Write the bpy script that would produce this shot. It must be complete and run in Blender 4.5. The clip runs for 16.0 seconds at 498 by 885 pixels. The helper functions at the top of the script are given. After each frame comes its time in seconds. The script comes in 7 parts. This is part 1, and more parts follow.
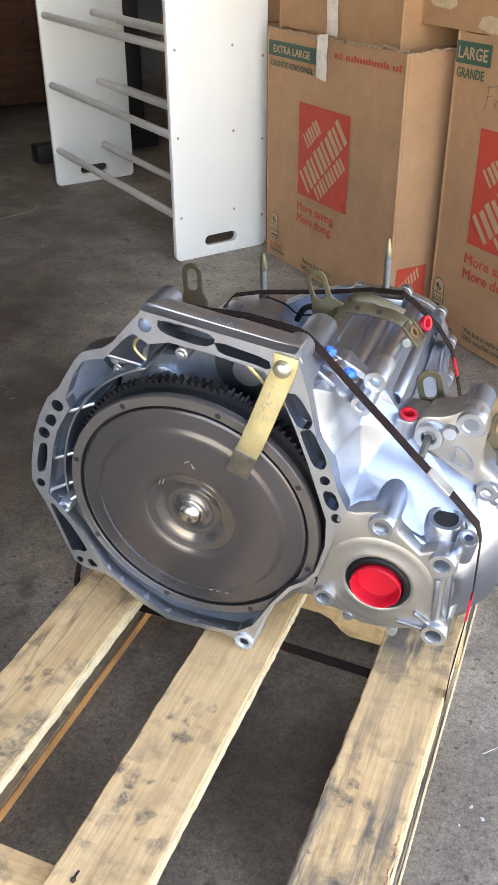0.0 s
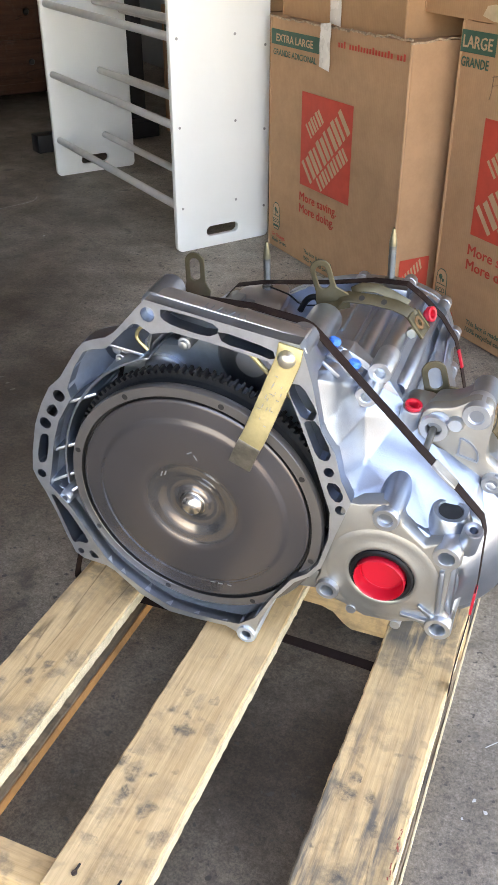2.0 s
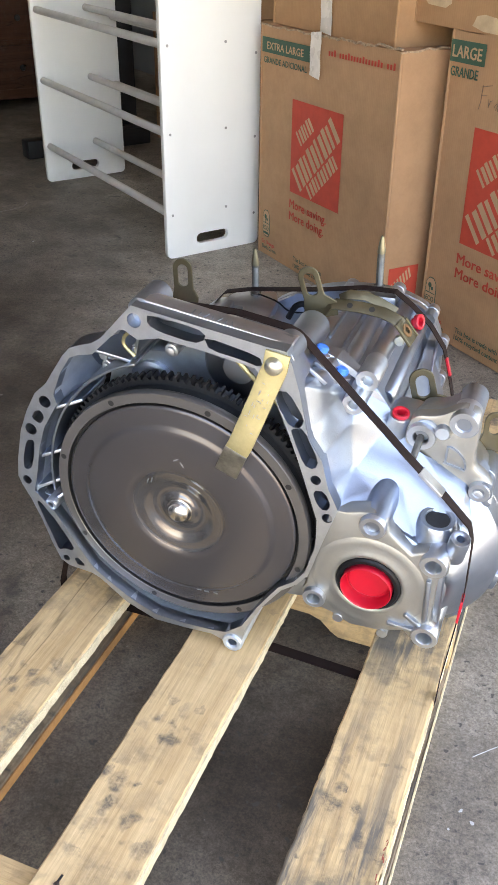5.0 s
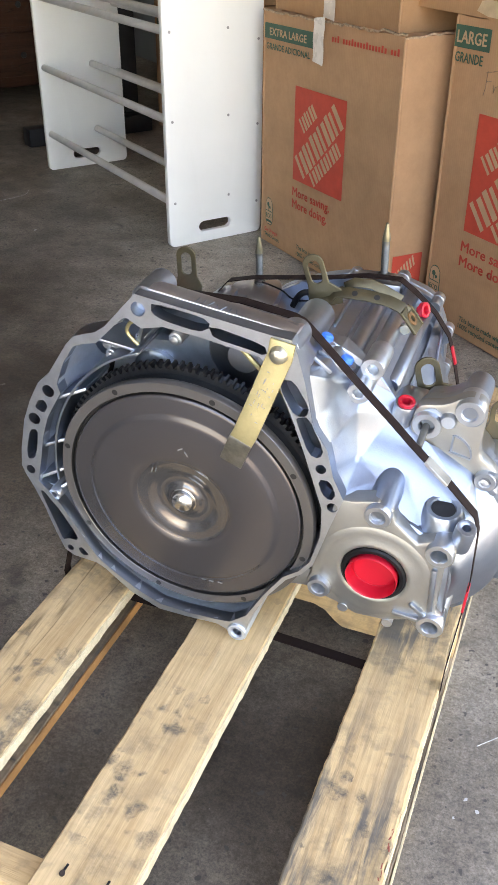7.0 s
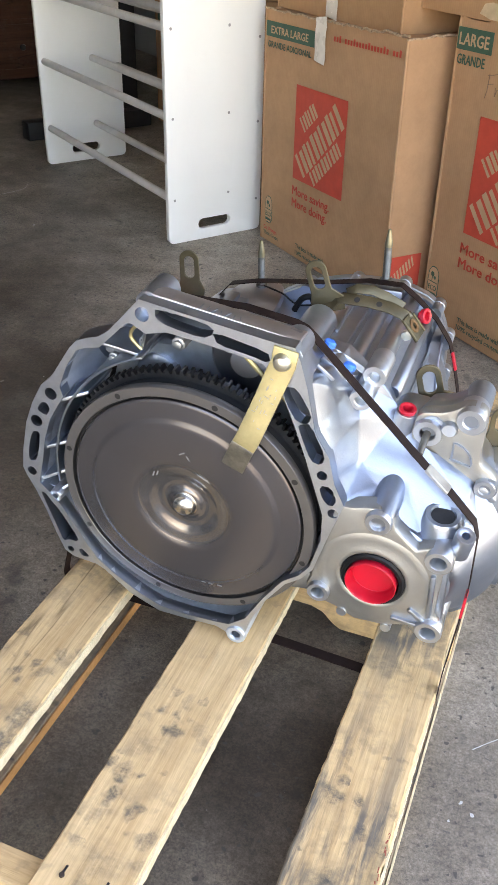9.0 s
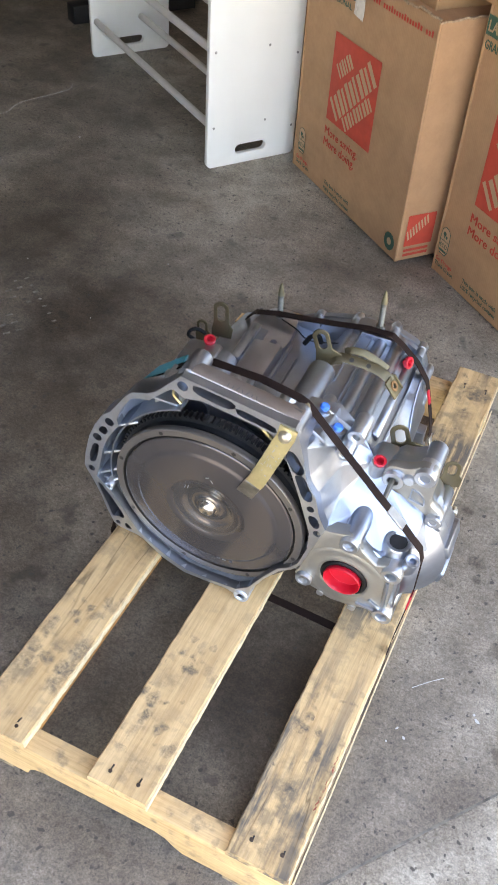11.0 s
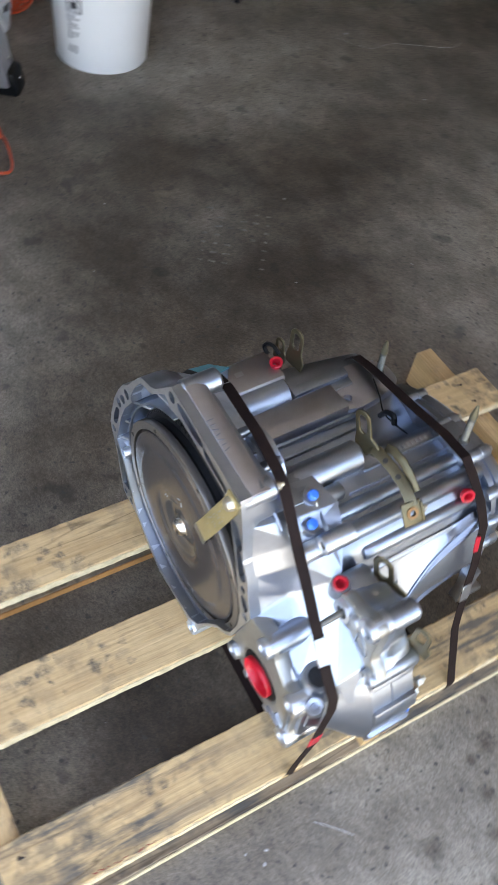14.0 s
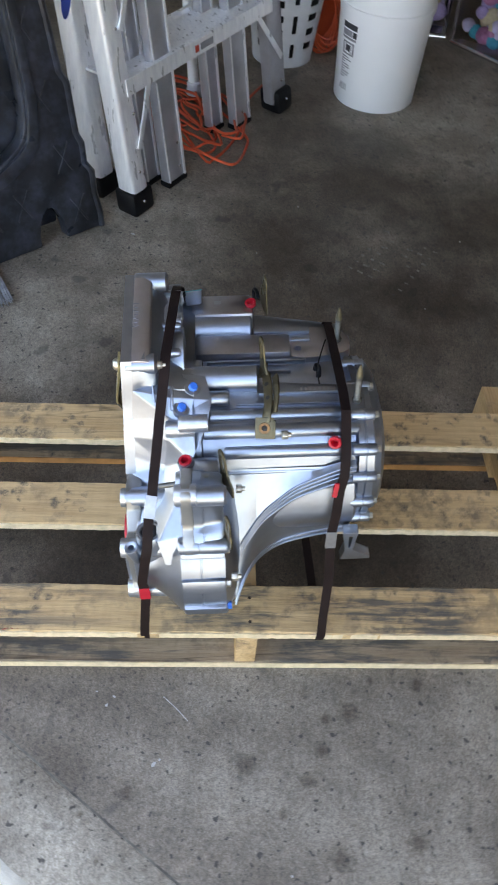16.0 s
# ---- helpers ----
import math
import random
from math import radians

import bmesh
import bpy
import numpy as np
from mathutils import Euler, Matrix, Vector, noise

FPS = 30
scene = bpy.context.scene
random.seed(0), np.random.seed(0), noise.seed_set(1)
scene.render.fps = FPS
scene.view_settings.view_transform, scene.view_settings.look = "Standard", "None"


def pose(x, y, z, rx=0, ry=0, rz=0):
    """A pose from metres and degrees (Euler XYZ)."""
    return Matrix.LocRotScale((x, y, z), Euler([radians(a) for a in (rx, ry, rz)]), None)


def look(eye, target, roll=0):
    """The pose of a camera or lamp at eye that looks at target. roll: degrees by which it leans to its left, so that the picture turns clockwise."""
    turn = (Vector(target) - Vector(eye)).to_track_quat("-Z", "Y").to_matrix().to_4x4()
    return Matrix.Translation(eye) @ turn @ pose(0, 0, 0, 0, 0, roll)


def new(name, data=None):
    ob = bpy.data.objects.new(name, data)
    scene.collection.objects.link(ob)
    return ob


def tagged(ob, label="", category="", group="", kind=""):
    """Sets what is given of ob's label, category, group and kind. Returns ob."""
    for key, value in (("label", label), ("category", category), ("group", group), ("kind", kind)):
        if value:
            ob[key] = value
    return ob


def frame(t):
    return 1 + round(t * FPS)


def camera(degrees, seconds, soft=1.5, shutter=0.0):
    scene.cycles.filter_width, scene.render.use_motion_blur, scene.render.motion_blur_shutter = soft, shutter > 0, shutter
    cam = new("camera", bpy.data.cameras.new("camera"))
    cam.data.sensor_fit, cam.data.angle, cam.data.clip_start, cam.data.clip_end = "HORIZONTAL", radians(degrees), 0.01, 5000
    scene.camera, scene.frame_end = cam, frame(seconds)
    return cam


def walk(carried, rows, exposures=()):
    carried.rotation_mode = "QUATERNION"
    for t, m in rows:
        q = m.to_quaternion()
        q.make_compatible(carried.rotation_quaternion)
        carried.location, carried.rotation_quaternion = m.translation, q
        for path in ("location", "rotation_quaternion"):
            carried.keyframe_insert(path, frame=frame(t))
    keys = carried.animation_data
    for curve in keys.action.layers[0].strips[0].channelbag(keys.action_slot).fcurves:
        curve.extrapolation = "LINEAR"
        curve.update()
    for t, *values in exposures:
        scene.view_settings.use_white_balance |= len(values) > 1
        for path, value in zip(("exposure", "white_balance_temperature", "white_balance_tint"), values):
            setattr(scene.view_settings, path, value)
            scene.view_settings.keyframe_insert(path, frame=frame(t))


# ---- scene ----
cam = camera(31.5, 16.0, 0.95, 0.5)
PATH = [
    (0, (0.058, -0.385, 0.939), (-0.553, 1.202, -0.115), -0.1),
    (0.5, (0.058, -0.384, 0.937), (-0.552, 1.201, -0.121), -0.1),
    (1, (0.057, -0.381, 0.936), (-0.557, 1.199, -0.126), -0.2),
    (1.5, (0.053, -0.38, 0.934), (-0.561, 1.199, -0.13), -0.0),
    (2, (0.052, -0.38, 0.933), (-0.555, 1.198, -0.135), 0.1),
    (2.5, (0.055, -0.378, 0.934), (-0.541, 1.208, -0.129), 0.5),
    (3, (0.054, -0.378, 0.934), (-0.534, 1.214, -0.124), 0.7),
    (3.5, (0.057, -0.38, 0.937), (-0.53, 1.216, -0.115), 0.7),
    (4, (0.056, -0.378, 0.935), (-0.531, 1.218, -0.117), 0.8),
    (6.5, (0.051, -0.373, 0.928), (-0.54, 1.212, -0.14), 0.6),
    (7, (0.05, -0.372, 0.928), (-0.539, 1.208, -0.147), 0.6),
    (7.5, (0.05, -0.373, 0.926), (-0.533, 1.207, -0.153), 0.8),
    (8, (0.051, -0.375, 0.928), (-0.528, 1.21, -0.145), 1.2),
    (10.3, (0.026, -0.369, 1.072), (-0.505, 1.116, -0.157), 2.3),
    (10.5, (0.031, -0.395, 1.156), (-0.48, 1.016, -0.166), 2.8),
    (11, (0.065, -0.442, 1.342), (-0.449, 0.896, -0.053), 4.6),
    (11.5, (0.034, -0.509, 1.38), (-0.483, 0.859, 0.015), 4.1),
    (12, (0.005, -0.598, 1.386), (-0.438, 0.801, 0.027), 3.4),
    (12.5, (0.078, -0.577, 1.391), (-0.445, 0.794, 0.033), 3.6),
    (13, (0.251, -0.437, 1.401), (-0.527, 0.781, 0.018), 4.3),
    (13.5, (0.31, -0.25, 1.383), (-0.589, 0.791, -0.068), 8.2),
    (14, (0.257, -0.008, 1.361), (-0.714, 0.811, -0.183), 11.6),
    (14.5, (0.32, 0.215, 1.354), (-0.79, 0.721, -0.231), 9.3),
    (15, (0.459, 0.339, 1.394), (-0.747, 0.623, -0.176), 3.7),
    (15.5, (0.651, 0.362, 1.404), (-0.614, 0.602, -0.127), 4.1),
    (16, (0.739, 0.459, 1.434), (-0.573, 0.606, -0.069), 5.1),
]
walk(cam, [(t, look(eye, target, roll)) for t, eye, target, roll in PATH],
     exposures=[(0.0, 4.13, 9000, 17), (10.0, 4.13, 9000, 17), (12.5, 4.20, 8900, 16), (13.0, 4.04, 8600, 15), (14.5, 3.64, 8600, 14), (15.0, 3.38, 8500, 13), (16.0, 3.37, 8450, 13)])

# ---------------------------------------------------------------- light
EL = radians(75)
IN = Vector((-0.772, 0.635, 0.0))       # into the garage
LAT = Vector((0.635, 0.772, 0.0))       # along the door line
DOOR = Vector((0.334, 0.1615, 0.0))      # a point of the door line
world = bpy.data.worlds.new("sky")
scene.world = world
world.use_nodes = True
wn = world.node_tree.nodes
sky = wn.new("ShaderNodeTexSky")
sky.sky_type = "NISHITA"
sky.sun_disc = False
sky.sun_elevation = EL
sky.sun_rotation = radians(305)
wn["Background"].inputs["Strength"].default_value = 0.105
world.node_tree.links.new(sky.outputs[0], wn["Background"].inputs["Color"])
sun_dir = IN * math.cos(EL) + Vector((0, 0, math.sin(EL)))
sun = new("sun", bpy.data.lights.new("sun", "SUN"))
sun.data.energy, sun.data.angle, sun.data.color = 3.4, radians(0.5), (1.0, 0.95, 0.88)
sun.matrix_world = look(sun_dir * 20, (0, 0, 0))

# ---------------------------------------------------------------- materials


def mat(name, color=(0.5, 0.5, 0.5), rough=0.5, metal=0.0, var=0.15, scale=20.0, stretch=(1, 1, 1), bump=0.0,
        bscale=200.0, tint=None, tscale=3.0, spec=0.5, coat=0.0, rvar=0.1, trans=0.0, island=0.0):
    """A procedural surface: a base colour varied at two scales, uneven gloss and fine relief."""
    m = bpy.data.materials.new(name)
    m.use_nodes = True
    n, l = m.node_tree.nodes, m.node_tree.links
    b = n["Principled BSDF"]
    b.inputs["Roughness"].default_value = rough
    b.inputs["Metallic"].default_value = metal
    b.inputs["Specular IOR Level"].default_value = spec
    b.inputs["Coat Weight"].default_value = coat
    b.inputs["Transmission Weight"].default_value = trans
    tc = n.new("ShaderNodeTexCoord")
    mp = n.new("ShaderNodeMapping")
    mp.inputs["Scale"].default_value = stretch
    l.new(tc.outputs["Object"], mp.inputs["Vector"])

    def tex(s, detail=6.0, vec=mp.outputs[0], r=0.6):
        t = n.new("ShaderNodeTexNoise")
        t.inputs["Scale"].default_value, t.inputs["Detail"].default_value, t.inputs["Roughness"].default_value = s, detail, r
        l.new(vec, t.inputs["Vector"])
        return t

    def ramp(src, a, c, p0=0.35, p1=0.65):
        r = n.new("ShaderNodeValToRGB")
        r.color_ramp.elements[0].position, r.color_ramp.elements[1].position = p0, p1
        r.color_ramp.elements[0].color, r.color_ramp.elements[1].color = (*a, 1), (*c, 1)
        l.new(src, r.inputs[0])
        return r

    def mix(f, a, c, mode="MIX"):
        x = n.new("ShaderNodeMix")
        x.data_type, x.blend_type = "RGBA", mode
        if isinstance(f, (int, float)):
            x.inputs[0].default_value = f
        else:
            l.new(f, x.inputs[0])
        for k, v in ((6, a), (7, c)):
            if isinstance(v, tuple):
                x.inputs[k].default_value = (*v, 1)
            else:
                l.new(v, x.inputs[k])
        return x.outputs[2]
    lo = tuple(max(0, c * (1 - var)) for c in color)
    hi = tuple(min(1, c * (1 + var)) for c in color)
    col = ramp(tex(scale).outputs["Fac"], lo, hi).outputs[0]
    if tint:
        col = mix(ramp(tex(tscale, 4.0).outputs["Fac"], (0, 0, 0), (1, 1, 1), 0.45, 0.72).outputs[0], col, mix(1.0, col, tint, "MULTIPLY"))
    if island:
        oi = n.new("ShaderNodeObjectInfo")
        col = mix(1.0, col, ramp(oi.outputs["Random"], (1 - island,) * 3, (1, 1, 1), 0, 1).outputs[0], "MULTIPLY")
    l.new(col, b.inputs["Base Color"])
    if rvar:
        mr = n.new("ShaderNodeMapRange")
        mr.inputs["To Min"].default_value, mr.inputs["To Max"].default_value = max(0.02, rough - rvar), min(1, rough + rvar)
        l.new(tex(scale * 0.6, 3.0).outputs["Fac"], mr.inputs["Value"])
        l.new(mr.outputs[0], b.inputs["Roughness"])
    if bump:
        bp = n.new("ShaderNodeBump")
        bp.inputs["Strength"].default_value, bp.inputs["Distance"].default_value = bump, 0.002
        l.new(tex(bscale, 3.0).outputs["Fac"], bp.inputs["Height"])
        l.new(bp.outputs[0], b.inputs["Normal"])
    return m, n, l, b, tex, ramp, mix, col, tc


def simple(*a, **k):
    return mat(*a, **k)[0]


def concrete(name, color, dark, blot=1.3, fine=60.0, specks=True, stain=(), drips=()):
    """Worn concrete: broad stains, mid-size mottling, grit, dark spots and pale scuffs."""
    m, n, l, b, tex, ramp, mix, col, tc = mat(name, color, 0.60, var=0.10, scale=9, bump=0.4, bscale=fine * 4, rvar=0.16, spec=0.5)
    o = tc.outputs["Object"]
    big = ramp(tex(blot, 5.0, o, 0.55).outputs["Fac"], dark, (1.12, 1.11, 1.10), 0.38, 0.60).outputs[0]
    col = mix(1.0, col, big, "MULTIPLY")
    mid = ramp(tex(6.0, 9.0, o, 0.68).outputs["Fac"], (0.66, 0.64, 0.62), (1.12, 1.12, 1.12), 0.38, 0.62).outputs[0]
    col = mix(0.8, col, mid, "MULTIPLY")
    mott = ramp(tex(14.0, 9.0, o, 0.82).outputs["Fac"], (0.62, 0.60, 0.58), (1.18, 1.18, 1.18), 0.36, 0.64).outputs[0]
    col = mix(0.7, col, mott, "MULTIPLY")
    grit = ramp(tex(fine * 5, 5.0, o, 0.85).outputs["Fac"], (0.30, 0.30, 0.30), (1.34, 1.34, 1.34), 0.37, 0.60).outputs[0]
    col = mix(0.62, col, grit, "MULTIPLY")
    grain = ramp(tex(120.0, 4.0, o, 0.8).outputs["Fac"], (0.42, 0.41, 0.40), (1.22, 1.22, 1.22), 0.37, 0.58).outputs[0]
    col = mix(0.55, col, grain, "MULTIPLY")
    if specks:
        sp = ramp(tex(13.0, 2.0, o, 0.5).outputs["Fac"], (0, 0, 0), (0.62, 0.62, 0.62), 0.655, 0.705).outputs[0]
        col = mix(sp, col, (0.085, 0.076, 0.066))
        # broad brown patches with ragged edges: long-dried oil, and the darker floor under the pallet
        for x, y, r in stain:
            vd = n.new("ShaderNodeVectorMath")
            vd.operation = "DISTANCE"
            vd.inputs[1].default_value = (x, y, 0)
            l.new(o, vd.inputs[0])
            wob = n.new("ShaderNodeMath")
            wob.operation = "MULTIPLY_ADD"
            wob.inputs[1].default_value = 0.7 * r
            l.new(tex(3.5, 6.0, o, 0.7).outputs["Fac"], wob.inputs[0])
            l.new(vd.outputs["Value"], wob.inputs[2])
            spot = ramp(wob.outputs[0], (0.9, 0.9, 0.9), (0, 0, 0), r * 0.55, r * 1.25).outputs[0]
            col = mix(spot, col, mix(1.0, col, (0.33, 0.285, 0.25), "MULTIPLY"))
        # small oil drips with soft ragged rims
        rag = tex(70.0, 3.0, o, 0.6).outputs["Fac"]
        for x, y, r in drips:
            vd = n.new("ShaderNodeVectorMath")
            vd.operation = "DISTANCE"
            vd.inputs[1].default_value = (x, y, 0)
            l.new(o, vd.inputs[0])
            wob = n.new("ShaderNodeMath")
            wob.operation = "MULTIPLY_ADD"
            wob.inputs[1].default_value = 1.6 * r
            l.new(rag, wob.inputs[0])
            l.new(vd.outputs["Value"], wob.inputs[2])
            spot = ramp(wob.outputs[0], (0.75, 0.75, 0.75), (0, 0, 0), r * 1.15, r * 1.8).outputs[0]
            col = mix(spot, col, mix(1.0, col, (0.36, 0.33, 0.30), "MULTIPLY"))
        pit = ramp(tex(75.0, 2.0, o, 0.5).outputs["Fac"], (0, 0, 0), (0.9, 0.9, 0.9), 0.645, 0.69).outputs[0]
        col = mix(pit, col, (0.05, 0.046, 0.042))
        wp = ramp(tex(31.0, 5.0, o, 0.85).outputs["Fac"], (0, 0, 0), (0.7, 0.7, 0.7), 0.70, 0.75).outputs[0]
        col = mix(wp, col, (0.42, 0.41, 0.39))
    l.new(col, b.inputs["Base Color"])
    return m


def wood(name, light, dark, grime=0.5, along=1, worn=False):
    st = [22, 22, 22]
    st[along] = 1.3
    m, n, l, b, tex, ramp, mix, col, tc = mat(name, light, 0.72, var=0.10, scale=1.0, stretch=tuple(st), bump=0.5, bscale=9.0, spec=0.25)
    o = tc.outputs["Object"]
    inf = n.new("ShaderNodeObjectInfo")
    off = n.new("ShaderNodeVectorMath")
    off.operation = "ADD"
    l.new(o, off.inputs[0])
    sc = n.new("ShaderNodeVectorMath")
    sc.operation = "SCALE"
    sc.inputs[0].default_value = (37.0, 11.0, 23.0)
    l.new(inf.outputs["Random"], sc.inputs["Scale"])
    l.new(sc.outputs[0], off.inputs[1])
    mp2 = n.new("ShaderNodeMapping")
    mp2.inputs["Scale"].default_value = tuple(st)
    l.new(off.outputs[0], mp2.inputs["Vector"])
    g1 = ramp(tex(1.6, 8.0, mp2.outputs[0], 0.65).outputs["Fac"], dark, light, 0.30, 0.62).outputs[0]
    g2 = ramp(tex(9.0, 4.0, mp2.outputs[0], 0.7).outputs["Fac"], (0.84, 0.81, 0.77), (1.08, 1.08, 1.08), 0.33, 0.55).outputs[0]
    col = mix(0.7, g1, g2, "MULTIPLY")
    st0 = ramp(tex(5.0, 3.0, off.outputs[0], 0.5).outputs["Fac"], (0, 0, 0), (1, 1, 1), 0.50, 0.60).outputs[0]
    st1 = ramp(tex(42.0, 7.0, off.outputs[0], 0.62).outputs["Fac"], (0, 0, 0), (0.60, 0.60, 0.60), 0.46, 0.62).outputs[0]
    col = mix(mix(1.0, st0, mix(1.0, st1, (grime, grime, grime), "MULTIPLY"), "MULTIPLY"), col, (0.150, 0.122, 0.088))
    # round boot and tyre smudges: some cells of a jittered pattern, broken up by noise
    wv = n.new("ShaderNodeVectorMath")
    wv.operation = "MULTIPLY_ADD"
    wv.inputs[1].default_value = (0.045, 0.045, 0.045)
    l.new(tex(30.0, 3.0, off.outputs[0], 0.6).outputs["Color"], wv.inputs[0])
    l.new(off.outputs[0], wv.inputs[2])
    area = ramp(tex(2.6, 2.0, off.outputs[0], 0.5).outputs["Fac"], (0.12, 0.12, 0.12), (1, 1, 1), 0.42, 0.54).outputs[0]
    if along == 1:
        # feet have trodden on the free ends of the boards, not on the stretch under the load
        sx = n.new("ShaderNodeSeparateXYZ")
        l.new(o, sx.inputs[0])
        sh = n.new("ShaderNodeMath")
        sh.operation = "MULTIPLY_ADD"
        sh.inputs[1].default_value = 0.07
        l.new(inf.outputs["Random"], sh.inputs[0])
        l.new(sx.outputs["Y"], sh.inputs[2])
        trod = ramp(sh.outputs[0], (0.15,) * 3, (1, 1, 1), 0.07, 0.16)
        for pos, v in ((0.29, 1.0), (0.37, 0.10), (0.52, 0.15), (0.62, 0.9), (0.95, 0.9)):
            trod.color_ramp.elements.new(pos).color = (v, v, v, 1)
        area = mix(0.25, trod.outputs[0], area)
    rough2 = ramp(tex(75.0, 5.0, off.outputs[0], 0.75).outputs["Fac"], (0.12 * grime,) * 3, (1.0 * grime,) * 3, 0.36, 0.60).outputs[0]
    for vs, lo_d, hi_d, cut in ((15.0, 0.16, 0.50, 0.45), (31.0, 0.24, 0.46, 0.42), (52.0, 0.25, 0.50, 0.55)):
        vo = n.new("ShaderNodeTexVoronoi")
        vo.inputs["Scale"].default_value = vs
        l.new(wv.outputs[0], vo.inputs["Vector"])
        blob = ramp(vo.outputs["Distance"], (1, 1, 1), (0, 0, 0), lo_d, hi_d).outputs[0]
        sep = n.new("ShaderNodeSeparateColor")
        l.new(vo.outputs["Color"], sep.inputs[0])
        on = ramp(sep.outputs[0], (0, 0, 0), (0.9, 0.9, 0.9), cut, cut + 0.25).outputs[0]
        col = mix(mix(1.0, mix(1.0, blob, on, "MULTIPLY"), mix(1.0, area, rough2, "MULTIPLY"), "MULTIPLY"), col, (0.085, 0.079, 0.070))
    grey = ramp(tex(2.6, 5.0, off.outputs[0], 0.6).outputs["Fac"], (0, 0, 0), (grime * 0.50,) * 3, 0.42, 0.66).outputs[0]
    col = mix(grey, col, mix(1.0, col, (0.74, 0.69, 0.64), "MULTIPLY"))
    streak = ramp(tex(0.7, 6.0, mp2.outputs[0], 0.75).outputs["Fac"], (0, 0, 0), (1, 1, 1), 0.56 if worn else 0.68, 0.78).outputs[0]
    col = mix(streak, col, tuple(c * 0.40 for c in dark))
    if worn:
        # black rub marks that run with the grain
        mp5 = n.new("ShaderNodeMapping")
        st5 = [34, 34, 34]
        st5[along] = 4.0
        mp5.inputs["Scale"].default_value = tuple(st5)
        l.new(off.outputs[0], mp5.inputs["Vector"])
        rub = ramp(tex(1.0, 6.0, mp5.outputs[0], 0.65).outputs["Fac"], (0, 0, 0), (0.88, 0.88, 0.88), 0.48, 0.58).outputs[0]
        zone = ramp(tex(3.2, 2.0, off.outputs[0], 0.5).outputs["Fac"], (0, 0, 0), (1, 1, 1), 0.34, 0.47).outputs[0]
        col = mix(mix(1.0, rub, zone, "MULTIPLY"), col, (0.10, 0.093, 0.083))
    # long drying cracks and saw lines
    ck = n.new("ShaderNodeMath")
    ck.operation = "SUBTRACT"
    ck.inputs[1].default_value = 0.5
    st3 = [9, 9, 9]
    st3[along] = 0.55
    mp3 = n.new("ShaderNodeMapping")
    mp3.inputs["Scale"].default_value = tuple(st3)
    l.new(off.outputs[0], mp3.inputs["Vector"])
    l.new(tex(1.4, 3.0, mp3.outputs[0], 0.5).outputs["Fac"], ck.inputs[0])
    ab = n.new("ShaderNodeMath")
    ab.operation = "ABSOLUTE"
    l.new(ck.outputs[0], ab.inputs[0])
    line = ramp(ab.outputs[0], (0.7, 0.7, 0.7), (0, 0, 0), 0.0, 0.006).outputs[0]
    gate = ramp(tex(3.0, 3.0, off.outputs[0], 0.5).outputs["Fac"], (0, 0, 0), (1, 1, 1), 0.46, 0.54).outputs[0]
    col = mix(mix(1.0, line, gate, "MULTIPLY"), col, tuple(c * 0.22 for c in dark))
    saw = n.new("ShaderNodeMapping")
    st4 = [6, 6, 6]
    st4[along] = 95
    saw.inputs["Scale"].default_value = tuple(st4)
    l.new(off.outputs[0], saw.inputs["Vector"])
    col = mix(0.16, col, ramp(tex(1.0, 2.0, saw.outputs[0], 0.5).outputs["Fac"], (0.80, 0.79, 0.77), (1.06, 1.06, 1.06), 0.35, 0.6).outputs[0], "MULTIPLY")
    l.new(col, b.inputs["Base Color"])
    return m


def board(name, color, var=0.07):
    """Corrugated cardboard: faint flutes, scuffs and broad stains."""
    m, n, l, b, tex, ramp, mix, col, tc = mat(name, color, 0.82, var=var, scale=5, bump=0.12, bscale=90, spec=0.2)
    wv = n.new("ShaderNodeTexWave")
    wv.inputs["Scale"].default_value, wv.inputs["Distortion"].default_value = 45.0, 0.6
    l.new(tc.outputs["Object"], wv.inputs["Vector"])
    col = mix(0.25, col, ramp(wv.outputs["Fac"], (0.86, 0.86, 0.86), (1, 1, 1), 0.2, 0.8).outputs[0], "MULTIPLY")
    col = mix(0.5, col, ramp(tex(14.0, 7.0, tc.outputs["Object"], 0.75).outputs["Fac"], (0.8, 0.79, 0.78), (1.06, 1.06, 1.06), 0.35, 0.6).outputs[0], "MULTIPLY")
    l.new(col, b.inputs["Base Color"])
    return m


# the last three broad patches darken the floor under the pallet
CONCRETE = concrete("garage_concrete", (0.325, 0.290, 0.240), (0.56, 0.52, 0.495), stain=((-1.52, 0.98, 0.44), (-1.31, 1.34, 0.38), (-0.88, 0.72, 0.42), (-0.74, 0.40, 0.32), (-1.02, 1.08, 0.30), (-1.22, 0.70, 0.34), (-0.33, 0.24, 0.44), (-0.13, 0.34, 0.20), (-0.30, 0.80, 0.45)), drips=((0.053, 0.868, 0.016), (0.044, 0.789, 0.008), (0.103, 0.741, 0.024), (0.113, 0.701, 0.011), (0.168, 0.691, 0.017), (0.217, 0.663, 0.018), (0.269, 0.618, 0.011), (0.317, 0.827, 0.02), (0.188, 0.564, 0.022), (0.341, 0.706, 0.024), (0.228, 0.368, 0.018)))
DRIVE = concrete("driveway_concrete", (0.32, 0.298, 0.26), (0.62, 0.60, 0.58), 1.1)
# daylight at the door is put into the apron's colour, paler than the floor
APRON = concrete("daylit_apron_concrete", (0.52, 0.480, 0.405), (0.66, 0.64, 0.62), 1.6, drips=((0.26, 0.30, 0.006), (0.15, 0.10, 0.008), (0.33, 0.33, 0.007)))
NOSING = simple("worn_concrete_edge", (0.46, 0.43, 0.37), 0.8, var=0.12, scale=30, bump=0.4, bscale=200)
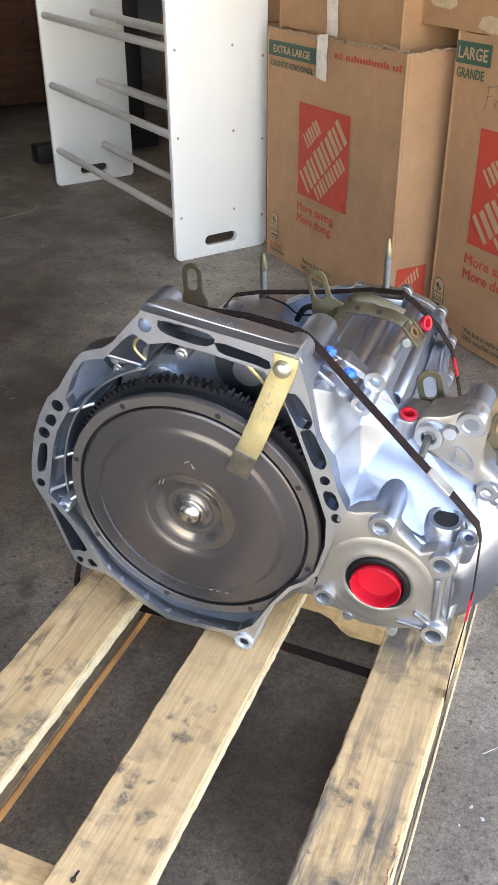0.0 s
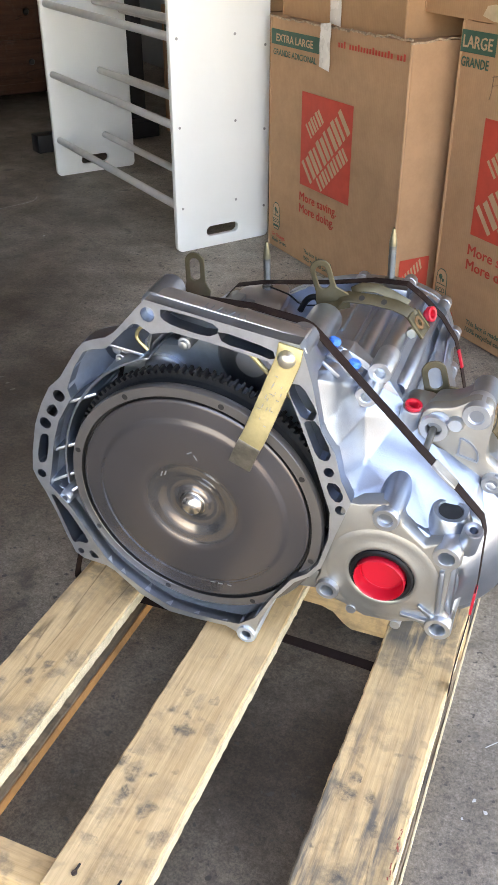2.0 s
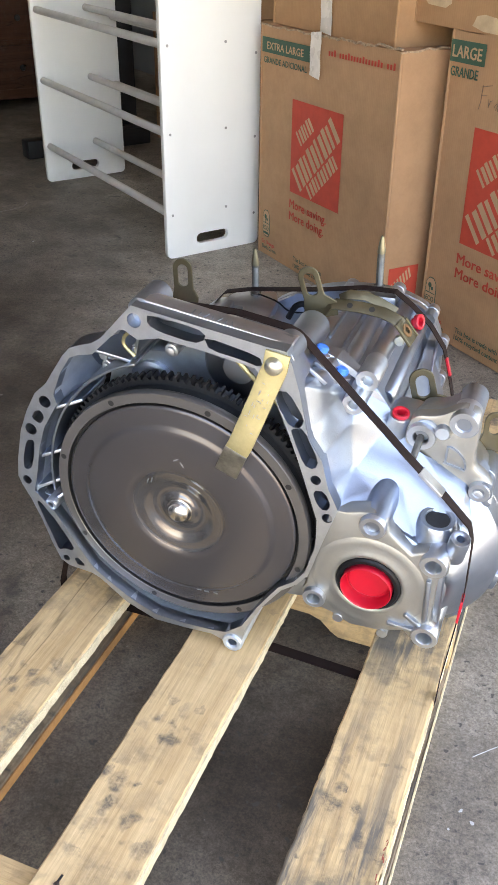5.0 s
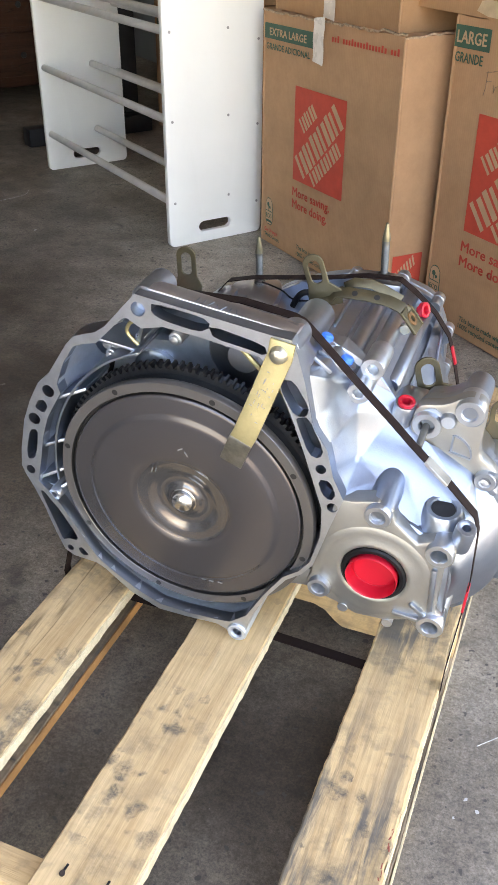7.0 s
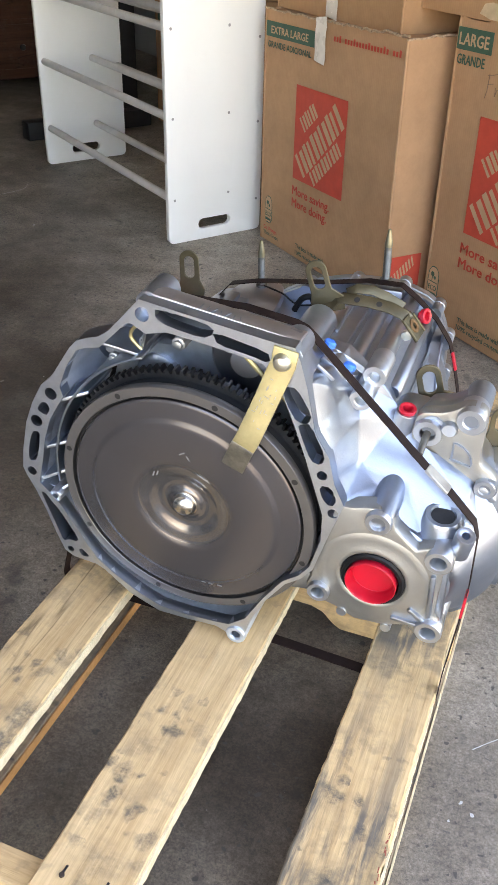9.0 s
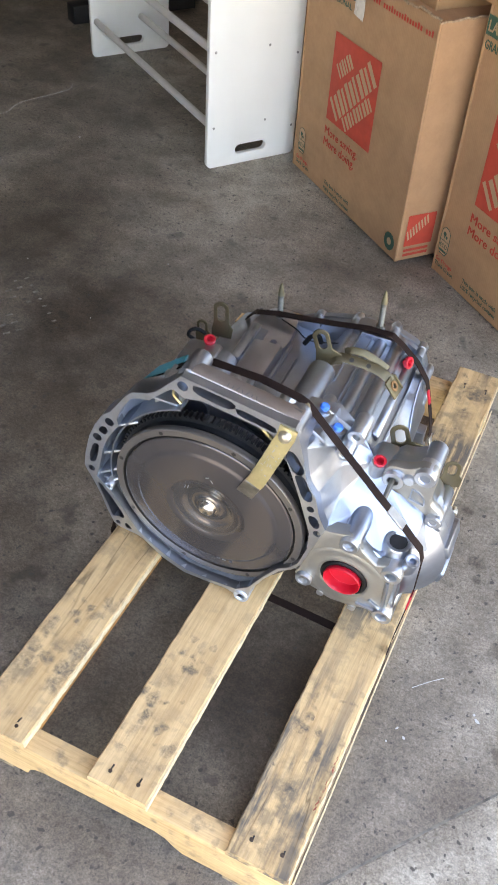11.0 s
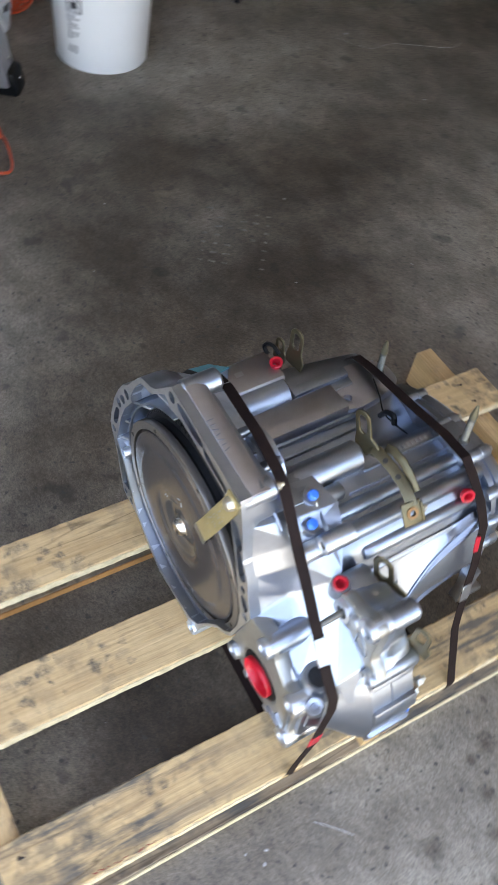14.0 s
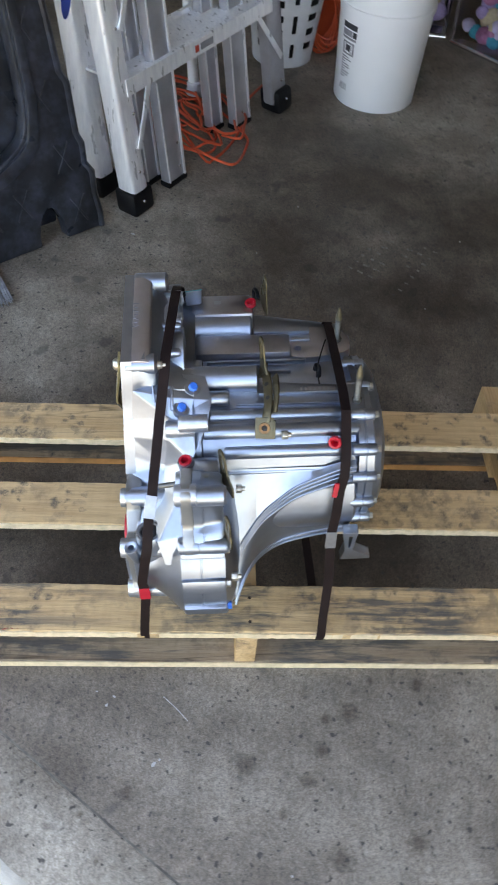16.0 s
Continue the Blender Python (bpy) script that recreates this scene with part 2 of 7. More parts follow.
DARKGROUND = simple("dark_soil", (0.045, 0.036, 0.028), 0.95, var=0.5, scale=60, bump=0.8, bscale=120)
JOINT = simple("joint_dirt", (0.13, 0.12, 0.10), 0.9, var=0.5, scale=40)
PLASTER = simple("painted_drywall", (0.34, 0.355, 0.37), 0.85, var=0.10, scale=2, bump=0.15, bscale=120)
BACKWALL = simple("dark_boarded_wall", (0.10, 0.075, 0.055), 0.8, var=0.25, scale=3, bump=0.3, bscale=60)
CEIL = simple("ceiling_paint", (0.50, 0.525, 0.555), 0.9, var=0.04, scale=2, bump=0.1, bscale=90)
PINE = wood("pallet_pine", (0.68, 0.470, 0.255), (0.52, 0.335, 0.165), 0.95)
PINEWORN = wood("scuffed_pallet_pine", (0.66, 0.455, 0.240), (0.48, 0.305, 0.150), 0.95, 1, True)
STRINGER = wood("stringer_pine", (0.64, 0.435, 0.230), (0.48, 0.305, 0.145), 0.6, 0)
OLDPINE = wood("weathered_pine", (0.44, 0.33, 0.215), (0.28, 0.195, 0.125), 0.9, 1, True)
REDPINE = simple("orange_sapwood_edge", (0.44, 0.21, 0.075), 0.75, var=0.3, scale=14, bump=0.4, bscale=120)
RAW = simple("fresh_sawn_edge", (0.66, 0.52, 0.33), 0.8, var=0.15, scale=60, bump=0.4, bscale=260)
RUSTY = simple("rust_stained_zinc", (0.24, 0.13, 0.06), 0.5, 0.7, var=0.3, scale=120)
NAIL = simple("rusty_nail", (0.06, 0.04, 0.03), 0.7, 0.4, var=0.4, scale=90)
CAST = simple("cast_aluminium", (0.350, 0.392, 0.455), 0.35, 1.0, var=0.06, scale=30, bump=0.10, bscale=500, rvar=0.08, tint=(0.90, 0.91, 0.94), tscale=9)
INNER = simple("inner_casting", (0.60, 0.665, 0.74), 0.42, 0.8, var=0.12, scale=25, bump=0.12, bscale=400, tint=(0.78, 0.80, 0.84), tscale=14)
FACE = simple("machined_aluminium", (0.50, 0.53, 0.57), 0.36, 0.95, var=0.06, scale=80, bump=0.06, bscale=700)
CREAM = simple("bare_casting_patch", (0.36, 0.355, 0.335), 0.42, 0.85, var=0.07, scale=18, bump=0.1, bscale=400)
DULL = simple("grey_case_casting", (0.48, 0.475, 0.51), 0.36, 1.0, var=0.06, scale=30, bump=0.10, bscale=500)
TCP = simple("converter_grey_paint", (0.094, 0.086, 0.088), 0.25, 0.60, var=0.05, scale=12, rvar=0.05, bump=0.03, bscale=300, tint=(0.92, 0.90, 0.88), tscale=6)
RIM = simple("converter_rim_paint", (0.145, 0.134, 0.128), 0.32, 0.60, var=0.06, scale=20, rvar=0.06, bump=0.04, bscale=300)
STEELDARK = simple("dark_gear_steel", (0.050, 0.052, 0.057), 0.38, 0.8, var=0.2, scale=30)
GROOVE = simple("black_groove_paint", (0.018, 0.017, 0.017), 0.5, 0.2)
TURNED = simple("turned_steel_dish", (0.150, 0.140, 0.138), 0.17, 0.75, var=0.06, scale=18, rvar=0.05, bump=0.03, bscale=200)
GREYZINC = simple("worn_grey_zinc", (0.22, 0.21, 0.18), 0.45, 0.85, var=0.3, scale=60, bump=0.2, bscale=300)
HUB = simple("polished_steel", (0.62, 0.60, 0.56), 0.20, 1.0, var=0.05, scale=30)
ZINC = simple("yellow_zinc", (0.52, 0.45, 0.245), 0.42, 0.85, var=0.18, scale=25, bump=0.2, bscale=350, tint=(0.8, 0.82, 0.85), tscale=18)
ZINCDARK = simple("olive_zinc", (0.145, 0.122, 0.075), 0.42, 0.85, var=0.2, scale=25, tint=(0.6, 0.6, 0.62), tscale=14)
BOLT = simple("bolt_steel", (0.60, 0.57, 0.48), 0.32, 0.95, var=0.1, scale=60)
STUD = simple("threaded_steel", (0.15, 0.147, 0.135), 0.48, 0.8, var=0.15, scale=60)
STUDTIP = simple("turned_zinc_point", (0.22, 0.20, 0.135), 0.40, 0.85, var=0.15, scale=60)
RED = simple("red_plastic", (0.47, 0.008, 0.022), 0.35, var=0.06, scale=20)
BLUE = simple("blue_plastic", (0.02, 0.19, 0.75), 0.35, var=0.08, scale=20)
BLACKRUB = simple("black_rubber", (0.007, 0.007, 0.008), 0.45, spec=0.18, var=0.2, scale=40)
STRAP = simple("brown_strapping", (0.016, 0.009, 0.008), 0.62, spec=0.12, var=0.12, scale=60, bump=0.15, bscale=500)
CLIP = simple("crimped_clip_steel", (0.48, 0.48, 0.48), 0.32, 0.95, var=0.1, scale=80)
TEAL = simple("teal_label", (0.02, 0.22, 0.28), 0.4, var=0.08, scale=15)
KRAFT = board("kraft_cardboard", (0.415, 0.236, 0.132))
KRAFT2 = board("kraft_cardboard_worn", (0.395, 0.222, 0.118))
KRAFTEDGE = simple("torn_cardboard_edge", (0.36, 0.25, 0.16), 0.9, var=0.35, scale=120, bump=0.5, bscale=300)
REDINK = simple("red_print", (0.50, 0.055, 0.030), 0.75, var=0.08, scale=30)
SCRAPE = simple("scraped_red_paint", (0.27, 0.055, 0.035), 0.8, var=0.3, scale=200)
PALE = simple("pale_tyre_scuff", (0.185, 0.174, 0.152), 0.8, var=0.45, scale=60, bump=0.3, bscale=200)
GREENINK = simple("green_print", (0.030, 0.085, 0.055), 0.75, var=0.1, scale=30)
TANINK = simple("unprinted_tan", (0.44, 0.275, 0.16), 0.82, var=0.06, scale=20)
TAPE = simple("packing_tape", (0.62, 0.55, 0.47), 0.28, var=0.08, scale=30, bump=0.5, bscale=60, coat=0.3)
OLDTAPE = simple("peeled_tape", (0.52, 0.38, 0.24), 0.5, var=0.15, scale=30, bump=0.4, bscale=90)
WHITE = simple("white_laminate", (0.80, 0.79, 0.75), 0.42, var=0.02, scale=4, bump=0.03, bscale=120)
DOWEL = simple("painted_dowel", (0.58, 0.55, 0.51), 0.5, var=0.05, scale=20)
SCREW = simple("screw_steel", (0.35, 0.34, 0.33), 0.35, 0.9)
DARKWOOD = wood("dark_red_wood", (0.075, 0.030, 0.016), (0.045, 0.017, 0.010), 0.2, 0)
BLACKMETAL = simple("black_painted_metal", (0.018, 0.018, 0.020), 0.45, 0.2, var=0.2, scale=20)
ALU = simple("ladder_aluminium", (0.90, 0.91, 0.95), 0.30, 0.45, var=0.08, scale=14, stretch=(6, 6, 1), bump=0.08, bscale=260)
ALUDULL = simple("oxidised_aluminium", (0.50, 0.50, 0.54), 0.36, 0.65, var=0.1, scale=14, bump=0.08, bscale=260)
PLASTBLACK = simple("scuffed_black_plastic", (0.016, 0.019, 0.025), 0.30, var=0.35, scale=12, bump=0.35, bscale=160, tint=(2.6, 2.6, 2.8), tscale=26)
ORANGE = simple("orange_cord", (0.62, 0.085, 0.03), 0.45, var=0.1, scale=30)
WHITEP = simple("white_bucket_plastic", (0.80, 0.81, 0.84), 0.42, var=0.015, scale=8)
GREYW = simple("offwhite_plastic", (0.62, 0.63, 0.66), 0.45, var=0.05, scale=20)
INK = simple("black_print", (0.03, 0.03, 0.04), 0.7)
PENCIL = simple("faint_pencil", (0.20, 0.125, 0.080), 0.8, var=0.3, scale=80)
BLUEINK = simple("blue_sticker", (0.02, 0.06, 0.35), 0.4)
GREYINK = simple("grey_print", (0.25, 0.25, 0.28), 0.7)
ORANGEP = simple("orange_plastic", (0.55, 0.07, 0.025), 0.45, var=0.1, scale=10)
YELLOW = simple("yellow_bristle", (0.70, 0.60, 0.25), 0.8, var=0.2, scale=60)
BRISTLE = simple("grey_bristle", (0.30, 0.31, 0.33), 0.6, var=0.3, scale=60)
CHROME = simple("chrome_tube", (0.75, 0.75, 0.77), 0.15, 1.0, var=0.03)
CHIP = simple("red_brick_chip", (0.33, 0.09, 0.05), 0.85, var=0.2, scale=90, bump=0.5, bscale=300)
FLAKE = simple("white_paint_flake", (0.46, 0.455, 0.44), 0.7, var=0.1, scale=90)
POM = [simple("pom_" + s, c, 0.9, var=0.15, scale=60, bump=0.6, bscale=120) for s, c in
       (("pink", (0.40, 0.16, 0.30)), ("violet", (0.33, 0.27, 0.50)), ("teal", (0.03, 0.30, 0.42)), ("cream", (0.50, 0.42, 0.28)), ("lilac", (0.48, 0.42, 0.60)))]
GLASS, _, _, gb, *_ = mat("clear_film", (0.95, 0.95, 0.97), 0.08, var=0.0, rvar=0.0, trans=1.0)
gb.inputs["IOR"].default_value = 1.05

# ---------------------------------------------------------------- mesh tools


def finish(bm, bevel=0.0, segs=2, limit=0.5):
    bmesh.ops.remove_doubles(bm, verts=bm.verts, dist=1e-6)
    bmesh.ops.recalc_face_normals(bm, faces=bm.faces)
    if bevel:
        es = [e for e in bm.edges if len(e.link_faces) == 2 and e.calc_face_angle(0) > limit]
        bmesh.ops.bevel(bm, geom=es, offset=bevel, segments=segs, profile=0.5, affect="EDGES", clamp_overlap=True)
    for f in bm.faces:
        f.smooth = True
    for e in bm.edges:
        if len(e.link_faces) != 2 or e.calc_face_angle(0) > 0.62:
            e.smooth = False
    return bm


def part(name, bm, material, parent=None, label="", bevel=0.0, segs=2, m=None, flat=False):
    finish(bm, bevel, segs)
    for f in bm.faces if flat else ():
        f.smooth = False
    me = bpy.data.meshes.new(name)
    bm.to_mesh(me)
    bm.free()
    me.materials.append(material)
    ob = new(name, me)
    if m is not None:
        ob.matrix_basis = m
    if parent:
        ob.parent = parent
    if label:
        ob["label"] = label
    return ob


def thing(name, m, label, category, group=""):
    e = new(name)
    e.matrix_world = m
    e.empty_display_size = 0.05
    return tagged(e, label, category, group)


def bm_new():
    return bmesh.new()


def box(bm, c, s, r=(0, 0, 0)):
    bmesh.ops.create_cube(bm, size=1.0, matrix=pose(*c, *r) @ Matrix.Diagonal((*s, 1)))
    return bm


def axis_m(p, q):
    p, q = Vector(p), Vector(q)
    return Matrix.Translation(p) @ (q - p).to_track_quat("Z", "Y").to_matrix().to_4x4(), (q - p).length


def cyl(bm, p, q, r, r2=None, seg=20, caps=True):
    m, h = axis_m(p, q)
    bmesh.ops.create_cone(bm, cap_ends=caps, segments=seg, radius1=r, radius2=r if r2 is None else r2, depth=h,
                          matrix=m @ Matrix.Translation((0, 0, h / 2)))
    return bm


def rings(bm, loops, closed=True, cap0=True, cap1=True):
    vs = [[bm.verts.new(p) for p in lp] for lp in loops]
    k = len(vs[0])
    for a, b in zip(vs, vs[1:]):
        for i in range(k if closed else k - 1):
            j = (i + 1) % k
            bm.faces.new((a[i], a[j], b[j], b[i]))
    if cap0:
        bm.faces.new(vs[0])
    if cap1:
        bm.faces.new(list(reversed(vs[-1])))
    return bm


def lathe(bm, prof, m=None, seg=64, caps=True):
    """Spins (radius, height) round z; m places it."""
    m = m or Matrix()
    loops = [[m @ Vector((r * math.cos(2 * math.pi * i / seg), r * math.sin(2 * math.pi * i / seg), h)) for i in range(seg)] for r, h in prof]
    return rings(bm, loops, True, caps and prof[0][0] > 1e-4, caps and prof[-1][0] > 1e-4)


def tube(bm, pts, r, seg=10, closed=False):
    pts = [Vector(p) for p in pts]
    k = len(pts)
    up = Vector((0.13, 0.21, 0.97))
    loops = []
    for i, p in enumerate(pts):
        a = pts[(i - 1) % k] if closed or i else p
        b = pts[(i + 1) % k] if closed or i < k - 1 else p
        t = (b - a).normalized()
        x = t.cross(up)
        if x.length < 1e-3:
            x = t.cross(Vector((1, 0, 0)))
        x.normalize()
        up = x.cross(t)
        loops.append([p + r * (math.cos(2 * math.pi * j / seg) * x + math.sin(2 * math.pi * j / seg) * up) for j in range(seg)])
    if closed:
        loops.append(loops[0])
    return rings(bm, loops, True, not closed, not closed)


def smooth_path(pts, k=6):
    pts = [Vector(p) for p in pts]
    out = []
    for i in range(len(pts) - 1):
        p0, p1, p2, p3 = pts[max(i - 1, 0)], pts[i], pts[i + 1], pts[min(i + 2, len(pts) - 1)]
        for j in range(k):
            t = j / k
            out.append(0.5 * ((2 * p1) + (p2 - p0) * t + (2 * p0 - 5 * p1 + 4 * p2 - p3) * t * t + (3 * p1 - p0 - 3 * p2 + p3) * t ** 3))
    return out + [pts[-1]]


def band(bm, pts, wide, thick, normals=None):
    """A flat strap along pts; wide is the strap's width direction times its width."""
    pts = [Vector(p) for p in pts]
    loops = []
    for i, p in enumerate(pts):
        t = (pts[min(i + 1, len(pts) - 1)] - pts[max(i - 1, 0)]).normalized()
        w = Vector(wide[i]) if isinstance(wide, list) else Vector(wide)
        w = (w - t * w.dot(t)).normalized() * w.length
        nrm = t.cross(w).normalized() * thick
        loops.append([p - w / 2 - nrm / 2, p + w / 2 - nrm / 2, p + w / 2 + nrm / 2, p - w / 2 + nrm / 2])
    return rings(bm, loops)


def circle2(c, r, seg=20):
    return [(c[0] + r * math.cos(2 * math.pi * i / seg), c[1] + r * math.sin(2 * math.pi * i / seg)) for i in range(seg)]


def plate(bm, outer, holes, y0, y1):
    """A plate in the xz plane from y0 to y1 with the outline outer and holes cut through it."""
    t = bmesh.new()
    es = []
    for lp in [outer] + list(holes):
        vs = [t.verts.new((x, y0, z)) for x, z in lp]
        es += [t.edges.new((vs[i], vs[(i + 1) % len(vs)])) for i in range(len(vs))]
    bmesh.ops.triangle_fill(t, use_beauty=True, use_dissolve=False, edges=es)
    bmesh.ops.recalc_face_normals(t, faces=t.faces)
    g = bmesh.ops.extrude_face_region(t, geom=list(t.faces))
    bmesh.ops.translate(t, vec=(0, y1 - y0, 0), verts=[v for v in g["geom"] if isinstance(v, bmesh.types.BMVert)])
    bmesh.ops.recalc_face_normals(t, faces=t.faces)
    me = bpy.data.meshes.new("tmp")
    t.to_mesh(me)
    t.free()
    bm.from_mesh(me)
    bpy.data.meshes.remove(me)
    return bm


def soften(poly, k=3):
    """Rounds a polygon's corners by corner cutting."""
    for _ in range(k):
        out = []
        for i, p in enumerate(poly):
            q = poly[(i + 1) % len(poly)]
            out += [(0.8 * p[0] + 0.2 * q[0], 0.8 * p[1] + 0.2 * q[1]), (0.2 * p[0] + 0.8 * q[0], 0.2 * p[1] + 0.8 * q[1])]
        poly = out
    return poly


def polar(poly, c, k=120):
    """The polygon's outline at k even angles round c."""
    out = []
    for i in range(k):
        a = 2 * math.pi * i / k
        d = (math.cos(a), math.sin(a))
        best = 0.0
        for j, p in enumerate(poly):
            q = poly[(j + 1) % len(poly)]
            ex, ez = q[0] - p[0], q[1] - p[1]
            den = d[0] * ez - d[1] * ex
            if abs(den) < 1e-12:
                continue
            s = ((p[0] - c[0]) * ez - (p[1] - c[1]) * ex) / den
            t = ((p[0] - c[0]) * d[1] - (p[1] - c[1]) * d[0]) / den
            if s > 0 and -1e-9 <= t <= 1 + 1e-9:
                best = max(best, s)
        out.append((c[0] + best * d[0], c[1] + best * d[1]))
    return out


def text_mesh(body, size, depth=0.0):
    cu = bpy.data.curves.new("text", "FONT")
    cu.body, cu.size, cu.extrude, cu.resolution_u = body, size, depth, 2
    cu.offset = 0.0
    ob = bpy.data.objects.new("text", cu)
    scene.collection.objects.link(ob)
    bpy.context.view_layer.update()
    me = bpy.data.meshes.new_from_object(ob.evaluated_get(bpy.context.evaluated_depsgraph_get()))
    bpy.data.objects.remove(ob)
    bpy.data.curves.remove(cu)
    return me


def lettering(name, body, size, width, material, m, parent):
    """Words as a thin mesh, stretched to the given width, on the xy plane of m."""
    me = text_mesh(body, size)
    xs = [v.co.x for v in me.vertices]
    k = width / max(1e-6, max(xs) - min(xs))
    x0 = min(xs)
    bm = bm_new()
    for i, (dx, dy) in enumerate(((0, 0), (0.024, 0.010), (-0.024, -0.010), (0.0, 0.024))):
        first = len(bm.verts)
        bm.from_mesh(me)
        for v in list(bm.verts)[first:]:
            v.co = ((v.co.x - x0) * k + dx * size, v.co.y + dy * size, 0.00012 * i)
    bm.to_mesh(me)
    bm.free()
    me.materials.clear()
    me.materials.append(material)
    ob = new(name, me)
    ob.parent = parent
    ob.matrix_basis = m
    return ob


def quad(bm, pts):
    bm.faces.new([bm.verts.new(p) for p in pts])
    return bm

# ---------------------------------------------------------------- the garage
GAR = Matrix((( LAT.x, IN.x, 0, DOOR.x), (LAT.y, IN.y, 0, DOOR.y), (0, 0, 1, 0), (0, 0, 0, 1)))   # x along the door, y into the garage
XL0, XR0, DEEP, HIGH = -2.3, 1.75, 6.0, 2.55


def gbox(name, lo, hi, material, label, bevel=0.0):
    bm = bm_new()
    box(bm, [(a + b) / 2 for a, b in zip(lo, hi)], [b - a for a, b in zip(lo, hi)])
    return tagged(part(name, bm, material, None, label, bevel, m=GAR), label, "", "", "structure")


bm = bm_new()
bmesh.ops.create_grid(bm, x_segments=60, y_segments=60, size=0.5, matrix=GAR @ Matrix.Translation(((XL0 + XR0) / 2, (DEEP + 0.2 + 0.163) / 2, 0)) @ Matrix.Diagonal((XR0 - XL0 + 0.4, DEEP + 0.2 - 0.163, 1, 1)))
tagged(part("floor", bm, CONCRETE), "worn and stained grey concrete garage floor", "floor", "", "structure")
bm = bm_new()
quad(bm, [GAR @ Vector(p) for p in ((-60, -90, -0.055), (60, -90, -0.055), (60, 0.10, -0.055), (-60, 0.10, -0.055))])
tagged(part("ground", bm, DRIVE), "pale concrete driveway outside the garage door", "driveway", "", "structure")
bm = bm_new()
prof = [(0.1605, -0.02), (0.1605, -0.002), (0.1560, 0.0), (0.10, 0.0), (0.024, 0.0)]
rings(bm, [[GAR @ Vector((x, y, z)) for y, z in prof] for x in [-2.6 + 0.08 * k for k in range(61)]], False, False, False)
tagged(part("pavement", bm, APRON), "grey concrete apron under the open garage door", "apron", "", "structure")
bm = bm_new()
rnd = random.Random(77)
rows = []
for k in range(121):
    a, b = rnd.uniform(-0.0008, 0.0008), rnd.uniform(-0.0012, 0.0012)
    rows.append([GAR @ Vector((-2.6 + 0.04 * k, y + (a if y > 0.01 else b), z)) for y, z in ((0.0245, 0.0), (0.015, 0.0004), (0.006, -0.002), (0.001, -0.007), (0.0, -0.055))])
rings(bm, rows, False, False, False)
tagged(part("kerb_nosing", bm, NOSING), "pale worn rounded edge of the concrete apron", "edge", "", "structure")
# sunken strip beyond the edge, coloured much darker than the driveway
bm = bm_new()
box(bm, (-0.2, -0.050, -0.0515), (4.8, 0.100, 0.006))
tagged(part("joint", bm, DARKGROUND, None, m=GAR), "sunken strip of very dark brown ground in front of the concrete apron", "soil", "", "structure")
bm = bm_new()
box(bm, (-0.27, 0.1620, -0.0022), (4.0, 0.0050, 0.003))
tagged(part("joint", bm, JOINT, None, m=GAR), "dirty control joint in the concrete", "joint", "", "structure")
gbox("wall_left", (XL0 - 0.15, 0.0, 0), (XL0, DEEP, HIGH), PLASTER, "plain painted garage side wall")
gbox("wall_right", (XR0, 0.0, 0), (XR0 + 0.15, DEEP, HIGH), PLASTER, "plain painted garage side wall beside the boxes")
gbox("wall_back", (XL0 - 0.15, DEEP, 0), (XR0 + 0.15, DEEP + 0.15, HIGH), BACKWALL, "dark brown boarded garage back wall")
gbox("wall_front", (XL0 - 0.15, -0.13, 2.15), (XR0 + 0.15, 0.05, HIGH), PLASTER, "header wall above the open garage door")
gbox("wall_front", (XL0 - 0.15, 0.002, -0.02), (XL0 + 0.2, 0.15, 2.15), PLASTER, "front wall beside the open garage door")
gbox("ceiling", (XL0 - 0.4, -0.13, HIGH), (XR0 + 0.4, DEEP + 0.4, HIGH + 0.25), CEIL, "plain garage ceiling")

# ---------------------------------------------------------------- pallet
pallet = thing("pallet", pose(0, 0, 0, 0, 0, -1.25), "small worn softwood pallet with three spaced deck boards", "pallet")
LONG = 1.168


def plank(name, x0, x1, y0, y1, z0, z1, material, seed, label="", along=1, rag=0.0008):
    """A rough-sawn board: uneven long edges, broken arrises, slightly wavy top."""
    rnd = random.Random(seed)
    k = 170
    loops = []
    w0 = w1 = 0.0
    for i in range(k + 1):
        t = i / k
        w0 = 0.72 * w0 + rnd.uniform(-rag, rag)
        w1 = 0.72 * w1 + rnd.uniform(-rag, rag)
        if rnd.random() < 0.05:      # a torn splinter
            w1 += rnd.uniform(-2.5, 1.5) * rag
        wz = 0.0006 * math.sin(t * 17 + seed)
        c = 0.0022
        if along == 1:
            y = y0 + (y1 - y0) * t
            a, b = x0 + w0, x1 + w1
            loops.append([(a, y, z0), (b, y, z0), (b, y, z1 - c + wz), (b - c, y, z1 + wz), (a + c, y, z1 + wz), (a, y, z1 - c + wz)])
        else:
            x = x0 + (x1 - x0) * t
            a, b = y0 + w0, y1 + w1
            loops.append([(x, a, z0), (x, b, z0), (x, b, z1 - c), (x, b - c, z1), (x, a + c, z1), (x, a, z1 - c)])
    return part(name, rings(bm_new(), loops), material, pallet, label)


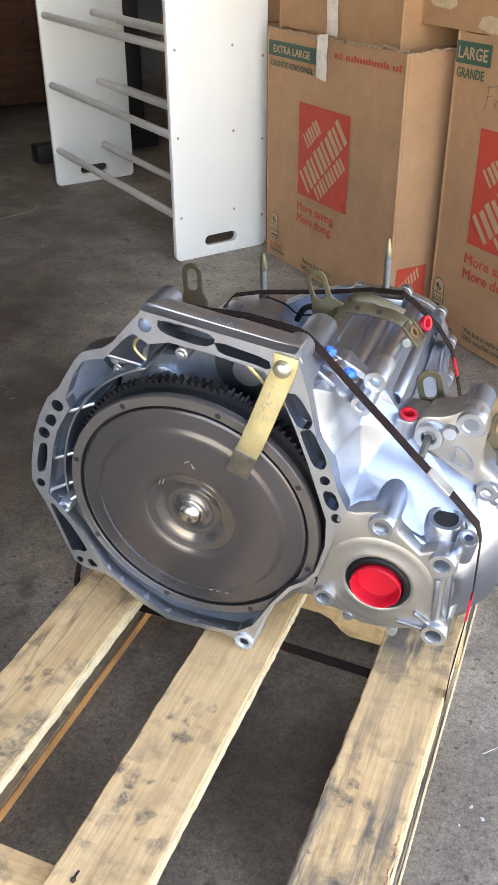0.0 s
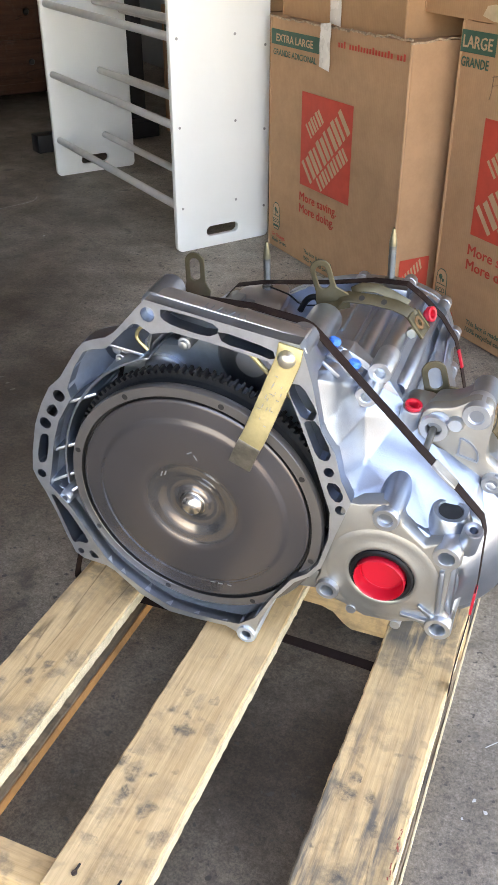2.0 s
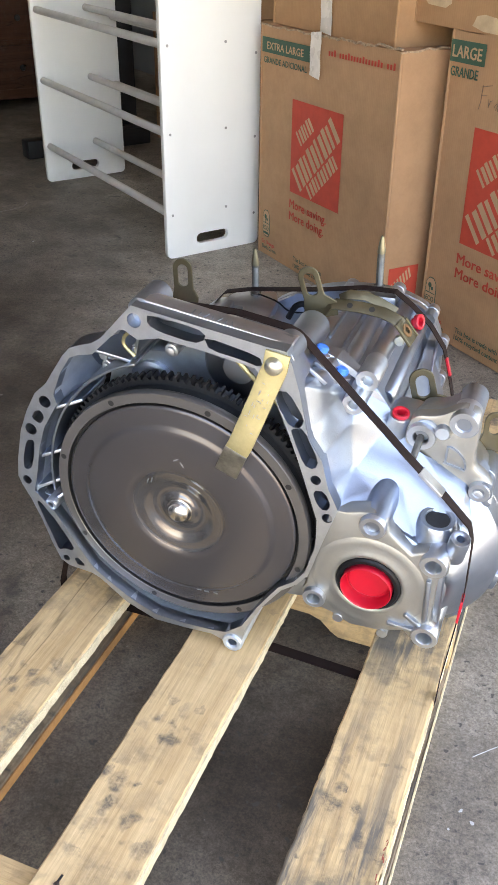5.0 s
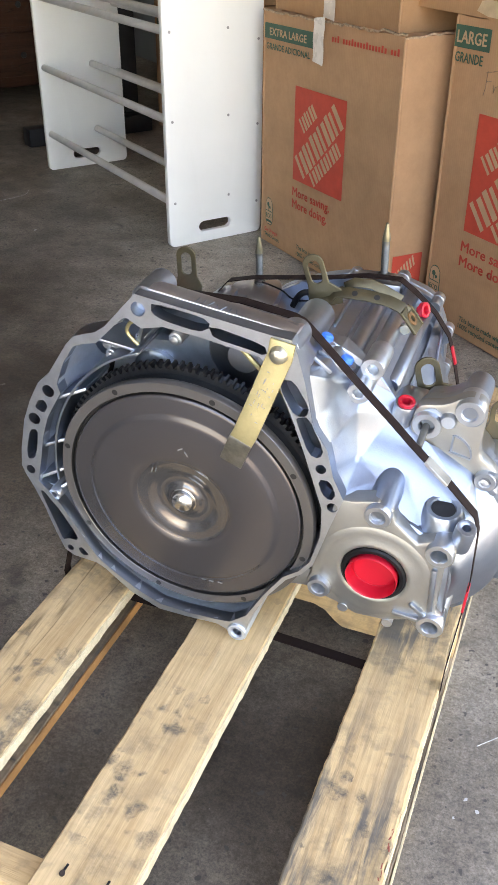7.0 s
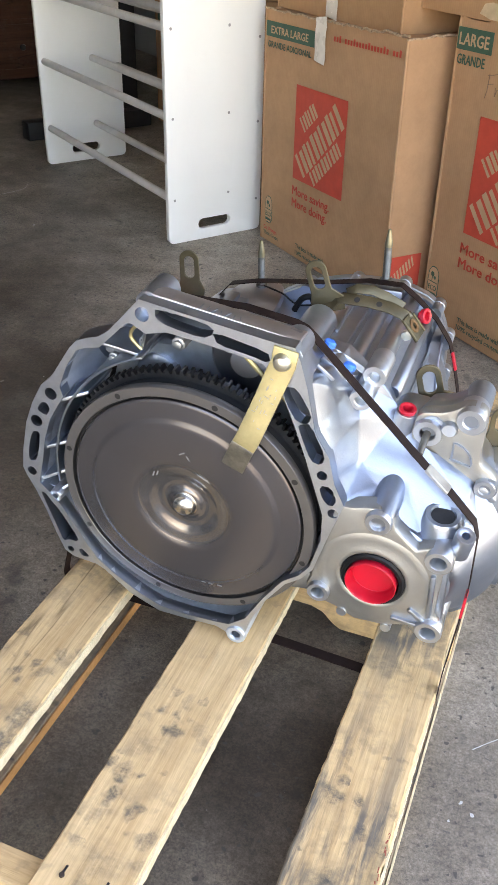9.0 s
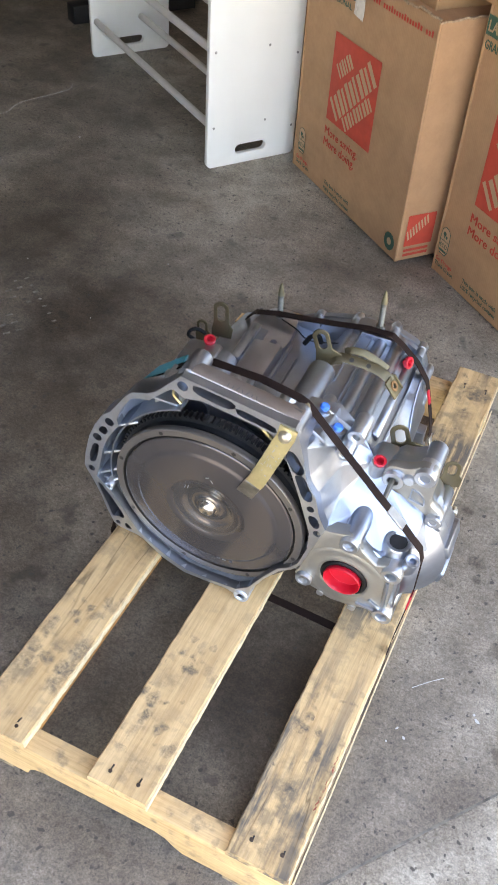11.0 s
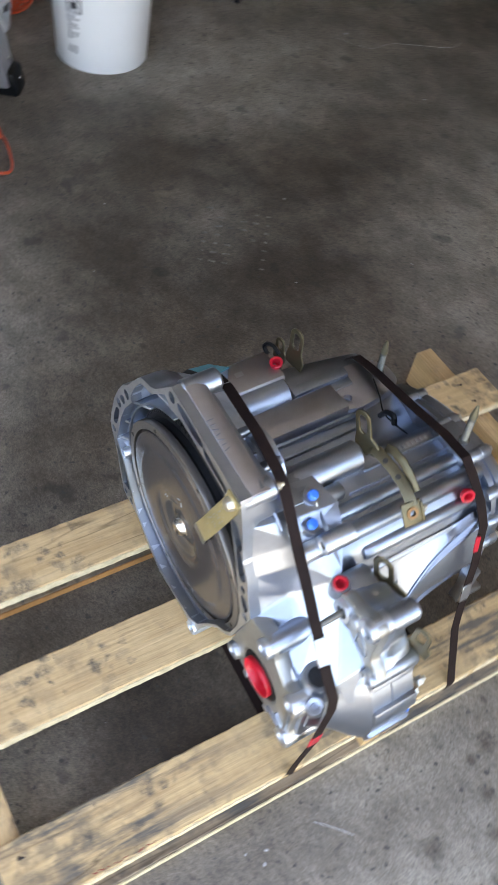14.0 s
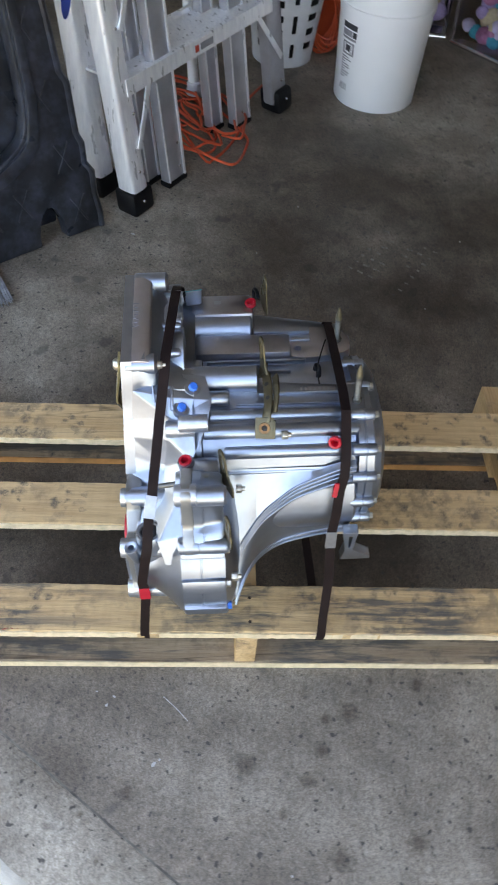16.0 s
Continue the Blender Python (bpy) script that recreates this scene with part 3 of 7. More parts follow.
for i, (a, b) in enumerate(((-0.517, -0.421), (-0.313, -0.216), (-0.092, 0.001))):
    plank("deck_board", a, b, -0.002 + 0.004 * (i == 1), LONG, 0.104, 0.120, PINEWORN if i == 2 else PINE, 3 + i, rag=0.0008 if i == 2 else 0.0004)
    # pale torn edge on the side that faces the open door
    bm = bm_new()
    band(bm, [(b + 0.0004 + 0.0009 * noise.noise((t * 0.9, i * 7.0, 0)) + 0.0008 * noise.noise((t * 0.23, i * 5.0, 2.0)), LONG * t / 140, 0.1115 + 0.0005 * math.sin(t * 1.3 + i)) for t in range(141)], (0, 0, 0.0135), 0.0022)
    part("sawn_edge", bm, RAW, pallet)
    for y in (0.022, 0.567, 1.109):
        for dx in (0.026, 0.072):
            bm = bm_new()
            cyl(bm, (a + dx, y + 0.004 * (i - 1), 0.119), (a + dx, y + 0.004 * (i - 1), 0.1208), 0.0030, seg=10)
            part("nail", bm, NAIL, pallet)
            if y != 0.567:
                bm = bm_new()
                e = -0.001 if y < 0.5 else LONG + 0.001
                box(bm, (a + dx + 0.0015 * (i - 1), y + 0.006 * (1 if y < 0.5 else -1), 0.1200), (0.0022, 0.009, 0.0012), (0, 0, (i - 1) * 6 - 4))
                part("split", bm, GROOVE, pallet)
for a, b, s in ((-0.549, -0.459, 11), (-0.095, 0.001, 12)):
    plank("bottom_board", a, b, 0.004, LONG + 0.004, 0.0, 0.016, OLDPINE, s)
    bm = bm_new()
    band(bm, [(b + 0.001, 0.006 + (LONG + 0.01) * t / 30, 0.0085) for t in range(31)], (0, 0, 0.015), 0.002)
    part("sawn_edge", bm, RAW if s == 12 else REDPINE, pallet)


random.seed(41)
bm = bm_new()
for i in range(14):
    y = 0.10 + 0.10 * random.random()
    box(bm, (-0.0015 - 0.0035 * random.random(), y, 0.1203), (0.0006 + 0.001 * random.random(), 0.002 + 0.006 * random.random(), 0.0006), (0, 0, random.uniform(-25, 25)))
part("paint_scrape", bm, SCRAPE, pallet, "scraped red paint on the board edge")


def stringer(y0, y1):
    """A stringer with its long shallow notch, rounded at both ends."""
    pts = [(-0.612, 0.016), (-0.427, 0.016), (-0.424, 0.030), (-0.412, 0.040), (-0.396, 0.045), (-0.30, 0.047), (-0.205, 0.046), (-0.188, 0.040), (-0.172, 0.024), (-0.160, 0.016), (0.0, 0.016), (0.0, 0.103), (-0.612, 0.103)]
    part("stringer", plate(bm_new(), pts, [], y0, y1), STRINGER, pallet, bevel=0.002)


stringer(0.001, 0.037)
stringer(0.549, 0.585)
stringer(1.090, 1.128)
# faded ink stamp on the end stringer, as plain bars
bm = bm_new()
for i in range(8):
    box(bm, (-0.594 + 0.0095 * i, 0.0006, 0.068 - 0.0006 * i), (0.0052 if i % 3 else 0.003, 0.0008, 0.0085 if i % 2 else 0.0065), (0, 4, 0))
part("ink_stamp", bm, GREYINK, pallet, "faded grey ink stamp")

# pale tread print of a tyre on the floor behind the pallet
random.seed(17)
bm = bm_new()
for i in range(7):
    for j in range(6):
        if random.random() < 0.62:
            p = Vector((-1.165, 1.016, 0.0004)) + Vector((0.80, -0.60, 0)) * (0.034 * (i - 3)) + Vector((0.60, 0.80, 0)) * (0.030 * (j - 2.5))
            box(bm, p, (0.020 * random.uniform(0.4, 1.0), 0.007 * random.uniform(0.5, 1.2), 0.0006), (0, 0, 53 + random.uniform(-14, 14)))
tagged(part("tyre_print", bm, PALE), "pale scuffed tyre tread print on the concrete", "print", "", "stuff")

# ---------------------------------------------------------------- transmission
TM = pose(-0.2996, 0.3761, 0.3469, 3.9, -0.53, -0.43)
gear = thing("transmission", TM, "rebuilt silver cast-aluminium automatic transmission strapped on the pallet", "transmission")
OUT = [(-0.050, 0.227), (-0.062, 0.214), (-0.089, 0.184), (-0.102, 0.175), (-0.115, 0.171), (-0.130, 0.165), (-0.140, 0.154), (-0.157, 0.129), (-0.169, 0.111), (-0.184, 0.098), (-0.199, 0.072), (-0.212, 0.042),
       (-0.223, -0.001), (-0.227, -0.027), (-0.223, -0.039), (-0.213, -0.059), (-0.202, -0.087), (-0.192, -0.121), (-0.182, -0.147), (-0.170, -0.154), (-0.137, -0.157), (-0.125, -0.163), (-0.091, -0.191),
       (-0.051, -0.208), (-0.011, -0.208), (0.028, -0.206), (0.041, -0.211), (0.047, -0.220), (0.056, -0.223), (0.066, -0.216), (0.068, -0.203), (0.074, -0.180), (0.095, -0.138), (0.118, -0.105), (0.137, -0.090),
       (0.150, -0.072), (0.165, -0.020), (0.180, 0.027), (0.168, 0.052), (0.160, 0.085), (0.144, 0.109), (0.1335, 0.160), (0.125, 0.190), (0.119, 0.204), (0.097, 0.206)]
INN = [(-0.028, 0.193), (-0.045, 0.189), (-0.054, 0.194), (-0.061, 0.198), (-0.066, 0.197), (-0.073, 0.191), (-0.102, 0.162), (-0.120, 0.158), (-0.131, 0.153), (-0.146, 0.131), (-0.159, 0.101), (-0.156, 0.089),
       (-0.167, 0.071), (-0.178, 0.053), (-0.189, 0.023), (-0.197, -0.012), (-0.206, -0.045), (-0.196, -0.055), (-0.180, -0.073), (-0.165, -0.098), (-0.152, -0.121), (-0.135, -0.147), (-0.117, -0.162), (-0.083, -0.184),
       (-0.050, -0.199), (-0.011, -0.201), (0.029, -0.199), (0.046, -0.197), (0.068, -0.179), (0.091, -0.137), (0.114, -0.102), (0.133, -0.087), (0.146, -0.069), (0.157, -0.028), (0.157, 0.0085), (0.145, 0.046), (0.135, 0.077),
       (0.1215, 0.114), (0.106, 0.152), (0.095, 0.169), (0.086, 0.180), (0.024, 0.190), (-0.020, 0.195)]
SLOTS = [[(-0.0285, 0.2175), (0.022, 0.211), (0.030, 0.205), (0.018, 0.199), (-0.018, 0.205), (-0.028, 0.210)],
         [(0.034, 0.203), (0.088, 0.192), (0.090, 0.1845), (0.073, 0.189), (0.040, 0.194)],
         [(0.111, 0.1555), (0.121, 0.1565), (0.136, 0.132), (0.134, 0.124), (0.126, 0.121), (0.113, 0.143)],
         [(0.128, 0.116), (0.138, 0.117), (0.153, 0.085), (0.150, 0.077), (0.142, 0.079), (0.131, 0.1065)],
         [(0.154, 0.0445), (0.163, 0.045), (0.169, 0.032), (0.1655, 0.0255), (0.1585, 0.031)]]
# openings of the left side, between its thin rims
GAPS = [[(-0.206, 0.030), (-0.195, 0.032), (-0.198, 0.012), (-0.205, -0.011), (-0.216, -0.015), (-0.215, 0.001)],
        [(-0.188, 0.074), (-0.179, 0.076), (-0.176, 0.066), (-0.183, 0.057), (-0.194, 0.063)],
        [(-0.206, -0.060), (-0.200, -0.060), (-0.190, -0.074), (-0.184, -0.080), (-0.160, -0.121), (-0.163, -0.128), (-0.174, -0.127), (-0.183, -0.132), (-0.189, -0.112), (-0.198, -0.086)],
        [(-0.162, -0.140), (-0.156, -0.137), (-0.146, -0.148), (-0.158, -0.150)]]
HOLES = [((-0.0475, 0.2105), 0.0082), ((-0.172, 0.089), 0.0078), ((-0.197, 0.047), 0.0078), ((-0.2145, -0.030), 0.0062), ((-0.1735, -0.1425), 0.0046), ((0.0560, -0.2100), 0.0060), ((0.154, 0.0605), 0.0058), ((0.1686, 0.014), 0.006)]


def tilt(bm):
    """Leans the front of the bell forwards towards its foot, fading out behind the flange."""
    for v in bm.verts:
        v.co.y -= 0.05 * (0.2 - v.co.z) * min(1.0, max(0.0, 1 - (v.co.y - 0.022) / 0.07))
    return bm


def grow(poly, k):
    cx, cz = sum(p[0] for p in poly) / len(poly), sum(p[1] for p in poly) / len(poly)
    return [(cx + (x - cx) * k, cz + (z - cz) * k) for x, z in poly]


def swell(poly, d):
    """Moves an outline's edges outwards by d."""
    out, cnt = [], len(poly)
    cx, cz = sum(p[0] for p in poly) / cnt, sum(p[1] for p in poly) / cnt
    for i, (x, z) in enumerate(poly):
        (ax, az), (bx, bz) = poly[i - 1], poly[(i + 1) % cnt]
        nx, nz = bz - az, ax - bx
        k = math.hypot(nx, nz) or 1.0
        s = d / k if nx * (x - cx) + nz * (z - cz) > 0 else -d / k
        out.append((x + nx * s, z + nz * s))
    return out


bell = part("bell_flange", tilt(plate(bm_new(), OUT, [INN] + [swell(grow(soften(s, 1), 1.08), 0.0022) for s in SLOTS] + [soften(s, 1) for s in GAPS] + [circle2(c, r) for c, r in HOLES], 0.006, 0.022)), FACE, gear, "machined flat grey aluminium mating face")
bell.data.materials.append(CAST)
for f in bell.data.polygons:      # only the front is machined, its edges are as cast
    f.material_index = 0 if abs(f.normal.y) > 0.7 else 1
CEN = (-0.01, 0.0)
SEC2 = [(-0.06, 0.118), (-0.12, 0.112), (-0.155, 0.06), (-0.165, 0.0), (-0.155, -0.09), (-0.10, -0.165), (0.0, -0.195), (0.07, -0.19), (0.15, -0.15), (0.21, -0.10),
        (0.245, -0.02), (0.243, 0.055), (0.215, 0.100), (0.176, 0.138), (0.125, 0.152), (0.085, 0.150), (0.05, 0.125), (0.0, 0.115)]
N = 160
o0 = polar(OUT, CEN, N)
o2 = polar(soften(SEC2, 2), CEN, N)


def lerp(p, q, t):
    return (p[0] + (q[0] - p[0]) * t, p[1] + (q[1] - p[1]) * t)


def shrink(poly, k):
    return [(CEN[0] + (p[0] - CEN[0]) * k, CEN[1] + (p[1] - CEN[1]) * k) for p in poly]


bm = bm_new()
loops = [[(x, 0.0195, z) for x, z in shrink(o0, 0.996)], [(x, 0.022, z) for x, z in shrink(o0, 0.997)]]
for t, y in ((0.0, 0.030), (0.03, 0.040), (0.14, 0.052), (0.35, 0.064), (0.65, 0.078), (0.92, 0.094), (1.0, 0.108)):
    row = []
    for p, q in zip(o0, o2):
        # the top keeps its flat strip further back
        tt = t
        if p[1] > 0.17 and -0.07 < p[0] < 0.12:
            tt = 0.0 if y < 0.042 else t * 0.9
        if -0.03 < p[1] < 0.165 and p[0] > 0.118:      # stays under the facets of the right shoulder
            row.append((p[0] - 0.008, p[1] - 0.004) if y < 0.1 else lerp(p, q, 0.8))
            continue
        row.append((*lerp(p, q, tt),))
    loops.append([(x, y, z) for x, z in row])
rings(bm, loops, True, False, False)
part("bell_housing", tilt(bm), CAST, gear, "silver cast housing behind the flange")
bm = bm_new()
i0 = polar(INN, CEN, N)
rings(bm, [[(x, 0.008, z) for x, z in i0], [(x, 0.021, z) for x, z in shrink(i0, 1.001)], [(x, 0.028, z) for x, z in shrink(i0, 1.005)], [(x, 0.044, z) for x, z in shrink(i0, 1.003)], [(x, 0.062, z) for x, z in shrink(i0, 0.97)], [(x, 0.085, z) for x, z in shrink(i0, 0.90)],
           [(x, 0.095, z) for x, z in shrink(i0, 0.55)], [(x, 0.095, z) for x, z in shrink(i0, 0.1)]], True, False, True)
part("bell_inside", tilt(bm), INNER, gear, "blue-grey ribbed inner wall of the housing")
# flat bridge that runs back from the flange over the top of the bell
top = [(-0.056, 0.2245), (-0.049, 0.2290), (-0.030, 0.2262), (0.097, 0.2068), (0.119, 0.2040)]
low_ = [(x, z - 0.0085) for x, z in reversed(top)]
rows = []
for y, e in ((0.0215, 0.0), (0.034, 0.0), (0.040, -0.0006), (0.0465, -0.0022), (0.049, -0.0050)):
    rows.append([(x, y, z + e) for x, z in top] + [(x, y, z) for x, z in low_])
part("top_bridge", rings(bm_new(), rows), DULL, gear, "flat cast bridge along the top of the housing", bevel=0.0016)
for x, z, r, ya, yb in ((-0.047, 0.2135, 0.0155, 0.020, 0.072), (0.075, 0.178, 0.007, 0.03, 0.09), (0.020, 0.182, 0.006, 0.03, 0.09)):
    part("rib", lathe(bm_new(), [(0.0, ya), (r * 0.85, ya), (r, ya + 0.003), (r, yb - 0.004), (r * 0.75, yb), (0.0, yb)], Matrix.Translation((x, 0, z)) @ pose(0, 0, 0, -90, 0, 0), 24), CAST, gear)
# rounded starter nose and webs seen through the slots
part("inner_nose", lathe(bm_new(), [(0.0, 0.060), (0.018, 0.060), (0.022, 0.063), (0.040, 0.066), (0.044, 0.070), (0.046, 0.094)], Matrix.Translation((0.045, 0, 0.140)) @ pose(0, 0, 0, -90, 0, 0), 36), CAST, gear)
for a in (40, 75, 110, 145):
    ca, sa = math.cos(radians(a)), math.sin(radians(a))
    part("rib", box(bm_new(), (0.045 + 0.034 * ca, 0.062, 0.140 + 0.034 * sa), (0.026, 0.010, 0.0035), (0, -a, 0)), CAST, gear, bevel=0.001)
# ribs and bosses inside the open upper left of the bell
for (x, z), (x2, z2), y0 in (((-0.164, 0.078), (-0.133, 0.088), 0.012), ((-0.198, 0.003), (-0.163, 0.015), 0.012), ((-0.207, -0.044), (-0.169, -0.028), 0.011), ((-0.206, -0.050), (-0.188, -0.062), 0.010),
                             ((-0.104, 0.163), (-0.066, 0.150), 0.012), ((-0.188, -0.062), (-0.170, -0.050), 0.014), ((-0.048, 0.194), (-0.064, 0.150), 0.016)):
    bm = bm_new()
    d = Vector((x2 - x, 0, z2 - z)).normalized()
    s = Vector((-d.z, 0, d.x)) * 0.0022
    a, b = Vector((x, y0, z)), Vector((x2, y0 + 0.012, z2))
    back = Vector((0, 0.075, 0))
    rings(bm, [[a - s, b - s, b - s + Vector((0, 0.06, 0)), a - s + back], [a + s, b + s, b + s + Vector((0, 0.06, 0)), a + s + back]])
    part("rib", tilt(bm), CAST, gear, bevel=0.0012)
bm = bm_new()
wall = []
for i in range(25):
    a = radians(106 + i * 3.3)
    wall.append((-0.008 + 0.174 * math.cos(a), -0.028 + 0.186 * math.sin(a)))
rings(bm, [[(x, 0.016, z), (x * 1.018, 0.016, z * 1.018), (x * 1.018, 0.085, z * 1.018), (x, 0.085, z)] for x, z in wall])
bmesh.ops.recalc_face_normals(bm, faces=bm.faces)
part("inner_wall", tilt(bm), CAST, gear, bevel=0.0008)
# small drilled boss on the inner rim, and the long boss at the foot of the bell
part("inner_boss", tilt(lathe(bm_new(), [(0.0, 0.016), (0.0035, 0.016), (0.0040, 0.0085), (0.0075, 0.0085), (0.0085, 0.0105), (0.0095, 0.070)], Matrix.Translation((-0.188, 0, -0.064)) @ pose(0, 0, 0, -90, 0, 0), 20)), FACE, gear)
part("foot_boss", tilt(lathe(bm_new(), [(0.0, 0.020), (0.0058, 0.020), (0.0064, 0.0045), (0.0076, 0.0030), (0.0118, 0.0030), (0.0130, 0.0050), (0.0135, 0.050), (0.0150, 0.095)], Matrix.Translation((0.056, 0, -0.210)) @ pose(0, 0, 0, -90, 0, 0), 28)), INNER, gear, "rounded blue-grey boss with a drilled end")
for x, z, r, y in ((-0.090, 0.150, 0.006, 0.028), (-0.062, 0.163, 0.006, 0.03), (-0.108, 0.128, 0.007, 0.04), (-0.030, 0.155, 0.009, 0.05), (-0.004, 0.170, 0.008, 0.05), (-0.112, 0.138, 0.009, 0.045)):
    bm = bm_new()
    cyl(bm, (x, y, z), (x, 0.09, z), r * 0.9, r, seg=16)
    cyl(bm, (x, y - 0.004, z), (x, y + 0.002, z), r * 0.6, seg=12)
    part("inner_boss", bm, FACE, gear, bevel=0.0008)
bm = bm_new()
tube(bm, smooth_path([(-0.060, 0.022, 0.158), (-0.072, 0.022, 0.172), (-0.064, 0.022, 0.186), (-0.040, 0.022, 0.190), (-0.012, 0.024, 0.197)]), 0.0022, 8)
part("formed_wire", bm, ZINC, gear, "bent yellow-zinc wire clip")
bm = bm_new()
tube(bm, smooth_path([(0.060, 0.012, 0.186), (0.078, 0.014, 0.165), (0.104, 0.016, 0.138), (0.120, 0.018, 0.118)]), 0.0028, 8)
part("inner_strut", bm, ZINC, gear)

# torque converter
TCX, TCZ = -0.012, -0.030
TCM = Matrix.Translation((TCX, -0.007, TCZ)) @ pose(0, 0, 0, -90, 0, 0)     # local z runs into the bell
conv = part("torque_converter", lathe(bm_new(), [(0.150, 0.060), (0.150, 0.021), (0.1585, 0.020), (0.160, 0.017), (0.160, 0.0095), (0.159, 0.0080), (0.1480, 0.0078), (0.1475, 0.0085)], TCM, 128, False), RIM, gear, "dark grey converter rim with small bolt holes")
part("groove", lathe(bm_new(), [(0.1475, 0.0085), (0.1470, 0.0150), (0.1440, 0.0150), (0.1435, 0.0095)], TCM, 128, False), GROOVE, conv)
part("cover_disc", lathe(bm_new(), [(0.1435, 0.0095), (0.1422, 0.0082), (0.1395, 0.0076), (0.1220, 0.0070), (0.1195, 0.0063), (0.1165, 0.0046), (0.1140, 0.0038), (0.1100, 0.0033), (0.0920, 0.0025),
                                    (0.0680, 0.0020), (0.0640, 0.0022), (0.0605, 0.0030), (0.0575, 0.0046)], TCM, 128, False), TCP, conv, "dark brown-grey pressed steel disc")
dish = [(0.0575, 0.0046), (0.0545, 0.0058), (0.0500, 0.0068), (0.0460, 0.0078), (0.0425, 0.0092), (0.0390, 0.0110), (0.0355, 0.0126), (0.0320, 0.0136), (0.0285, 0.0139),
                                    (0.0250, 0.0134), (0.0220, 0.0122), (0.0195, 0.0106), (0.0165, 0.0095)]
fine = []
for p, q in zip(dish, dish[1:]):
    fine += [(p[0] + (q[0] - p[0]) * k / 4, p[1] + (q[1] - p[1]) * k / 4 + 0.00007 * (k % 2)) for k in range(4)]
part("turned_dish", lathe(bm_new(), fine + [dish[-1]], TCM, 128, False), TURNED, conv, "glossy lathe-turned dish round the hub")
part("pilot_hub", lathe(bm_new(), [(0.0180, 0.0135), (0.0172, 0.0105), (0.0150, 0.0090), (0.0140, 0.0060), (0.0125, 0.0025), (0.0095, 0.0, ), (0.0050, -0.0014), (0.0, -0.0018)], TCM, 40), HUB, conv, "bright polished pilot stub")
for i in range(8):
    a = radians(28 + 45 * i)
    bm = bm_new()
    x, z = TCX + 0.1535 * math.cos(a), TCZ + 0.1535 * math.sin(a)
    lathe(bm, [(0.0036, -0.0006), (0.0032, -0.0006), (0.0028, 0.0005), (0.0030, 0.003), (0.0, 0.003)], Matrix.Translation((x, 0.0008, z)) @ pose(0, 0, 0, -90, 0, 0), 14)
    part("bolt_hole", bm, GROOVE, conv)
# ring gear with cut teeth
bm = bm_new()
TEETH = 116
prof = []
for i in range(TEETH):
    for k, r in ((0.0, 0.1625), (0.22, 0.1625), (0.34, 0.1674), (0.64, 0.1674), (0.78, 0.1625)):
        a = 2 * math.pi * (i + k) / TEETH
        prof.append((TCX + r * math.cos(a), TCZ + r * math.sin(a)))
plate(bm, prof, [circle2((TCX, TCZ), 0.151, 96)], 0.026, 0.039)
part("ring_gear", bm, STEELDARK, conv, "black toothed starter ring")
part("converter_shell", lathe(bm_new(), [(0.1505, 0.022), (0.1560, 0.024), (0.1560, 0.033), (0.1530, 0.046), (0.1480, 0.060), (0.12, 0.075), (0.05, 0.08)], TCM, 96), STEELDARK, conv)

# flat bar that holds the converter in
bm = bm_new()
bar = [(0.111, 0.0035, 0.203), (0.108, 0.0030, 0.186), (0.087, -0.0080, 0.128), (0.075, -0.0140, 0.096), (0.068, -0.0135, 0.082), (0.054, -0.0060, 0.049)]
band(bm, bar, (0.0245, 0, -0.0095), 0.0035)
brk = part("retaining_bar", bm, ZINC, gear, "yellow-zinc steel retaining bar bent at its end", bevel=0.0008)
# the bent end's grey reflection, put into the colour of a thin overlay
bm = bm_new()
band(bm, [(0.0705, -0.0142, 0.087), (0.068, -0.0138, 0.0818), (0.054, -0.0063, 0.049)], (0.0247, 0, -0.0096), 0.0038)
part("bent_tip", bm, GREYZINC, brk, "bent tip of the bar with its grey reflection put into the colour", bevel=0.0008)
bm = bm_new()
lathe(bm, [(0.0, -0.0145), (0.004, -0.0142), (0.0075, -0.0125), (0.0092, -0.009), (0.0098, -0.0055), (0.0098, -0.0050)], Matrix.Translation((0.1075, 0.007, 0.1890)) @ pose(0, 0, 0, -90, 0, 0), 24)
part("bolt", bm, BOLT, brk, "domed bright bolt head")
rnd = random.Random(5)
for i in range(18):
    bm = bm_new()
    t, s = rnd.uniform(0.1, 0.9), rnd.uniform(-0.008, 0.008)
    p = Vector((0.105, -0.0013, 0.175)).lerp(Vector((0.078, -0.0146, 0.106)), t) + Vector((0.93, 0, -0.36)) * s
    box(bm, p, (0.0007, 0.0003, rnd.uniform(0.002, 0.006)), (0, rnd.choice((20, -70, 20)), 0))
    part("stamped_mark", bm, FACE, brk)

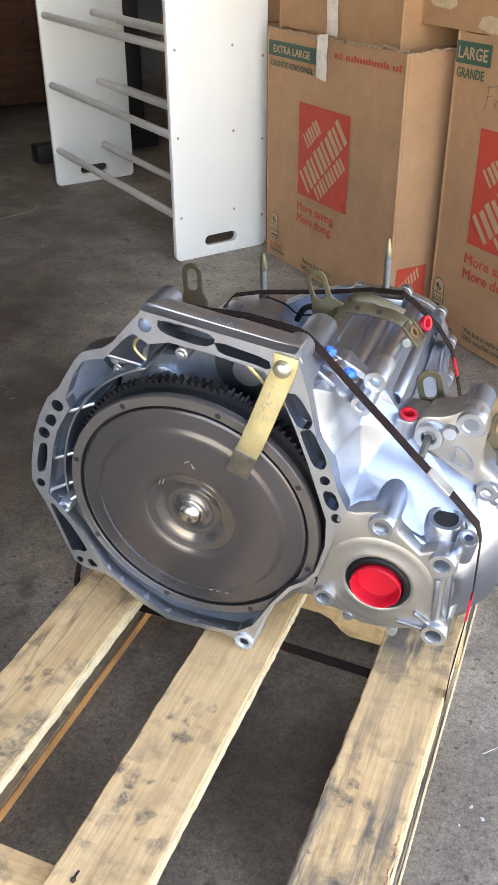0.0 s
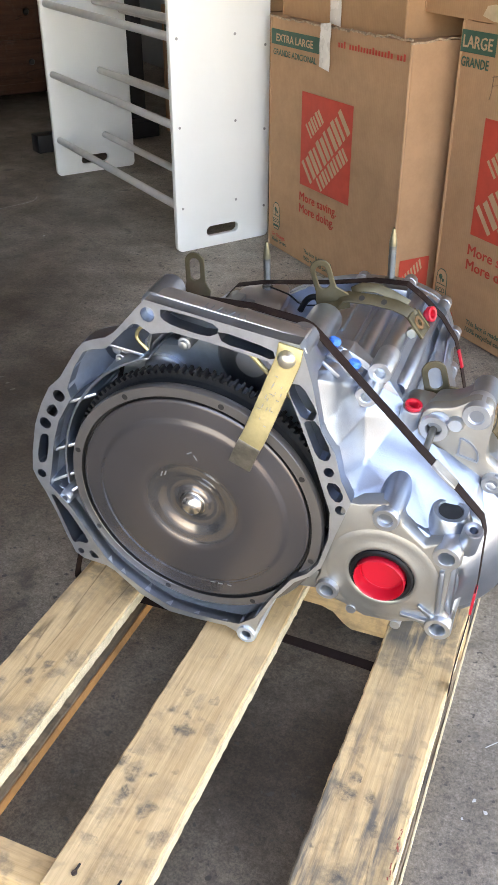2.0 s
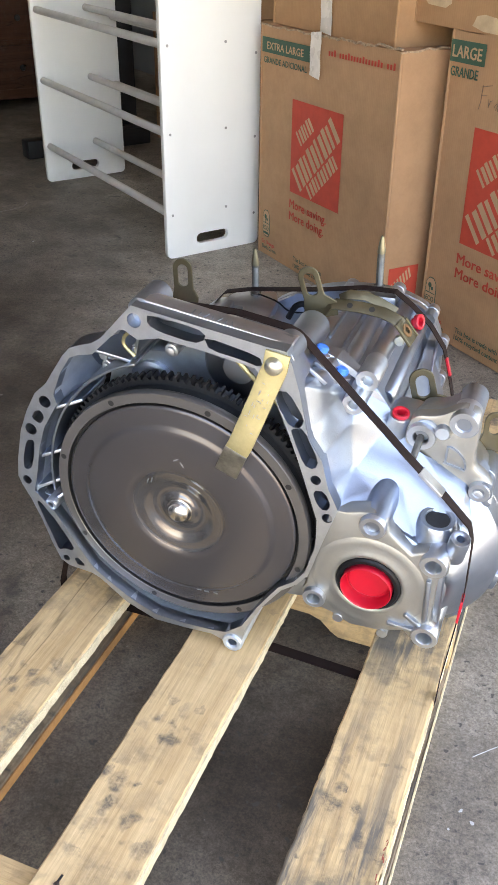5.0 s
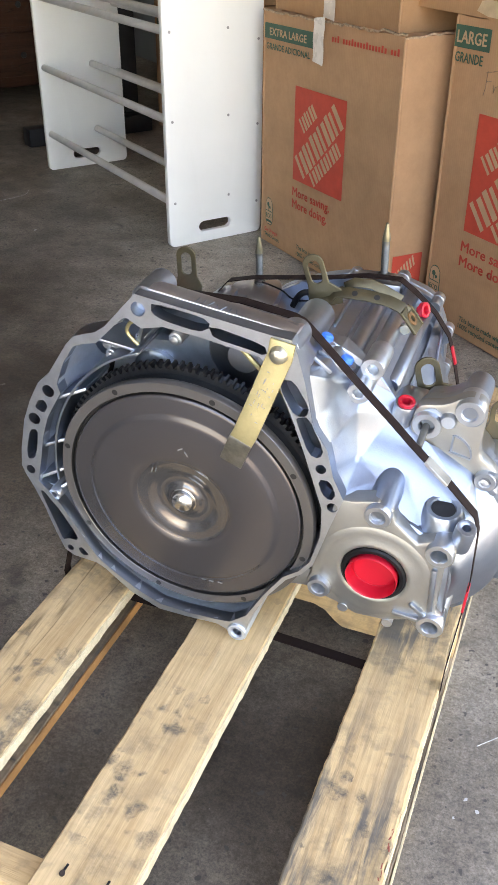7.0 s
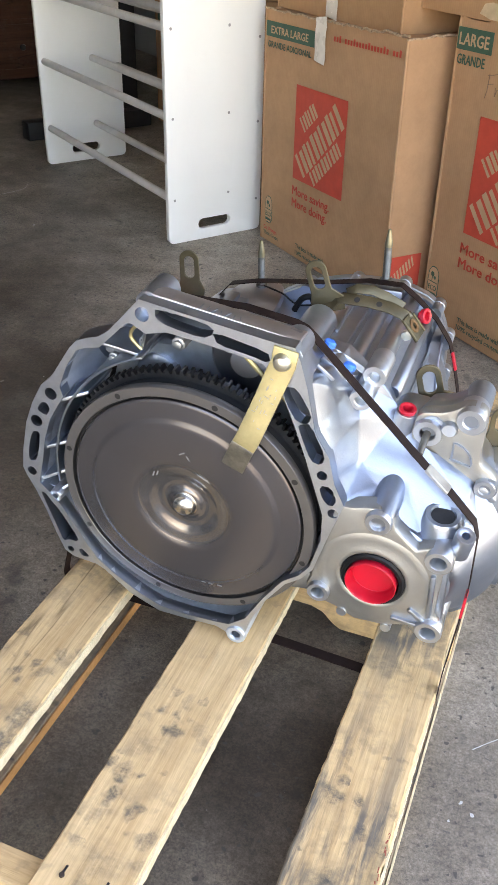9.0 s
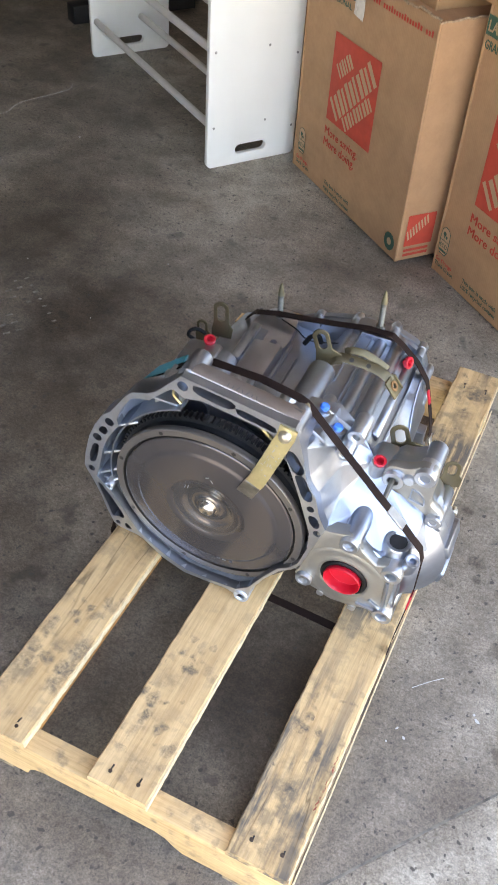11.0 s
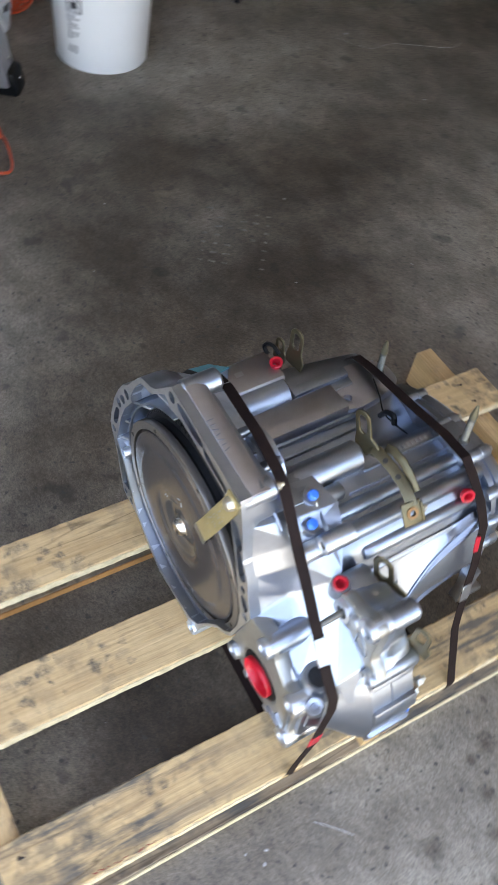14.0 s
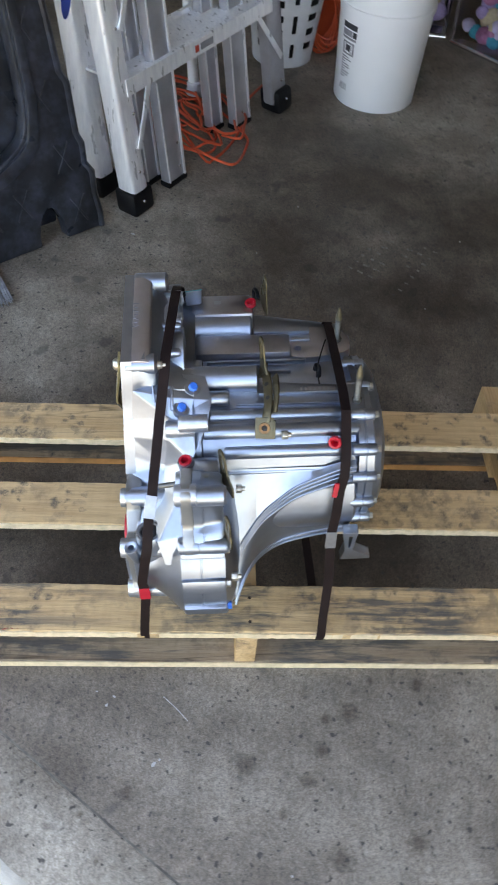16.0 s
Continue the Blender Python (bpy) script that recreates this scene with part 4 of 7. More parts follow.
# gear case behind the bell
MID = [(-0.125, -0.13), (-0.150, -0.04), (-0.150, 0.04), (-0.140, 0.082), (-0.115, 0.092), (-0.055, 0.086), (-0.02, 0.088), (0.022, 0.080), (0.040, 0.066), (0.060, 0.070), (0.066, 0.112), (0.085, 0.128), (0.112, 0.112),
       (0.140, 0.108), (0.172, 0.104), (0.190, 0.090), (0.203, 0.057), (0.224, 0.010), (0.240, -0.045), (0.218, -0.105), (0.100, -0.170), (0.0, -0.185), (-0.08, -0.165)]
BACK = [(-0.10, -0.12), (-0.125, -0.04), (-0.125, 0.03), (-0.11, 0.066), (-0.09, 0.076), (-0.045, 0.074), (-0.01, 0.074), (0.020, 0.070), (0.040, 0.060), (0.060, 0.066), (0.074, 0.098), (0.090, 0.112), (0.112, 0.110),
        (0.140, 0.108), (0.172, 0.104), (0.188, 0.088), (0.200, 0.057), (0.220, 0.012), (0.234, -0.030), (0.208, -0.085), (0.090, -0.140), (0.0, -0.150), (-0.06, -0.14)]
m1, m2 = soften(MID, 2), soften(BACK, 2)
bm = bm_new()
rings(bm, [[(x, 0.104, z) for x, z in m1], [(x, 0.118, z) for x, z in m1], [(x, 0.200, z) for x, z in [lerp(p, q, 0.35) for p, q in zip(m1, m2)]], [(x, 0.345, z) for x, z in m2], [(x, 0.350, z) for x, z in [(0.05 + (x - 0.05) * 0.97, z * 0.97) for x, z in m2]]])
part("gear_case", bm, CAST, gear, "silver ribbed gear case", bevel=0.0)
# seam flange between bell and case
bm = bm_new()
seam = [(0.045 + (x - 0.045) * 1.028, z * 1.035 + 0.001) for x, z in m1]
rings(bm, [[(x, 0.096, z) for x, z in seam], [(x, 0.1175, z) for x, z in seam]])
part("seam_flange", bm, CAST, gear, bevel=0.0015)
bm = bm_new()
rings(bm, [[(x, 0.1176, z) for x, z in [(0.045 + (x - 0.045) * 1.012, z * 1.015) for x, z in m1]], [(x, 0.1188, z) for x, z in [(0.045 + (x - 0.045) * 1.012, z * 1.015) for x, z in m1]]])
part("gasket", bm, GROOVE, gear, "thin dark gasket line")
# rounded ribs along the top and right of the case: x, z, radius, from, to
for x, z, r, ya, yb in ((-0.078, 0.086, 0.027, 0.082, 0.202), (0.086, 0.130, 0.021, 0.060, 0.206), (0.109, 0.1885, 0.016, 0.010, 0.058), (0.140, 0.105, 0.011, 0.128, 0.345), (0.168, 0.101, 0.012, 0.118, 0.352), (0.190, 0.080, 0.0105, 0.15, 0.352),
                        (0.203, 0.050, 0.005, 0.15, 0.345), (-0.030, 0.086, 0.010, 0.13, 0.245), (0.118, 0.122, 0.012, 0.10, 0.16)):
    bm = bm_new()
    lathe(bm, [(0.0, ya), (r * 0.8, ya), (r, ya + 0.003), (r * 0.97, yb - 0.004), (r * 0.75, yb), (0.0, yb)], Matrix.Translation((x, 0, z)) @ pose(0, 0, 0, -90, 0, 0), 24)
    part("rib", bm, CAST, gear)
# raised flat panel and its lug at the back left, in greyer castings
bm = bm_new()
box(bm, (-0.028, 0.185, 0.083), (0.050, 0.155, 0.030), (0, -4, 0))
part("raised_panel", bm, DULL, gear, bevel=0.004)
bm = bm_new()
box(bm, (-0.065, 0.240, 0.070), (0.030, 0.090, 0.030))
part("raised_panel", bm, DULL, gear, bevel=0.004)
bm = bm_new()
plate(bm, soften([(-0.075, 0.255), (-0.01, 0.250), (0.0, 0.285), (-0.012, 0.36), (-0.055, 0.362), (-0.078, 0.33)], 2), [circle2((-0.025, 0.275), 0.0055, 16)], 0.0, 0.022)
for v in bm.verts:
    v.co = (v.co.x, v.co.z, 0.066 + v.co.y)
part("stud_lug", bm, DULL, gear, "flat grey lug with a hole", bevel=0.002)
bm = bm_new()
box(bm, (-0.05, 0.345, 0.045), (0.05, 0.02, 0.07))
part("lug_web", bm, CAST, gear, bevel=0.003)
# stepped ridges along the top
for p, sz in (((-0.064, 0.250, 0.090), (0.016, 0.092, 0.016)), ((-0.050, 0.252, 0.084), (0.014, 0.088, 0.014)), ((0.004, 0.205, 0.086), (0.005, 0.160, 0.010)), ((0.022, 0.200, 0.081), (0.004, 0.120, 0.008)), ((0.105, 0.275, 0.116), (0.004, 0.140, 0.006)), ((0.124, 0.255, 0.110), (0.003, 0.170, 0.008))):
    part("case_ridge", box(bm_new(), p, sz, (0, 4, 0)), CAST, gear, bevel=0.0018)
# end cover with bolt ears
ECO = [(-0.035, -0.10), (-0.045, 0.0), (-0.025, 0.066), (0.02, 0.092), (0.08, 0.110), (0.150, 0.112), (0.195, 0.095), (0.214, 0.05), (0.216, -0.01), (0.200, -0.07), (0.150, -0.115), (0.06, -0.13)]
eco = soften(ECO, 2)
bm = bm_new()
ecs = lambda k: [(0.09 + (x - 0.09) * k, z * k) for x, z in eco]
rings(bm, [[(x, 0.349, z) for x, z in ecs(1.03)], [(x, 0.357, z) for x, z in ecs(1.03)], [(x, 0.358, z) for x, z in ecs(1.005)], [(x, 0.360, z) for x, z in ecs(1.005)], [(x, 0.361, z) for x, z in ecs(1.03)], [(x, 0.372, z) for x, z in ecs(1.03)],
           [(x, 0.374, z) for x, z in ecs(0.97)], [(x, 0.384, z) for x, z in ecs(0.94)], [(x, 0.390, z) for x, z in ecs(0.86)]])
endc = part("end_cover", bm, CAST, gear, "cast end cover with a dark seam", bevel=0.0)
for x, z, bolted in ((0.200, 0.088, 1), (0.217, 0.046, 1), (0.219, -0.010, 1), (0.209, -0.062, 1), (0.162, -0.112, 1), (0.152, 0.112, 1), (0.088, 0.108, 1), (0.022, 0.091, 0), (-0.043, 0.034, 0), (0.052, -0.130, 1)):
    bm = bm_new()
    lathe(bm, [(0.0, 0.340), (0.0085, 0.340), (0.0095, 0.345), (0.0095, 0.358), (0.0088, 0.3585), (0.0088, 0.3600), (0.0095, 0.3605), (0.0092, 0.373), (0.0080, 0.3755), (0.0, 0.3755)], Matrix.Translation((x, 0, z)) @ pose(0, 0, 0, -90, 0, 0), 20)
    ear = part("bolt_ear", bm, CAST, endc)
    if bolted:
        bm = bm_new()
        cyl(bm, (x, 0.3756, z), (x, 0.3810, z), 0.0052, seg=6)
        part("bolt", bm, BOLT, ear)
# studs with turned points
for x, y, z, top in ((-0.042, 0.3408, 0.086, 0.156), (0.129, 0.351, 0.118, 0.192)):
    bm = bm_new()
    h = top - z
    pr = [(0.0075, 0.0), (0.0075, 0.005), (0.0048, 0.006)]
    for i in range(34):
        zz = 0.006 + (h * 0.52) * i / 33
        pr += [(0.0050, zz), (0.0047, zz + h * 0.52 / 66)]
    pr += [(0.0048, h * 0.62), (0.0050, h - 0.022), (0.0047, h - 0.018), (0.0016, h - 0.002), (0.0, h)]
    lathe(bm, pr, Matrix.Translation((x, y, z)), 16)
    part("stud", bm, STUD, gear, "grey threaded stud with a turned point")
    bm = bm_new()
    lathe(bm, [(0.0053, h - 0.024), (0.0054, h - 0.0215), (0.0050, h - 0.0178), (0.0019, h - 0.0012), (0.0, h + 0.0006)], Matrix.Translation((x, y, z)), 16)
    part("stud_tip", bm, STUDTIP, gear, "turned bright point of the stud")
bm = bm_new()
box(bm, (0.125, 0.345, 0.110), (0.065, 0.036, 0.018))
part("stud_pad", bm, CAST, gear, bevel=0.003)

# differential housing, its cover plate and caps
DX, DZ = 0.218, -0.068
DM = Matrix.Translation((DX, 0, DZ)) @ pose(0, 0, 0, -90, 0, 0)
bm = lathe(bm_new(), [(0.040, 0.030), (0.042, 0.020), (0.070, 0.012), (0.083, 0.016), (0.090, 0.030), (0.098, 0.045), (0.110, 0.060), (0.125, 0.074), (0.1315, 0.082), (0.1315, 0.110), (0.1300, 0.1105), (0.1300, 0.1122), (0.1315, 0.113), (0.130, 0.146), (0.112, 0.156),
                                              (0.09, 0.162), (0.05, 0.168), (0.0, 0.17)], DM, 72, False)
for v in bm.verts:      # the dome is cut back where the shoulder's facets lie over it
    k = min(1.0, max(0.0, (v.co.z - DZ - 0.005) / 0.03)) * min(1.0, max(0.0, (0.320 - v.co.x) / 0.03))
    r = math.hypot(v.co.x - DX, v.co.z - DZ)
    q = min(r, 0.074 + max(0.0, v.co.y - 0.066) * 1.6)
    q = 1 + k * (q / max(r, 1e-6) - 1)
    v.co.x, v.co.z = DX + (v.co.x - DX) * q, DZ + (v.co.z - DZ) * q
part("differential_housing", bm, CAST, gear, "round cast differential housing")
COV = [(0.172, 0.026), (0.188, 0.026), (0.205, 0.031), (0.219, 0.034), (0.233, 0.026), (0.237, 0.010), (0.262, -0.012), (0.277, -0.004), (0.292, -0.002), (0.303, -0.014), (0.302, -0.030), (0.293, -0.040), (0.290, -0.105), (0.302, -0.118), (0.300, -0.136), (0.286, -0.145),
       (0.272, -0.140), (0.262, -0.128), (0.235, -0.138), (0.200, -0.140), (0.176, -0.128), (0.160, -0.124), (0.146, -0.120), (0.140, -0.104), (0.146, -0.090), (0.150, -0.060), (0.160, -0.02)]
part("seal_cover", plate(bm_new(), COV, [circle2((DX, DZ), 0.038, 40)] + [circle2(c, 0.0084, 18) for c in ((0.219, 0.018), (0.287, -0.016), (0.287, -0.124), (0.157, -0.106))], -0.001, 0.022), CREAM, gear, "bare grey cast plate round the output seal", bevel=0.003)
part("raised_ring", lathe(bm_new(), [(0.0375, 0.014), (0.0375, -0.0022), (0.0395, -0.0034), (0.0430, -0.0034), (0.0450, -0.0024), (0.0560, -0.0020), (0.0640, -0.0016), (0.0680, 0.001)], DM, 56, False), CREAM, gear, "smooth bare-metal dish round the seal")
part("seal", lathe(bm_new(), [(0.0372, 0.006), (0.0368, -0.0030), (0.0345, -0.0050), (0.0305, -0.0045), (0.0285, 0.010)], DM, 48, False), BLACKRUB, gear, "black rubber shaft seal")
part("red_cap", lathe(bm_new(), [(0.0285, 0.012), (0.0291, -0.005), (0.0294, -0.0085), (0.0286, -0.0100), (0.0275, -0.0085), (0.0266, 0.002), (0.0262, 0.0055), (0.0255, 0.0068), (0.0240, 0.0062), (0.0225, 0.0050), (0.010, 0.0048), (0.0, 0.0048)], Matrix.Translation((DX - 0.001, 0, DZ - 0.002)) @ pose(0, 0, 0, -90, 0, 0), 48, False), RED, gear,
     "open bright red plastic shipping cap")
for x, z, r, yb in ((0.219, 0.018, 0.0145, 0.07), (0.287, -0.016, 0.0150, 0.06), (0.287, -0.124, 0.0155, 0.05), (0.157, -0.106, 0.0135, 0.05), (0.185, -0.134, 0.0062, 0.03), (0.238, -0.141, 0.0062, 0.03)):
    bm = bm_new()
    fy = 0.006 if r < 0.01 else 0.0
    lathe(bm, [(0.0, -0.0080 + fy), (r * 0.94, -0.0080 + fy), (r, -0.0065 + fy), (r * 1.02, yb)] if fy else [(0.0, 0.016), (r * 0.5, 0.016), (r * 0.55, -0.0065), (r * 0.62, -0.0085), (r * 0.94, -0.0085), (r, -0.0065), (r * 0.97, yb * 0.5), (r * 1.05, yb)], Matrix.Translation((x, 0, z)) @ pose(0, 0, 0, -90, 0, 0), 28)
    part("bolt_boss", bm, FACE, gear)
bm = bm_new()
box(bm, (0.292, 0.030, -0.07), (0.012, 0.045, 0.10))
part("cover_web", bm, CAST, gear, bevel=0.004)
for p, q in (((0.243, -0.118), (0.280, -0.121)), ((0.262, -0.098), (0.282, -0.114)), ((0.284, -0.040), (0.284, -0.104))):
    bm = bm_new()
    d = Vector((q[0] - p[0], 0, q[1] - p[1]))
    box(bm, ((p[0] + q[0]) / 2, -0.0015, (p[1] + q[1]) / 2), (d.length, 0.009, 0.006), (0, -math.degrees(math.atan2(d.z, d.x)), 0))
    part("small_rib", bm, CAST, gear, bevel=0.002)
bm = bm_new()
box(bm, (0.150, 0.070, -0.135), (0.10, 0.07, 0.03), (0, -8, 0))
part("lower_web", bm, CAST, gear, bevel=0.004)
# pads round the housing seam
for a in (-78, -48, -14, 14, 40):
    x, z = DX + 0.125 * math.cos(radians(a)), DZ + 0.125 * math.sin(radians(a))
    bm = bm_new()
    box(bm, (x, 0.114, z), (0.024, 0.066, 0.026), (0, -a, 0))
    pad = part("seam_pad", bm, CAST, gear, bevel=0.004)
    bm = bm_new()
    cyl(bm, (x + 0.002, 0.147, z), (x + 0.002, 0.153, z), 0.006, seg=6)
    part("bolt", bm, BLUE if a == -14 else BOLT, pad)
# triangular mount with its bosses
MT = soften([(0.232, 0.104), (0.262, 0.109), (0.284, 0.125), (0.304, 0.120), (0.306, 0.095), (0.303, 0.052), (0.318, 0.042), (0.330, 0.026), (0.324, 0.008), (0.306, 0.012), (0.275, 0.030), (0.240, 0.040), (0.226, 0.070)], 2)
part("mount", plate(bm_new(), MT, [circle2((0.289, 0.108), 0.007, 20), circle2((0.315, 0.0245), 0.0055, 16), circle2((0.246, 0.083), 0.0085, 20)], 0.087, 0.104), CREAM, gear, "triangular cast mounting bracket", bevel=0.003)
for x, z, r, ya, yb in ((0.290, 0.106, 0.0150, 0.082, 0.152), (0.316, 0.024, 0.0125, 0.082, 0.152), (0.250, 0.090, 0.0130, 0.086, 0.128)):
    bm = bm_new()
    lathe(bm, [(0.0, ya), (r, ya), (r, 0.1085), (r * 0.95, 0.109), (r * 0.95, 0.1105), (r, 0.111), (r, yb - 0.004), (r * 0.8, yb), (0.0, yb)], Matrix.Translation((x, 0, z)) @ pose(0, 0, 0, -90, 0, 0), 22)
    part("case_boss", bm, CAST, gear)
mt = lambda k: [(0.262 + (x - 0.262) * k, 0.066 + (z - 0.066) * k) for x, z in MT]
part("mount_block", rings(bm_new(), [[(x, y, z) for x, z in mt(k)] for y, k in ((0.103, 0.93), (0.1165, 0.93), (0.117, 0.90), (0.1185, 0.90), (0.119, 0.88), (0.140, 0.82), (0.146, 0.74))]), CAST, gear, bevel=0.0)
part("mount_web", rings(bm_new(), [[(x, y, z) for x, z in soften([(0.195, 0.095), (0.250, 0.092), (0.262, 0.040), (0.300, 0.010), (0.300, -0.060), (0.195, -0.060)], 2)] for y in (0.100, 0.142)]), CAST, gear, bevel=0.006)
arc = [(0.272 + 0.024 * math.cos(radians(a)), 0.050 + 0.024 * math.sin(radians(a))) for a in range(-8, 84, 7)]
part("mount_rib", band(bm_new(), [(x, 0.0865, z) for x, z in [(0.272, 0.052)] + arc + [(0.274, 0.052)]], (0, 0.003, 0), 0.0022), CAST, gear)
for x, z, r in ((0.289, 0.108, 0.0155), (0.315, 0.0245, 0.012), (0.246, 0.083, 0.016), (0.268, 0.092, 0.009)):
    bm = bm_new()
    lathe(bm, [(r * 0.5, 0.100), (r * 0.5, 0.081), (r * 0.58, 0.0795), (r * 0.95, 0.0795), (r, 0.082), (r, 0.11)] if r > 0.01 else [(0, 0.080), (r * 0.8, 0.080), (r, 0.083), (r, 0.10)], Matrix.Translation((x, 0, z)) @ pose(0, 0, 0, -90, 0, 0), 26)
    part("bolt_boss", bm, FACE, gear)
bm = bm_new()
cyl(bm, (0.245, 0.090, 0.080), (0.244, 0.0537, 0.0735), 0.0042, 0.0038, seg=14)
part("shift_shaft", bm, STUD, gear, "short dark steel selector shaft")
# drain pad with its dark bore, and the small drilled pad
pm = Matrix.Translation((0.280, 0.036, 0.0100)) @ Vector((0.06, -0.10, 0.99)).to_track_quat("Z", "Y").to_matrix().to_4x4()
part("drain_boss", lathe(bm_new(), [(0.0130, -0.026), (0.0130, 0.0035), (0.0142, 0.0055), (0.0185, 0.0055), (0.0205, 0.003), (0.0220, -0.010), (0.0250, -0.026)], pm, 36, False), CAST, gear, "cast pad with an open bore")
part("bore", lathe(bm_new(), [(0.0131, 0.0035), (0.0131, -0.034), (0.0, -0.034)], pm, 30), STEELDARK, gear)
sm = Matrix.Translation((0.308, 0.012, 0.010)) @ Vector((0.15, -0.25, 0.95)).to_track_quat("Z", "Y").to_matrix().to_4x4()
part("drilled_pad", lathe(bm_new(), [(0.0045, -0.010), (0.0045, 0.005), (0.006, 0.006), (0.010, 0.006), (0.011, 0.004), (0.011, -0.03)], sm, 22), CAST, gear)
# curved skirt that sweeps from the end cover down to the differential, with four raised ribs
TOPC = smooth_path([(0.214, 0.345, 0.067), (0.2158, 0.320, 0.0621), (0.2188, 0.288, 0.0494), (0.2243, 0.255, 0.0356), (0.2315, 0.228, 0.0153), (0.2401, 0.205, -0.004), (0.2503, 0.188, -0.0264), (0.2624, 0.1705, -0.0525), (0.278, 0.157, -0.080)])
BOTC = smooth_path([(0.2136, 0.345, -0.0934), (0.2136, 0.325, -0.0947), (0.2173, 0.290, -0.0972), (0.2228, 0.256, -0.1004), (0.2300, 0.227, -0.1054), (0.2500, 0.199, -0.1070), (0.2740, 0.181, -0.1110), (0.2950, 0.1686, -0.1226), (0.3120, 0.1588, -0.145)])
bm = bm_new()
rows = []
for p, q in zip(TOPC, BOTC):
    rows.append([Vector((0.204, p.y, max(p.z + 0.003, 0.057))), Vector((0.206, p.y, max(p.z + 0.002, 0.053)))] + [p.lerp(q, k / 6) for k in range(7)] + [q + Vector((-0.010, 0, -0.004)), Vector((0.17, q.y, q.z))])
rings(bm, rows, False, False, False)
part("case_skirt", bm, CAST, gear)
for k in (0.0, 0.06, 0.12, 0.20, 0.93, 1.0):
    bm = bm_new()
    tube(bm, [p.lerp(q, k) + Vector((0.0005, 0, 0)) for p, q in zip(TOPC, BOTC)], 0.0019, 8)
    part("curved_rib", bm, CAST, gear)
bm = bm_new()
plate(bm, [(0.332, -0.066), (0.356, -0.066), (0.350, -0.112), (0.379, -0.131), (0.379, -0.138), (0.331, -0.138), (0.337, -0.112)], [[(0.342, -0.076), (0.348, -0.076), (0.345, -0.106), (0.342, -0.106)]], 0.222, 0.240)
for v in bm.verts:
    v.co = (v.co.y, v.co.x, v.co.z)
part("pan_hook", bm, CAST, gear, "small cast hook under the end cover", bevel=0.001)
# the folded right shoulder: walls that slope back from the flange to an upright plate, and the ledge below it
SP = {"G0": (0.098, 0.0205, 0.166), "G1": (0.098, 0.125, 0.150), "F1": (0.1336, 0.0185, 0.1603), "F2": (0.1444, 0.0160, 0.1093), "F3": (0.1596, 0.0148, 0.0853), "F4": (0.1680, 0.0131, 0.0520), "F5": (0.1802, 0.0119, 0.0273), "L1": (0.196, 0.016, 0.014),
      "K0": (0.140, 0.072, 0.150), "K1": (0.159, 0.070, 0.126), "P1": (0.1730, 0.067, 0.095), "P2": (0.1795, 0.057, 0.041), "P3": (0.2055, 0.044, 0.0265), "P4": (0.2345, 0.056, 0.030), "R0": (0.143, 0.125, 0.144),
      "R1": (0.172, 0.118, 0.121), "R2": (0.209, 0.098, 0.087), "R3": (0.248, 0.083, 0.060), "C1": (0.2326, 0.008, 0.000), "C2": (0.262, 0.024, -0.006), "D1": (0.300, 0.052, 0.018), "E1": (0.302, 0.101, 0.032), "E2": (0.326, 0.098, -0.020), "E3": (0.318, 0.058, -0.018)}
bm = bm_new()
sv = {k: bm.verts.new(v) for k, v in SP.items()}
for f in ("F1 K1 K0", "F1 K0 R0 G1 G0", "F1 F2 P1 K1", "F2 F3 P2 P1", "F3 F4 P2", "F4 F5 P3 P2", "F5 L1 P3", "L1 C1 P4 P3", "P4 C1 C2 D1", "K0 K1 R1 R0", "K1 P1 R2 R1", "P1 P2 R3 R2", "P2 P3 P4 R3", "P4 D1 R3", "R3 D1 E1", "D1 E3 E2 E1"):
    bm.faces.new([sv[k] for k in f.split()])
bmesh.ops.recalc_face_normals(bm, faces=bm.faces)
bmesh.ops.triangulate(bm, faces=bm.faces)
g = [e for e in bm.edges if len(e.link_faces) == 2 and e.calc_face_angle(0) > 0.12]
bmesh.ops.bevel(bm, geom=g, offset=0.0030, segments=3, profile=0.5, affect="EDGES")
part("shoulder", bm, CAST, gear, "folded silver shoulder of the housing")
bm = bm_new()
lathe(bm, [(0.0142, -0.004), (0.0158, 0.010), (0.0165, 0.040), (0.0165, 0.066), (0.0, 0.068)], Matrix.Translation((0.219, 0.0, 0.018)) @ Vector((0.0, 1.0, 0.03)).to_track_quat("Z", "Y").to_matrix().to_4x4(), 28)
part("column", bm, CAST, gear)
# ledge and small cast ribs near the ports
for p, sz, r in (((0.140, 0.076, 0.146), (0.034, 0.005, 0.006), (0, 36, 0)), ((0.136, 0.050, 0.157), (0.030, 0.004, 0.005), (0, 40, 6))):
    part("small_rib", box(bm_new(), p, sz, r), CAST, gear, bevel=0.0015)
